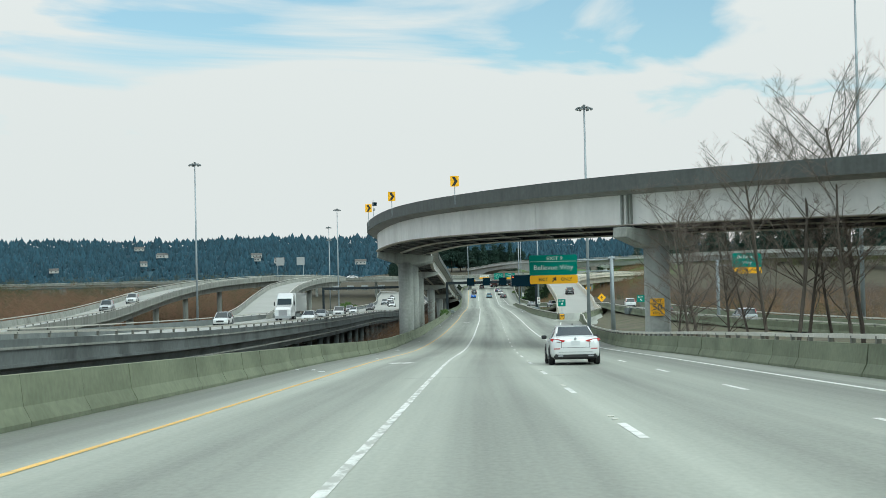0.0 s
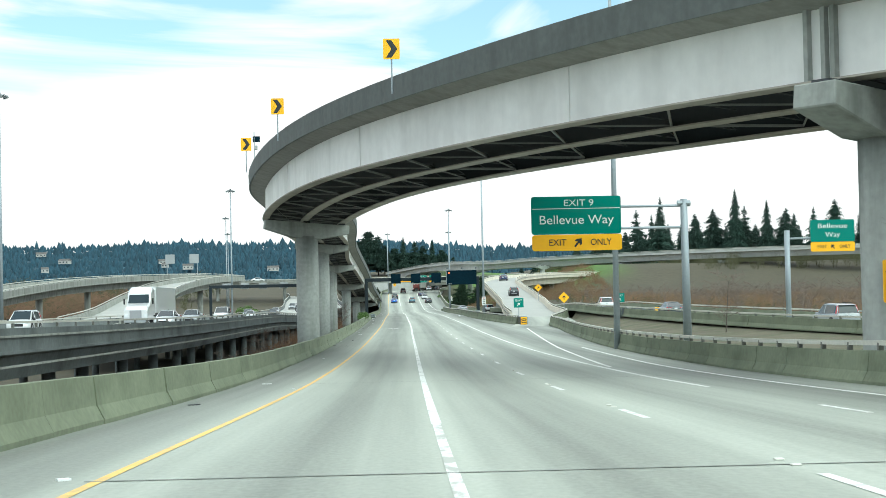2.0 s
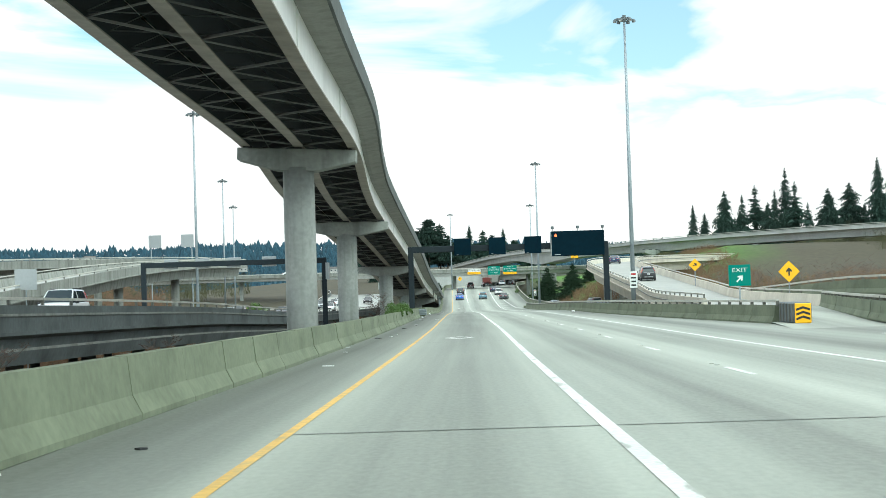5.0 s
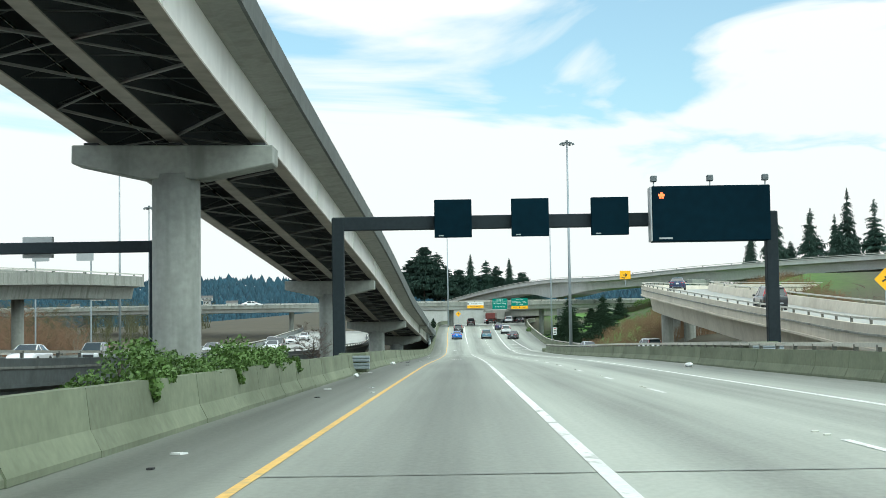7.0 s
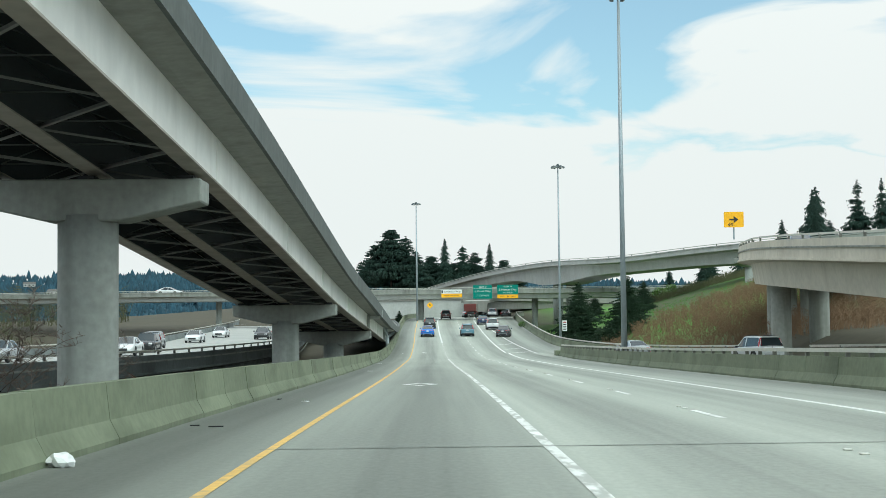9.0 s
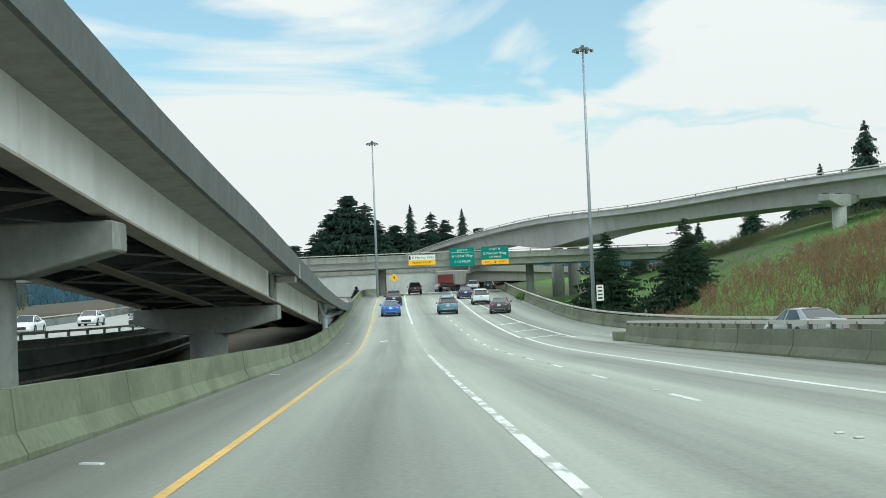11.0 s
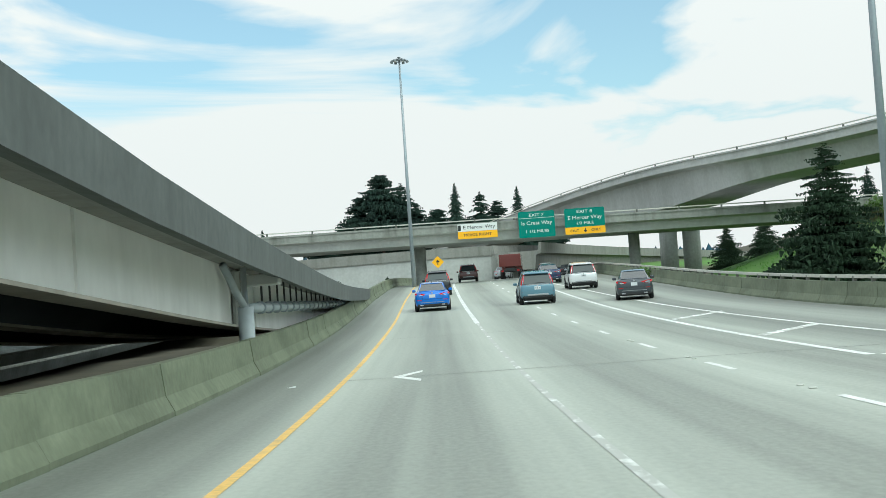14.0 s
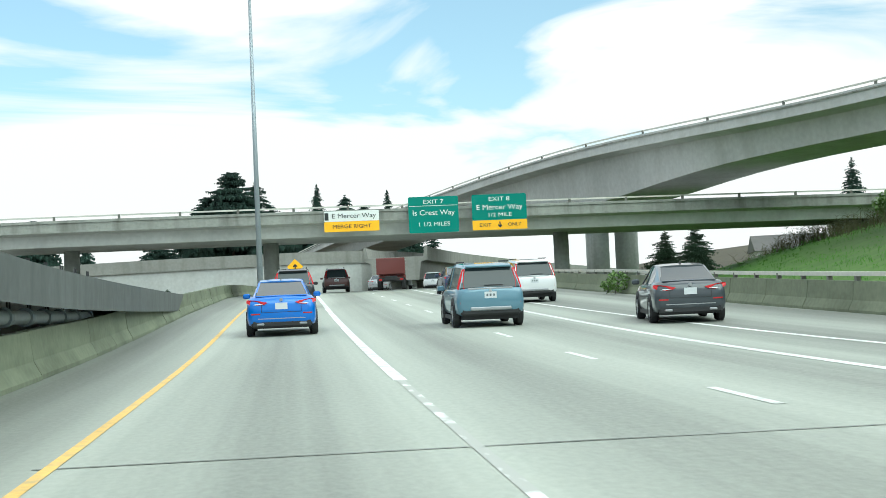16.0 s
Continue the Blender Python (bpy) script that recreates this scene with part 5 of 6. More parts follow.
SHAPES = {
    # rows of: length, sill, belt, half width; cabin rows: length, belt, roof, half widths below and above
    "sedan": dict(
        body=[(-2.42, 0.44, 0.80, 0.74), (-2.39, 0.33, 0.93, 0.85), (-2.28, 0.27, 1.03, 0.89), (-2.0, 0.24, 1.075, 0.915), (-1.5, 0.22, 1.05, 0.925), (-0.5, 0.2, 0.99, 0.925), (0.6, 0.2, 0.97, 0.925), (1.4, 0.21, 0.95, 0.92), (1.95, 0.22, 0.86, 0.9), (2.25, 0.25, 0.74, 0.84), (2.38, 0.32, 0.64, 0.74)],
        cabin=[(-1.98, 1.05, 1.07, 0.70, 0.68), (-1.02, 0.99, 1.415, 0.80, 0.58), (-0.35, 0.97, 1.46, 0.82, 0.59), (0.3, 0.96, 1.445, 0.82, 0.59), (1.38, 0.94, 0.96, 0.78, 0.70)], tail="wide", wheel=0.335, axles=(-1.45, 1.36)),
    "suv": dict(
        body=[(-2.24, 0.5, 0.95, 0.78), (-2.21, 0.4, 1.02, 0.86), (-2.12, 0.34, 1.08, 0.9), (-1.6, 0.3, 1.09, 0.915), (-0.5, 0.28, 1.06, 0.92), (0.6, 0.28, 1.04, 0.92), (1.3, 0.28, 1.03, 0.915), (1.85, 0.3, 0.97, 0.9), (2.15, 0.33, 0.86, 0.85), (2.27, 0.4, 0.72, 0.74)],
        cabin=[(-2.16, 1.05, 1.07, 0.80, 0.79), (-1.92, 1.05, 1.58, 0.83, 0.65), (-1.6, 1.05, 1.66, 0.84, 0.65), (0.0, 1.03, 1.69, 0.85, 0.66), (0.45, 1.02, 1.66, 0.85, 0.66), (1.32, 1.0, 1.03, 0.82, 0.74)], tail="tall", wheel=0.36, axles=(-1.33, 1.32)),
}


def lathe_wheel(r, width):
    bm = bmesh.new()
    prof = [(0.62 * r, -width / 2 + 0.02), (0.94 * r, -width / 2), (r, -width / 2 + 0.04), (r, width / 2 - 0.04), (0.94 * r, width / 2), (0.62 * r, width / 2 - 0.02)]
    seg = 20
    rows = [[bm.verts.new((x, q * math.cos(a), q * math.sin(a))) for q, x in prof] for a in (2 * math.pi * k / seg for k in range(seg))]
    for k in range(seg):
        a, b = rows[k], rows[(k + 1) % seg]
        for i in range(len(prof)):
            j = (i + 1) % len(prof)
            bm.faces.new((a[i], a[j], b[j], b[i]))
    return bm


def rim_bm(r, width, side):
    bm = bmesh.new()
    bmesh.ops.create_cone(bm, cap_ends=True, segments=20, radius1=0.63 * r, radius2=0.63 * r, depth=width * 0.5, matrix=pose(0, 0, 0, 0, 90, 0))
    for k in range(5):
        a = 2 * math.pi * k / 5
        bmesh.ops.create_cube(bm, size=1, matrix=pose(side * width * 0.36, 0, 0, math.degrees(a), 0, 0) @ Matrix.Translation((0, 0, 0.3 * r)) @ Matrix.Diagonal((0.05, 0.09, 0.58 * r, 1)))
    return bm


def car_proto(shape, color, rear=True, braking=False, name="car", label="", m=None):
    """A car pointing along +y: painted body, glazed cabin with pillars and roof, wheels, lamps and plate."""
    s = SHAPES[shape]
    car = thing(name, label, "car", m)
    body = part("body", loft([body_ring(*r) for r in s["body"]]), color, car, "painted body", smooth=True)
    cab = s["cabin"]
    glass = [[(wb, y, zb - 0.02), (wt + (wb - wt) * 0.12, y, zt - 0.1 * (zt - zb)), (wt - 0.04, y, zt), (-wt + 0.04, y, zt), (-wt - (wb - wt) * 0.12, y, zt - 0.1 * (zt - zb)), (-wb, y, zb - 0.02)] for y, zb, zt, wb, wt in cab]
    part("glazing", loft(glass), M["glass"], car, "dark tinted windows")

    def side_point(y, f, sgn, out=0.012):
        ys = [r[0] for r in cab]
        vals = [np.interp(y, ys, [r[k] for r in cab]) for k in range(1, 5)]
        zb, zt, wb, wt = vals
        return (sgn * (wb + (wt - wb) * f + out), y, zb + (zt - zb) * f + (out if f > 0.95 else 0))

    roof = []
    for y, zb, zt, wb, wt in cab[1:-1]:
        roof.append([(wt + 0.03, y, zt - 0.07), (wt - 0.02, y, zt + 0.012), (wt * 0.5, y, zt + 0.03), (-wt * 0.5, y, zt + 0.03), (-wt + 0.02, y, zt + 0.012), (-wt - 0.03, y, zt - 0.07)])
    part("roof", loft(roof), color, car, smooth=False)
    y0, y1 = cab[0][0], cab[1][0]
    yr0, yr1 = cab[-1][0], cab[-2][0]
    for sgn in (-1, 1):
        wide = 0.55 if shape == "sedan" else 0.3
        quads = [
            [side_point(y0, 0.0, sgn), side_point(y0 + wide, 0.0, sgn), side_point(y1 + wide * 0.55, 0.97, sgn), side_point(y1, 0.97, sgn)],
            [side_point(-0.05, 0.0, sgn), side_point(0.06, 0.0, sgn), side_point(0.02, 0.97, sgn), side_point(-0.07, 0.97, sgn)],
            [side_point(yr0, 0.0, sgn), side_point(yr0 - 0.14, 0.0, sgn), side_point(yr1 - 0.1, 0.97, sgn), side_point(yr1, 0.97, sgn)],
        ]
        for q in quads:
            inner = [(x - sgn * 0.05, y, z) for x, y, z in q]
            part("pillar", mesh_of(q + inner, [(0, 1, 2, 3), (7, 6, 5, 4), (0, 4, 5, 1), (1, 5, 6, 2), (2, 6, 7, 3), (3, 7, 4, 0)]), color, body)
        part("mirror", box_bm(0.2, 0.12, 0.14, (sgn * 1.0, 0.95, 1.02), 0.03), color if color.name not in ("white_car_paint",) else M["trim"], car)
        part("door_handle", box_bm(0.02, 0.16, 0.03, (sgn * 0.925, -0.35, 0.84)), M["rim"], body)
        part("sill", box_bm(0.06, 2.0, 0.1, (sgn * 0.88, -0.05, 0.24)), M["trim"], body)
        r = s["wheel"]
        for y in s["axles"]:
            part("wheel_arch", tube_bm([(sgn * 0.80, y, r + 0.03), (sgn * 0.932, y, r + 0.03)], r + 0.055, 20), M["trim"], body)
            wheel = part("wheel", lathe_wheel(r, 0.22), M["tyre"], car, "black tyre", m=pose(sgn * 0.845, y, r))
            part("rim", rim_bm(r, 0.22, sgn), M["rim"], wheel, "silver alloy rim")
    L0 = s["body"][0][0]
    lamp = M["tail_on" if braking else "tail"]
    def lamp_wedge(outline, rear_at, deep):
        """A lamp lens with its outline in (x, z), laid on the rear and let into the body."""
        n = len(outline)
        front = [(x, rear_at(x, z), z) for x, z in outline]
        back = [(x, y + deep, z) for x, y, z in front]
        return mesh_of(front + back, [tuple(range(n)), tuple(range(2 * n - 1, n - 1, -1))] + [(k, n + k, n + (k + 1) % n, (k + 1) % n) for k in range(n)])

    if s["tail"] == "wide":
        def rear_at(x, z):
            return L0 - 0.012 + 0.13 * max(0.0, (abs(x) - 0.6) / 0.31) ** 2 + 0.35 * max(0.0, z - 0.9)

        for sgn in (-1, 1):
            lens = part("tail_lamp", lamp_wedge([(sgn * a, b) for a, b in ((0.36, 0.90), (0.62, 0.955), (0.80, 0.975), (0.905, 0.975), (0.915, 0.90), (0.80, 0.845), (0.62, 0.83), (0.44, 0.85))], rear_at, 0.16), lamp, car, "swept red tail lamp")
            part("lamp_strip", lamp_wedge([(sgn * a, b) for a, b in ((0.46, 0.862), (0.80, 0.87), (0.80, 0.852), (0.62, 0.842))], lambda x, z: rear_at(x, z) - 0.008, 0.02), M["head"], lens, "pale reversing lamp")
            part("reflector", box_bm(0.24, 0.08, 0.035, (sgn * 0.68, L0 + 0.035, 0.60)), M["tail"], car, "low red reflector")
            part("boot_gap", box_bm(0.012, 0.03, 0.2, (sgn * 0.52, L0 + 0.012, 0.74)), M["trim"], body)
            part("exhaust_trim", box_bm(0.2, 0.05, 0.06, (sgn * 0.56, L0 + 0.02, 0.33), 0.02), M["rim"], car)
        part("boot_gap", box_bm(1.03, 0.03, 0.012, (0, L0 + 0.012, 0.64)), M["trim"], body)
        part("boot_lip", box_bm(1.36, 0.14, 0.028, (0, L0 + 0.24, 1.06), 0.012), color, car)
        part("number_plate", box_bm(0.32, 0.02, 0.17, (0, L0 + 0.002, 0.80)), M["plate"], car, "pale number plate")
        part("chrome_strip", box_bm(1.24, 0.03, 0.022, (0, L0 + 0.012, 0.475)), M["rim"], car)
        part("aerial_fin", lamp_wedge([(-0.02, 1.46), (0.02, 1.46), (0.008, 1.54), (-0.008, 1.54)], lambda x, z: -0.82 + (z - 1.46) * 0.6, 0.14), M["trim"], car)
    else:
        def rear_at(x, z):
            return L0 + 0.055 + max(0.0, z - 1.05) * 0.47 + 0.25 * max(0.0, (abs(x) - 0.66) / 0.25) ** 2

        for sgn in (-1, 1):
            part("tail_lamp", lamp_wedge([(sgn * a, b) for a, b in ((0.66, 0.93), (0.80, 0.93), (0.865, 1.05), (0.80, 1.3), (0.70, 1.56), (0.63, 1.56), (0.70, 1.2), (0.69, 1.06))], rear_at, 0.1), lamp, car, "tall red tail lamp climbing the rear pillar")
            part("reflector", box_bm(0.22, 0.03, 0.06, (sgn * 0.7, L0 + 0.025, 0.66)), M["tail"], car, "low red reflector")
            part("roof_rail", box_bm(0.03, 1.7, 0.04, (sgn * 0.6, -0.6, 1.74)), M["trim"], car)
        part("spoiler", box_bm(1.22, 0.3, 0.05, (0, L0 + 0.34, 1.615), 0.018), color, car)
        part("number_plate", box_bm(0.32, 0.02, 0.17, (0, L0 + 0.005, 0.86)), M["plate"], car, "pale number plate")
        part("tailgate_trim", box_bm(1.2, 0.03, 0.05, (0, L0 + 0.035, 1.03), 0.01), M["rim"], car, "chrome tailgate bar")
        part("skid_plate", box_bm(1.1, 0.06, 0.09, (0, L0 - 0.0, 0.5), 0.02), M["rim"], car, "silver skid plate")
        part("wiper", box_bm(0.5, 0.02, 0.02, (0.1, L0 + 0.09, 1.12)), M["trim"], car)
    for k in (-0.09, 0.0, 0.09):
        part("plate_bar", box_bm(0.045, 0.01, 0.06, (k, L0 - 0.002 if s["tail"] == "wide" else L0 - 0.012, 0.80 if s["tail"] == "wide" else 0.86)), M["lamp"], car)
    part("bumper_trim", box_bm(1.6, 0.24, 0.22 if shape == "sedan" else 0.28, (0, L0 + 0.135, 0.345 if shape == "sedan" else 0.46), 0.05), M["trim"], car, "black lower bumper")
    part("badge", tube_bm([(0, L0 + 0.03, 0.965), (0, L0 - 0.006, 0.965)], 0.045, 10), M["rim"], car)
    L1 = s["body"][-1][0]
    for sgn in (-1, 1):
        part("head_lamp", box_bm(0.34, 0.2, 0.13, (sgn * 0.62, L1 - 0.1, 0.62 if shape == "sedan" else 0.78), 0.03), M["head"], car, "clear head lamp")
    part("grille", box_bm(0.9, 0.1, 0.22, (0, L1 - 0.02, 0.48 if shape == "sedan" else 0.62), 0.02), M["trim"], car)
    part("underbody", box_bm(1.5, 3.9, 0.12, (0, 0, 0.26)), M["trim"], car)
    return car


PAINTS = {
    "white": paint("white_car_paint", (0.72, 0.73, 0.74)),
    "silver": paint("silver_car_paint", (0.36, 0.38, 0.40)),
    "blue": paint("blue_car_paint", (0.008, 0.15, 0.60)),
    "teal": paint("grey_blue_car_paint", (0.12, 0.23, 0.30)),
    "grey": paint("dark_grey_car_paint", (0.045, 0.055, 0.065)),
    "black": paint("black_car_paint", (0.012, 0.014, 0.018)),
    "maroon": paint("maroon_car_paint", (0.09, 0.03, 0.03)),
    "navy": paint("navy_car_paint", (0.012, 0.03, 0.09)),
}
WORDS = {"white": "white", "silver": "silver", "blue": "bright blue", "teal": "pale grey-blue", "grey": "dark grey", "black": "black", "maroon": "dark maroon", "navy": "navy blue"}
protos = {}


def drive(shape, color, x, y, z, heading, where, braking=False, pitch=0.0):
    key = (shape, color, braking)
    m = pose(x, y, z + 0.01, pitch, 0, heading)
    label = WORDS[color] + " " + {"sedan": "saloon car", "suv": "sport utility car"}[shape] + " " + where
    if key not in protos:
        protos[key] = car_proto(shape, PAINTS[color], braking=braking, name={"sedan": "saloon_car", "suv": "utility_car"}[shape], label=label, m=m)
        return protos[key]
    c = copy_thing(protos[key], m)
    c["label"] = label
    return c


def on_road(shape, color, x, y, where, braking=False, heading=0.0):
    pitch = math.degrees(math.atan2(road_z(y + 2) - road_z(y - 2), 4))
    return drive(shape, color, x, y, road_z(y), heading, where, braking, pitch)


on_road("sedan", "white", 6.15, 57.6, "in the exit-side lane")
on_road("sedan", "blue", 2.42, 523.4, "braking in the fast lane", True)
on_road("suv", "teal", 7.95, 523.0, "in the second lane", True)
on_road("sedan", "grey", 12.95, 520.5, "in the merging lane", True, -7)
on_road("suv", "black", 2.77, 548.4, "ahead in the fast lane", True)
on_road("suv", "white", 12.3, 542.3, "in the slow lane")
on_road("suv", "maroon", 5.85, 590, "far ahead before the overpass")
on_road("sedan", "navy", 11.6, 562, "far ahead in the slow lane")
on_road("sedan", "black", 19.0, 628, "far ahead past the overpass", heading=-9)
on_road("sedan", "silver", 10.5, 615, "far ahead past the overpass", heading=-7)
on_road("suv", "white", 16.0, 622, "far ahead past the overpass", heading=-7)
for shape, color, x, y in (("suv", "white", -27.6, 178), ("sedan", "white", -19.2, 196), ("sedan", "silver", -20.0, 219), ("suv", "white", -19.6, 244), ("sedan", "white", -24.6, 335), ("suv", "silver", -28.0, 366), ("sedan", "black", -24.6, 388), ("sedan", "silver", -26.0, 414), ("sedan", "white", -21.2, 432), ("suv", "black", -22.4, 447), ("suv", "silver", -25.4, 466), ("sedan", "white", -25.2, 492), ("sedan", "black", -18.6, 505), ("sedan", "white", -26, 520)):
    zz = min(onc_rows, key=lambda r: abs(r[0].y - y))[0].z + 0.02
    drive(shape, color, x, y, zz, 180, "on the oncoming carriageway")
for color, y in (("silver", 226), ("white", 258)):
    p, t = min(rows_a, key=lambda r: abs(r[0].y - y))
    drive("suv", color, p.x, p.y, p.z + 0.02, math.degrees(math.atan2(-t.x, t.y)), "coming down the loop ramp", False, -math.degrees(math.asin(-t.z)))
for color, y, shape in (("black", 352, "suv"), ("navy", 418, "sedan")):
    p, t = min(exit_rows, key=lambda r: abs(r[0].y - y))
    drive(shape, color, p.x, p.y, p.z + 0.02, math.degrees(math.atan2(-t.x, t.y)), "climbing the exit viaduct", False, math.degrees(math.asin(t.z)))
col_rows = curve_points(collector, 5)
for color, y, shape in (("white", 258, "suv"), ("grey", 211, "sedan"), ("silver", 165, "suv"), ("white", 412, "suv"), ("silver", 438, "sedan")):
    p, t = min(col_rows, key=lambda r: abs(r[0].y - y))
    drive(shape, color, p.x, p.y, p.z + 0.01, math.degrees(math.atan2(-t.x, t.y)), "on the slip road", False, math.degrees(math.asin(t.z)))
p, t = min(over_rows, key=lambda r: abs(r[0].x + 46))
drive("sedan", "white", p.x, p.y, p.z + 0.02, math.degrees(math.atan2(-t.x, t.y)), "crossing the overpass")


def lorry_wheels(owner, xs, ys, r=0.5):
    for x in xs:
        for y in ys:
            w = part("wheel", lathe_wheel(r, 0.32), M["tyre"], owner, "black tyre", m=pose(x, y, r))
            part("rim", rim_bm(r, 0.3, 1 if x > 0 else -1), M["rim"], w)


dump = thing("tipper_truck", "red tipper truck with a dark chassis far ahead", "truck", pose(11.0, 606, road_z(606), 1.0, 0, -5))
red = paint("dull_red_paint", (0.16, 0.035, 0.03))
part("tipper_body", box_bm(2.35, 4.6, 1.35, (0, -0.9, 1.95), 0.05), red, dump, "dull red tipper body")
for k in range(5):
    part("body_rib", box_bm(0.08, 0.06, 1.3, (-1.0 + 0.5 * k, -3.24, 1.95)), red, dump)
part("cab", box_bm(2.3, 1.9, 1.9, (0, 2.6, 1.75), 0.15), red, dump, "red cab")
part("chassis", box_bm(1.0, 7.2, 0.35, (0, -0.2, 0.95), 0.03), M["trim"], dump)
part("tail_bar", box_bm(2.1, 0.15, 0.3, (0, -3.2, 0.85), 0.02), M["trim"], dump)
for sgn in (-1, 1):
    part("tail_lamp", box_bm(0.25, 0.05, 0.14, (sgn * 0.85, -3.3, 0.85)), M["tail"], dump)
lorry_wheels(dump, (-0.98, 0.98), (-2.2, -0.9, 2.7), 0.5)

semi = thing("articulated_lorry", "white articulated lorry with a box trailer on the oncoming carriageway", "truck", pose(-24.9, 216, -4.93, 0.6, 0, 180))
part("trailer", box_bm(2.55, 14.0, 2.75, (0, -9.2, 2.55), 0.04), PAINTS["white"], semi, "white box trailer")
part("cab", loft([[(1.15, y, z0), (1.2, y, z0 + 0.3), (1.18, y, z1 - 0.2), (1.0, y, z1), (-1.0, y, z1), (-1.18, y, z1 - 0.2), (-1.2, y, z0 + 0.3), (-1.15, y, z0)] for y, z0, z1 in ((-1.9, 0.6, 3.8), (-0.4, 0.55, 3.85), (0.5, 0.55, 3.4), (1.15, 0.55, 2.2), (2.6, 0.5, 1.9), (3.1, 0.5, 1.55))]), PAINTS["white"], semi, "white cab with a long bonnet", smooth=False)
part("windscreen", mesh_of([(-1.0, 0.68, 3.1), (1.0, 0.68, 3.1), (1.05, 1.2, 2.25), (-1.05, 1.2, 2.25)], [(0, 1, 2, 3)]), M["glass"], semi, "dark windscreen")
part("grille", box_bm(1.2, 0.06, 0.9, (0, 3.1, 1.05), 0.03), M["rim"], semi)
part("bumper", box_bm(2.3, 0.3, 0.4, (0, 3.1, 0.45), 0.05), PAINTS["silver"], semi)
for sgn in (-1, 1):
    part("head_lamp", box_bm(0.35, 0.1, 0.3, (sgn * 0.95, 3.08, 0.95), 0.03), M["head"], semi)
    part("mirror", box_bm(0.15, 0.2, 0.6, (sgn * 1.45, 1.2, 2.4), 0.03), M["trim"], semi)
lorry_wheels(semi, (-1.0, 1.0), (2.2, -1.2, -2.5, -13.5, -14.8), 0.5)
part("chassis", box_bm(0.9, 16, 0.3, (0, -6.5, 0.95)), M["trim"], semi)
van = thing("box_truck", "white box truck far ahead past the overpass", "truck", pose(14.5, 640, road_z(640), 0, 0, -10))
part("box", box_bm(2.4, 5.5, 2.5, (0, -0.8, 2.1), 0.04), PAINTS["white"], van, "white load box")
part("cab", box_bm(2.1, 1.8, 1.7, (0, 2.8, 1.4), 0.15), PAINTS["white"], van)
lorry_wheels(van, (-0.9, 0.9), (-2.2, 2.6), 0.42)


# ---- trees and scrub ----
def conifer_mesh(height, width, seed, droop=0.35, gap=0.0, levels=26, taper=0.85, bare_foot=0.08, fan=0.2, sprays=7):
    """A crown of drooping boughs, each a ragged fan, thinning to the tip."""
    rng = random.Random(seed)
    verts, faces = [], []
    for k in range(levels):
        f = (k + rng.uniform(-0.3, 0.3)) / levels
        f = min(max(f, 0.0), 0.985)
        z = height * (bare_foot + (1 - bare_foot) * f)
        reach = width * (1 - f) ** taper * rng.uniform(0.7, 1.1) + 0.04 * height * (1 - f)
        if gap and rng.random() < gap:
            reach *= 0.4
        n = rng.randint(9, 13)
        a0 = rng.uniform(0, 6.28)
        for j in range(n):
            a = a0 + 6.283 * j / n + rng.uniform(-0.3, 0.3)
            r = reach * rng.uniform(0.55, 1.15)
            c, s = math.cos(a), math.sin(a)
            z = height * (bare_foot + (1 - bare_foot) * min(f + rng.uniform(-0.7, 0.7) / levels, 0.99))
            tip_z = z - (droop + rng.uniform(-0.2, 0.2)) * r + rng.uniform(-0.1, 0.15) * r
            segs = 4
            i0 = len(verts)
            for q in range(segs + 1):
                u = q / segs
                half = r * fan * math.sin(math.pi * min(u * 0.85 + 0.15, 1)) * rng.uniform(0.6, 1.3)
                d = r * u
                zz = z + (tip_z - z) * u + 0.12 * r * math.sin(math.pi * u)
                verts += [(c * d - s * half, s * d + c * half, zz - half * 0.5), (c * d, s * d, zz + half * 0.35), (c * d + s * half, s * d - c * half, zz - half * 0.5)]
            for q in range(segs):
                b = i0 + 3 * q
                faces += [(b, b + 1, b + 4, b + 3), (b + 1, b + 2, b + 5, b + 4)]
            # ragged sprays along the bough
            for q in range(sprays):
                u = rng.uniform(0.25, 1.05)
                d = r * u
                zz = z + (tip_z - z) * u + 0.1 * r * math.sin(math.pi * min(u, 1))
                e = rng.uniform(-0.35, 0.35) * r
                px, py = c * d - s * e, s * d + c * e
                w = (0.1 * r * rng.uniform(0.5, 1.3) + 0.06) * (1.0 if sprays < 10 else 0.6 if sprays < 40 else 0.38)
                b = len(verts)
                verts += [(px - s * w, py + c * w, zz), (px + c * w, py + s * w, zz + rng.uniform(-0.3, 0.5) * w), (px + s * w, py - c * w, zz), (px + rng.uniform(-w, w), py + rng.uniform(-w, w), zz - 2.2 * w)]
                faces += [(b, b + 1, b + 3), (b + 1, b + 2, b + 3), (b, b + 2, b + 1)]
    return mesh_of(verts, faces)


def conifer(height, width, seed, mat="conifer", gap=0.0, levels=26, droop=0.35, taper=0.85, bare_foot=0.08, fan=0.2, sprays=7):
    crown = conifer_mesh(height, width, seed, droop, gap, levels, taper, bare_foot, fan, sprays)
    crown.materials.append(M[mat])
    trunk = as_mesh(tube_bm([(0, 0, -1.5), (0, 0, height * 0.5), (0, 0, height * 0.94)], [0.018 * height, 0.011 * height, 0.012], 7))
    trunk.materials.append(M["bark"])
    return trunk, crown


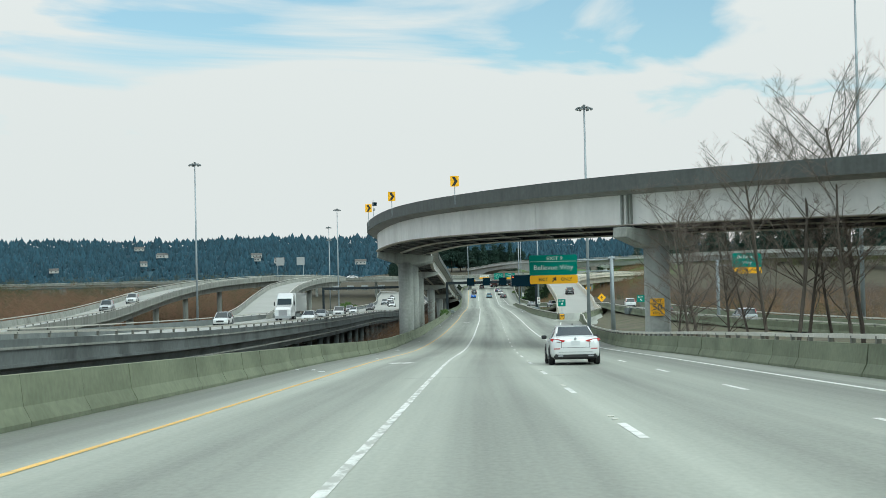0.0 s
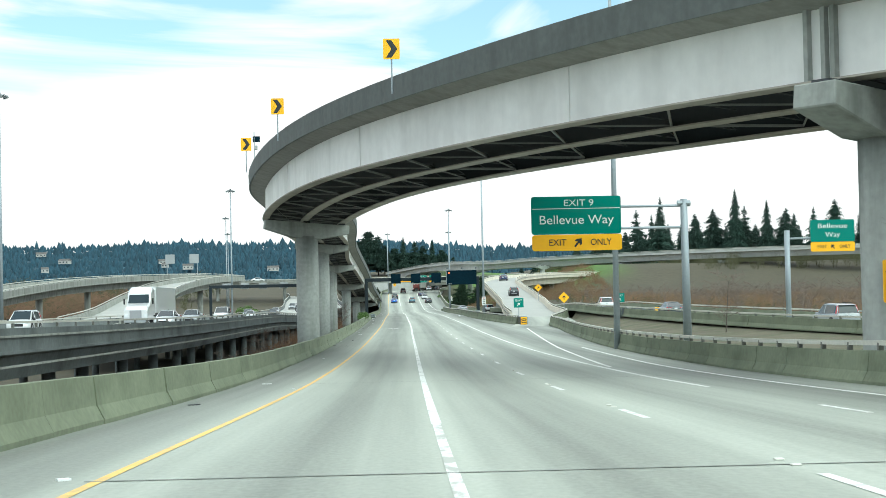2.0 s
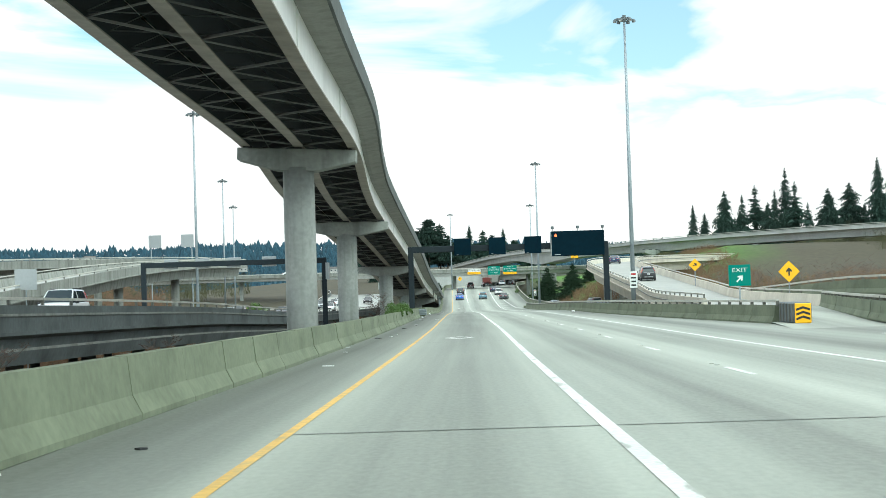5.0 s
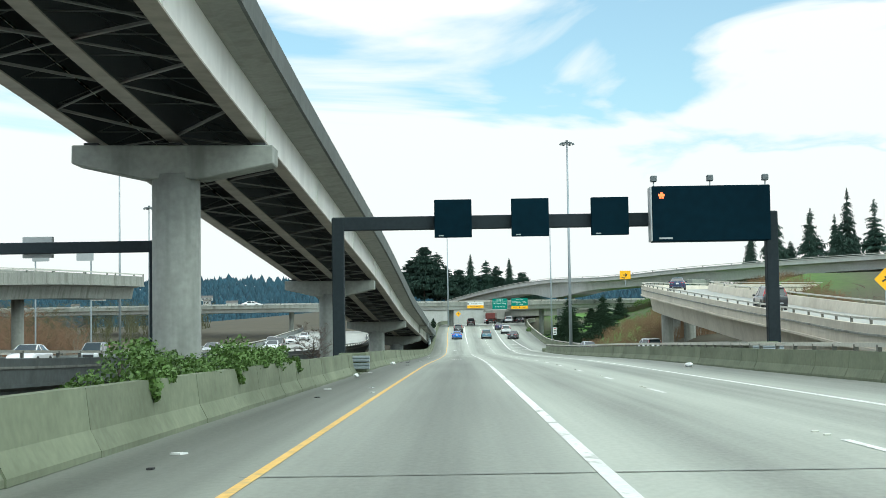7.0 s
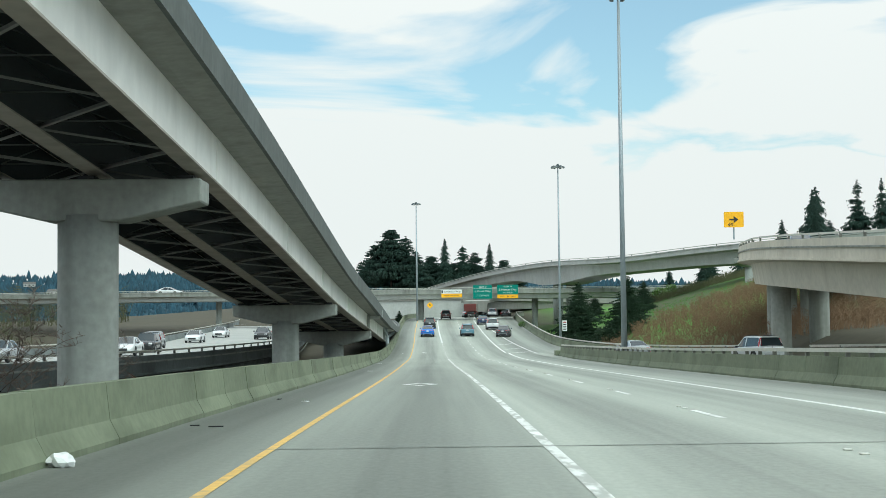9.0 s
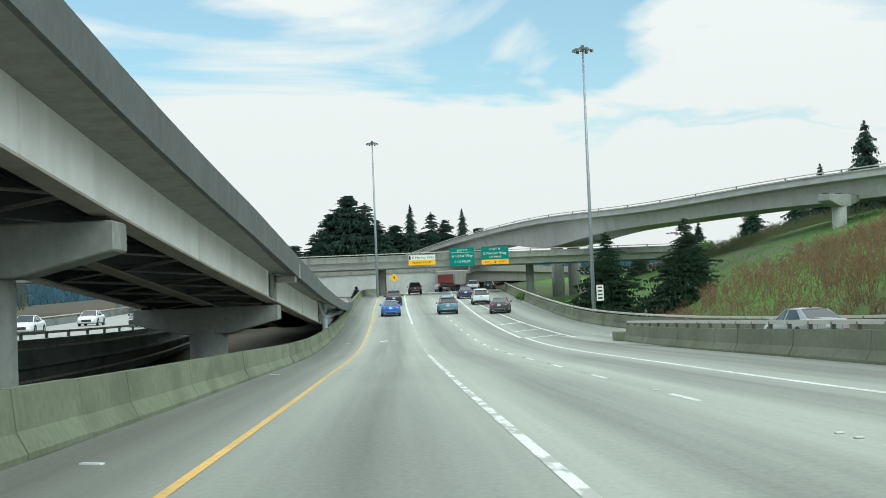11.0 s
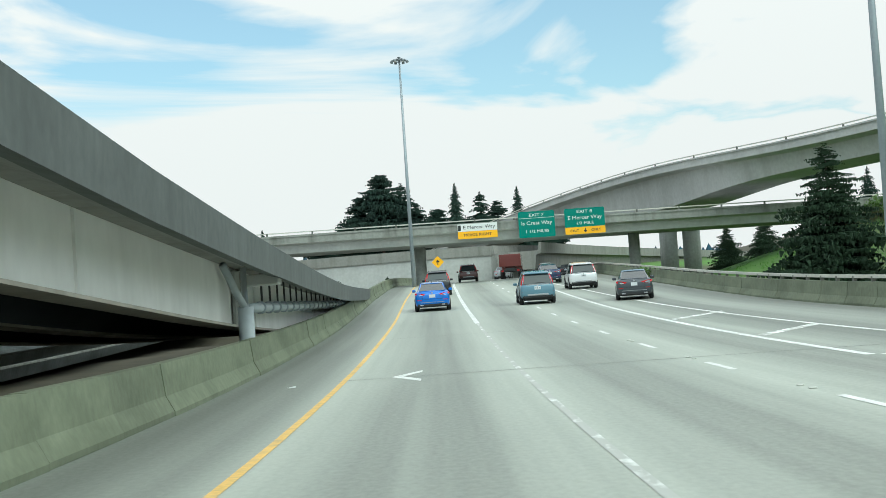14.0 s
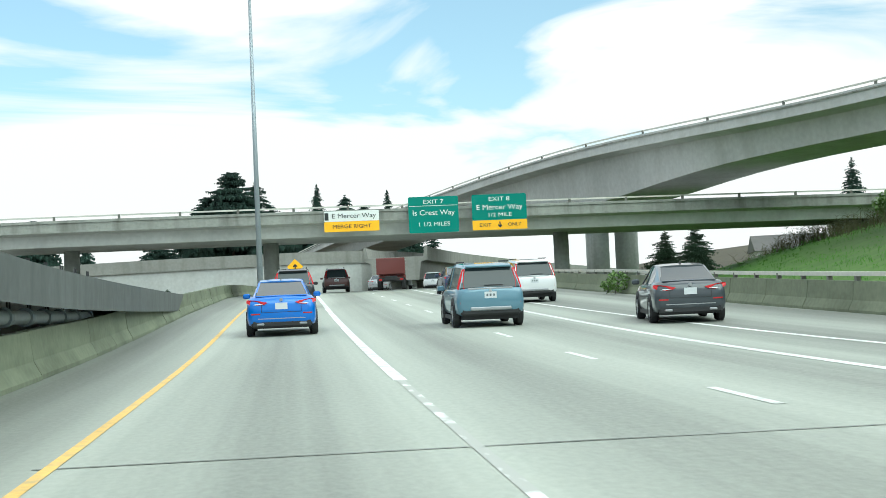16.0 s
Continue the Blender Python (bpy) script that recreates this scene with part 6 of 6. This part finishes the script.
KINDS = [conifer(20, 4.8, 1, levels=46, gap=0.12, fan=0.12, sprays=16), conifer(20, 4.4, 2, gap=0.25, levels=44, fan=0.12, sprays=16), conifer(20, 6.2, 3, levels=46, gap=0.15, fan=0.12, sprays=16, taper=0.7), conifer(20, 5.2, 4, gap=0.35, levels=40, droop=0.1, fan=0.12, sprays=16, taper=0.7)]
PINES = [conifer(20, 5.6, 11, gap=0.45, levels=34, droop=0.0, taper=0.5, bare_foot=0.28, fan=0.06, sprays=30), conifer(20, 5.2, 12, gap=0.5, levels=32, droop=0.05, taper=0.5, bare_foot=0.22, fan=0.06, sprays=30), conifer(20, 6.4, 13, gap=0.35, levels=36, droop=-0.05, taper=0.42, bare_foot=0.3, fan=0.06, sprays=30)]
YOUNG = [conifer(20, 6.6, 5, "fir_light", levels=52, droop=0.0, taper=0.7, fan=0.03, sprays=44, gap=0.15), conifer(20, 7.0, 6, "fir_light", levels=52, droop=0.1, taper=0.75, fan=0.03, sprays=44, gap=0.15)]


def plant(kind, x, y, foot, top, turn, label, wide=1.0, group=""):
    foot = min(foot, ground_z(x, y) - 0.2)
    h = (top - foot) / 20
    t = thing("conifer_tree", label, "tree", pose(x, y, foot, 0, 0, turn) @ Matrix.Diagonal((h * wide, h * wide, h, 1)), group)
    part("trunk", kind[0], M["bark"], t)
    part("crown", kind[1], M["conifer"], t, "dark green drooping boughs")
    return t


tree_rng = random.Random(21)
for x, y, foot, top, k, w in ((137, 640, 13, 34.5, 0, 0.8), (107.5, 640, 11, 32, 1, 0.8), (88, 640, 8, 25, 2, 0.8), (121.5, 642, 12, 25, 2, 1.0), (149.5, 640, 14, 30, 0, 0.8), (157, 640, 15, 26.5, 2, 1.1), (168, 640, 15, 27, 1, 1.0), (99, 646, 10, 27, 3, 0.9), (104, 640, 11, 25, 1, 0.9), (130, 648, 13, 27, 2, 1.1), (143, 650, 13, 28, 3, 1.0), (163, 650, 15, 25, 0, 1.1), (178, 645, 16, 30, 2, 1.0), (190, 650, 16, 27, 1, 1.0), (52, 580, 0, 6.2, 2, 1.3), (55.5, 592, 0, 8.0, 3, 1.3), (60, 584, 0, 9.0, 2, 1.3), (49, 600, 0, 6.0, 1, 1.4), (62.5, 545, -2, 15.8, 0, 0.8), (78, 560, 0, 19, 1, 0.9), (86, 566, 1, 17, 2, 0.9), (92, 560, 1, 22, 3, 0.9)):
    plant(KINDS[k], x, y, foot, top, tree_rng.uniform(0, 360), "tall dark conifer on the hill behind the flyover", w, "conifers on the hill")
for k in range(17):
    x = 86 + 6.4 * k + tree_rng.uniform(-2, 2)
    plant(KINDS[k % 4], x, 656 + tree_rng.uniform(-5, 8), 8, 16 + 0.035 * (x - 86) + tree_rng.uniform(0, 6), tree_rng.uniform(0, 360), "dense dark conifer at the back of the hill", 1.15, "conifers on the hill")
for x, y, foot, top, k, w in ((-8.5, 774, 3, 24, 2, 0.95), (-4.0, 778, 3, 22.5, 1, 1.0), (-13.4, 776, 3, 19.5, 0, 1.0), (-18, 780, 2, 15, 1, 1.0), (8.1, 774, 3, 21.4, 3, 0.9), (13.6, 776, 3, 19.2, 1, 0.9), (21.9, 774, 3, 19.8, 3, 0.9), (4, 780, 3, 16, 2, 1.0), (17.5, 780, 3, 17, 0, 1.0), (-1, 770, 3, 17, 0, 1.1), (-34, 700, 0, 10, 0, 1.0), (-27, 702, 0, 9, 3, 1.0), (27, 790, 3, 15, 2, 1.0), (11, 790, 3, 14, 2, 1.3), (-24, 790, 2, 12, 2, 1.3), (33, 800, 3, 12, 1, 1.3)):
    plant((PINES + KINDS)[k], x, y, foot, top + 1.2, tree_rng.uniform(0, 360), "tall dark conifer beyond the overpass", w * 1.05, "conifers beyond the overpass")
for x, y, foot, top, k in ((23.3, 520, -7.6, 0.9, 0), (28.4, 507, -7.6, 1.3, 1), (34.5, 535, -6, 1.4, 0), (46.5, 640, -1.5, 3.6, 1), (36, 612, -3.5, 1.2, 0)):
    plant(YOUNG[k], x, y, foot, top, tree_rng.uniform(0, 360), "dense young conifer on the grass bank", 1.15, "young conifers on the bank")
for x, y, foot, top in ((-14.5, 632, -4.5, -1.2), (-9.8, 633, -4.5, -1.5), (-3.5, 632, -4.4, -1.4)):
    plant(YOUNG[0], x, y, foot, top, 40 * x, "small dark conifer before the retaining wall", 1.2, "small conifers at the wall")


def bare_tree(seed, height, spread):
    """A leafless tree: a forked trunk, limbs and many fine twigs."""
    rng = random.Random(seed)
    wood, twigs = bmesh.new(), bmesh.new()

    def grow(p, d, length, r, level):
        pts, radii = [p], [r]
        n = 4 if level < 2 else 3
        for k in range(n):
            d = (d + Vector((rng.uniform(-1, 1), rng.uniform(-1, 1), rng.uniform(-0.2, 0.5))) * (0.09 if level == 0 else 0.24)).normalized()
            p = p + d * length / n
            pts.append(p)
            radii.append(r * (1 - 0.6 * (k + 1) / n))
        tube_into(wood if level < 2 else twigs, pts, radii, (7, 5, 3, 3)[level])
        if level < 3:
            kids = (24, 10, 8)[level]
            for k in range(kids):
                f = rng.uniform(0.3, 1.0) if level else rng.uniform(0.35, 1.0)
                q = pts[min(int(f * n), n - 1)].lerp(pts[min(int(f * n) + 1, n)], f * n % 1)
                a = rng.uniform(0, 6.28)
                out = Vector((math.cos(a), math.sin(a), rng.uniform(-0.15, 0.7)))
                grow(q, (out.normalized() * spread * 1.35 + d * (1 - spread * 0.6)).normalized(), length * rng.uniform(0.2, 0.4), max(r * (1 - 0.6 * f) * 0.42, 0.006), level + 1)

    grow(Vector((0, 0, -0.5)), Vector((rng.uniform(-0.08, 0.08), 0, 1)), height * 0.8, height * 0.0085, 0)
    a, b = as_mesh(wood), as_mesh(twigs)
    a.materials.append(M["bark"])
    b.materials.append(M["twig"])
    return a, b


BARE = [bare_tree(31, 13, 0.6), bare_tree(32, 12, 0.75), bare_tree(33, 14, 0.55), bare_tree(34, 5, 0.9)]


def bare(kind, x, y, foot, scale, turn, label="slender leafless tree with reddish twigs beside the barrier"):
    t = thing("bare_tree", label, "tree", pose(x, y, foot, 0, 0, turn) @ Matrix.Diagonal((scale, scale, scale, 1)), "leafless trees")
    part("trunk", BARE[kind][0], M["bark"], t, "grey-brown trunk and limbs")
    part("twig_spray", BARE[kind][1], M["twig"], t, "fine bare twigs")


for k, (x, y, kind, sc) in enumerate(((17.6, 88, 0, 0.98), (19.6, 92, 1, 1.0), (20.6, 84, 2, 1.05), (22.6, 88, 0, 1.15), (24.5, 93, 2, 1.1), (26.0, 86, 1, 1.25), (15.6, 80, 1, 0.95), (28.0, 92, 2, 1.2), (30.5, 88, 0, 1.2), (17.0, 97, 2, 0.75), (21.8, 95, 0, 0.9), (27.2, 96, 0, 1.0))):
    bare(kind, x - 1.5, y, -6.2, sc * (1.22 if k % 4 == 3 else 1.04), 67 * k)
bare(3, 25.5, 170, -6.0, 1.25, 10, "small leafless shrub tree by the slip road")
bare(3, 18.5, 105, -6.0, 0.9, 80, "small leafless shrub by the pier")
for k, (x, y, s) in enumerate(((-8.8, 352, 1.2), (-9.5, 366, 1.0), (-10.5, 190, 0.9), (-11, 205, 1.0), (-9.8, 150, 0.9), (-10.5, 128, 0.8), (-11.0, 226, 0.9), (-10.8, 165, 0.9))):
    bare(3, x, y, -10.6, s * 1.3, 50 * k, "leafless shrub growing between the carriageways")


def thicket(name, label, mat, spots, height, seed):
    """Dense scrub: thin leaning stems with short side twigs, in one mesh."""
    rng = random.Random(seed)
    verts, faces = [], []
    for x, y, z in spots:
        h = height * rng.uniform(0.45, 1.2)
        for k in range(6):
            a = rng.uniform(0, 6.28)
            lean = rng.uniform(0.05, 0.5) * h
            w = rng.uniform(0.012, 0.03) * (0.6 + h * 0.25)
            bx, by, bz = x + rng.uniform(-0.7, 0.7), y + rng.uniform(-0.7, 0.7), z - 0.2
            tx, ty, tz = bx + math.cos(a) * lean, by + math.sin(a) * lean, bz + h * rng.uniform(0.7, 1.0)
            i = len(verts)
            verts += [(bx - w, by, bz), (bx + w, by, bz), (tx, ty, tz)]
            faces.append((i, i + 1, i + 2))
            for q in range(5):
                f = rng.uniform(0.35, 0.95)
                px, py, pz = bx + (tx - bx) * f, by + (ty - by) * f, bz + (tz - bz) * f
                e = 0.28 * h * rng.uniform(0.4, 1.0)
                b = rng.uniform(0, 6.28)
                i = len(verts)
                verts += [(px, py, pz - w), (px, py, pz + w), (px + e * math.cos(b), py + e * math.sin(b), pz + e * rng.uniform(0.2, 1.0))]
                faces.append((i, i + 1, i + 2))
    return solid(name, mesh_of(verts, faces), M[mat], label, "scrub", "stuff")


srng = random.Random(77)


def scatter(n, x0, x1, y0, y1, clear=None):
    out = []
    for _ in range(n):
        x, y = srng.uniform(x0, x1), srng.uniform(y0, y1)
        if clear and not clear(x, y):
            continue
        out.append((x, y, ground_z(x, y)))
    return out


def off_collector(x, y):
    cx = float(np.interp(y, [p[1] for p in collector], [p[0] for p in collector]))
    return abs(x - cx) > 5.5


thicket("scrub", "reddish-brown leafless scrub beyond the slip road", "brush", scatter(3400, 30, 120, 100, 380, lambda x, y: off_collector(x, y) and x > float(np.interp(y, [p[1] for p in collector], [p[0] for p in collector]))), 2.3, 1)
thicket("scrub", "tall grey leafless saplings among the scrub beyond the slip road", "twig", scatter(800, 36, 115, 110, 380, off_collector), 3.8, 31)
thicket("scrub", "olive undergrowth among the scrub beyond the slip road", "olive", scatter(2600, 34, 115, 105, 400, off_collector), 1.9, 32)
thicket("scrub", "brown scrub on the bank under the viaduct", "brush", scatter(2400, 23, 58, 425, 500, lambda x, y: x > table([(430, 29), (460, 23.5), (520, 22)], y) and not (x > 28 and y > 505)), 1.9, 2)
thicket("grass_tufts", "rough green grass tufts on the bank", "tuft", scatter(5200, 20, 62, 485, 592), 0.32, 41)
thicket("scrub", "olive scrub on the bank below the flyover", "olive", scatter(1500, 40, 60, 556, 640), 1.5, 18)
thicket("scrub", "tall brown brushwood beyond the loop ramps", "reeds", scatter(2400, -250, -66, 270, 520), 9.0, 19)
thicket("scrub", "tall olive brushwood beyond the loop ramps", "olive", scatter(2200, -330, -66, 300, 700), 8.5, 20)
thicket("scrub", "brown marsh scrub beyond the loop ramps", "reeds", scatter(6000, -190, -64, 150, 520), 6.0, 3)
thicket("scrub", "dark olive scrub on the hill behind the flyover", "olive", scatter(4000, 88, 230, 470, 690), 4.5, 8)
thicket("scrub", "low olive scrub on the hill top", "olive", scatter(1500, 55, 90, 520, 690), 1.4, 28)
thicket("scrub", "brown scrub between the carriageways", "reeds", scatter(1300, -13.5, -9.0, 90, 385), 3.0, 4)
thicket("scrub", "brown scrub between the loop ramps", "reeds", scatter(1200, -54, -34, 250, 400), 3.5, 5)
thicket("scrub", "dry scrub near the shoulder trees", "brush", scatter(500, 15.5, 32, 72, 130), 1.6, 6)


def leafy(name, label, spots, size, seed, mat="bush", thick=420):
    rng = random.Random(seed)
    bush = thing(name, label, "bush")
    verts, faces = [], []
    for x, y, z, r in spots:
        for k in range(int(thick * r)):
            d = Vector((rng.gauss(0, 1), rng.gauss(0, 1), rng.gauss(0, 1))).normalized() * r * rng.uniform(0.5, 1.05)
            p = Vector((x, y, z)) + Vector((d.x * 0.8, d.y, d.z * 0.7))
            u = Vector((rng.gauss(0, 1), rng.gauss(0, 1), rng.gauss(0, 1))).normalized()
            v = u.orthogonal().normalized() * size * rng.uniform(0.5, 1.2)
            w = u.cross(v) * 0.7
            i = len(verts)
            verts += [p - v, p + w, p + v, p - w]
            faces.append((i, i + 1, i + 2, i + 3))
    part("leaves", mesh_of(verts, faces), M[mat], bush, "small glossy green leaves")
    bm = bmesh.new()
    for x, y, z, r in spots[:8]:
        tube_into(bm, [(x - 0.4, y, z - r * 1.4 - 0.5), (x, y, z)], 0.02, 4)
    part("stems", bm, M["bark"], bush)


ivy = []
for k in range(44):
    y = 262.5 + 0.5 * k + srng.uniform(-0.3, 0.3)
    ivy.append((road_x(y) - 5.3 + srng.uniform(-0.45, 0.2), y, road_z(y) + 0.78 + srng.uniform(-0.1, 0.3) + 0.22 * math.sin(y * 0.9), srng.uniform(0.27, 0.55)))
for k in range(30):
    y = 263.5 + 0.66 * k + srng.uniform(-0.4, 0.4)
    for q in range(srng.choice((0, 0, 0, 0, 1, 3))):
        ivy.append((road_x(y) - 4.9 + 0.03 * q, y + srng.uniform(-0.15, 0.15), road_z(y) + 0.85 - 0.12 * q, srng.uniform(0.1, 0.19)))
leafy("ivy_bush", "green ivy spilling over the concrete barrier", ivy, 0.042, 8, thick=1000)
leafy("shrub", "low green shrub hanging over the shoulder barrier", [(17.2, 547, road_z(547) + 0.6, 0.7), (17.0, 548, road_z(548) + 0.4, 0.5)], 0.08, 9)
leafy("shrub", "green shrub below the oncoming carriageway", [(-33, 420, -6.5, 1.8), (-35, 423, -6.8, 1.6), (-31, 418, -7, 1.2)], 0.16, 10)
leafy("shrub", "round green shrubs on the grass hill", [(44, 580, ground_z(44, 580) + 0.9, 1.7), (46.5, 583, ground_z(46.5, 583) + 0.9, 1.5)], 0.16, 12)

# ---- the wooded far shore ----
def hill_top(x):
    return 78 + 14 * noise.noise(Vector((x * 0.0016, 3.1, 0))) + 7 * noise.noise(Vector((x * 0.006, 1.7, 0))) - max(x + 150, 0) * 0.045


def hill_z(x, f):
    return -8 + (hill_top(x) - 6) * f ** 0.8


xs = [-2600 + 40 * k for k in range(95)]
verts, faces = [], []
for j in range(9):
    for x in xs:
        verts.append((x, 1750 + 60 * j, hill_z(x, j / 8) if j < 8 else hill_z(x, 1.0) - 4))
for j in range(8):
    for i in range(len(xs) - 1):
        n = len(xs)
        faces.append((j * n + i, j * n + i + 1, (j + 1) * n + i + 1, (j + 1) * n + i))
solid("backdrop", mesh_of(verts, faces), M["far_wood"], "dark wooded hillside across the lake, blued as by haze", "hill", "structure")
frng = random.Random(99)
verts, faces = [], []
for k in range(21000):
    f = frng.random() ** 0.8
    x = frng.uniform(-1500, 900)
    y = 1750 + 420 * f
    z = hill_z(x, f)
    h = frng.uniform(4.5, 9) * (1.45 if frng.random() < 0.12 else 1.0)
    r = h * frng.uniform(0.24, 0.5)
    i = len(verts)
    a0 = frng.uniform(0, 1)
    for lev, rr in ((0.1, 1.0), (0.45, 0.72)):
        for q in range(5):
            a = a0 + 6.283 * q / 5
            verts.append((x + r * rr * math.cos(a), y + r * rr * math.sin(a), z + h * lev))
    verts.append((x, y, z + h))
    for q in range(5):
        faces.append((i + q, i + (q + 1) % 5, i + 5 + (q + 1) % 5, i + 5 + q))
        faces.append((i + 5 + q, i + 5 + (q + 1) % 5, i + 10))
solid("far_wood", mesh_of(verts, faces), M["far_wood"], "dense dark haze-blue conifers covering the far hillside", "wood", "stuff")


def house(x, y, z, w, d, h, turn, label):
    o = thing("house", label, "house", pose(x, y, z, 0, 0, turn), "houses on the hillside")
    walls = part("wall", box_bm(w, d, h, (0, 0, h / 2)), M["house"], o, "pale walls")
    bm = bmesh.new()
    a = [bm.verts.new(p) for p in ((-w / 2 - 0.4, -d / 2 - 0.4, h), (w / 2 + 0.4, -d / 2 - 0.4, h), (w / 2 + 0.4, d / 2 + 0.4, h), (-w / 2 - 0.4, d / 2 + 0.4, h), (-w / 2 - 0.4, 0, h + d * 0.3), (w / 2 + 0.4, 0, h + d * 0.3))]
    for q in ((0, 1, 5, 4), (2, 3, 4, 5), (0, 4, 3), (1, 2, 5), (3, 2, 1, 0)):
        bm.faces.new([a[i] for i in q])
    part("roof", bm, M["roof"], o, "dark pitched roof")
    n = max(2, int(w / 4))
    for k in range(n):
        part("window", box_bm(1.6, 0.08, 1.4, (-w / 2 + (k + 0.5) * w / n, -d / 2 - 0.03, h * 0.55)), M["glass"], o)


for k in range(16):
    f = frng.uniform(0.1, 0.7)
    x = frng.uniform(-760, -60)
    house(x, 1750 + 420 * f - 18, hill_z(x, f) + 4, frng.uniform(7, 15), 8, frng.uniform(3, 5), frng.uniform(-20, 20), "pale house among the conifers on the far hill")
house(127, 634, ground_z(127, 634) - 0.3, 13, 9, 4, 10, "brown house among conifers behind the flyover")
house(74, 690, ground_z(74, 690) - 0.3, 10, 8, 3.5, -10, "small house on the hill beyond the overpass")
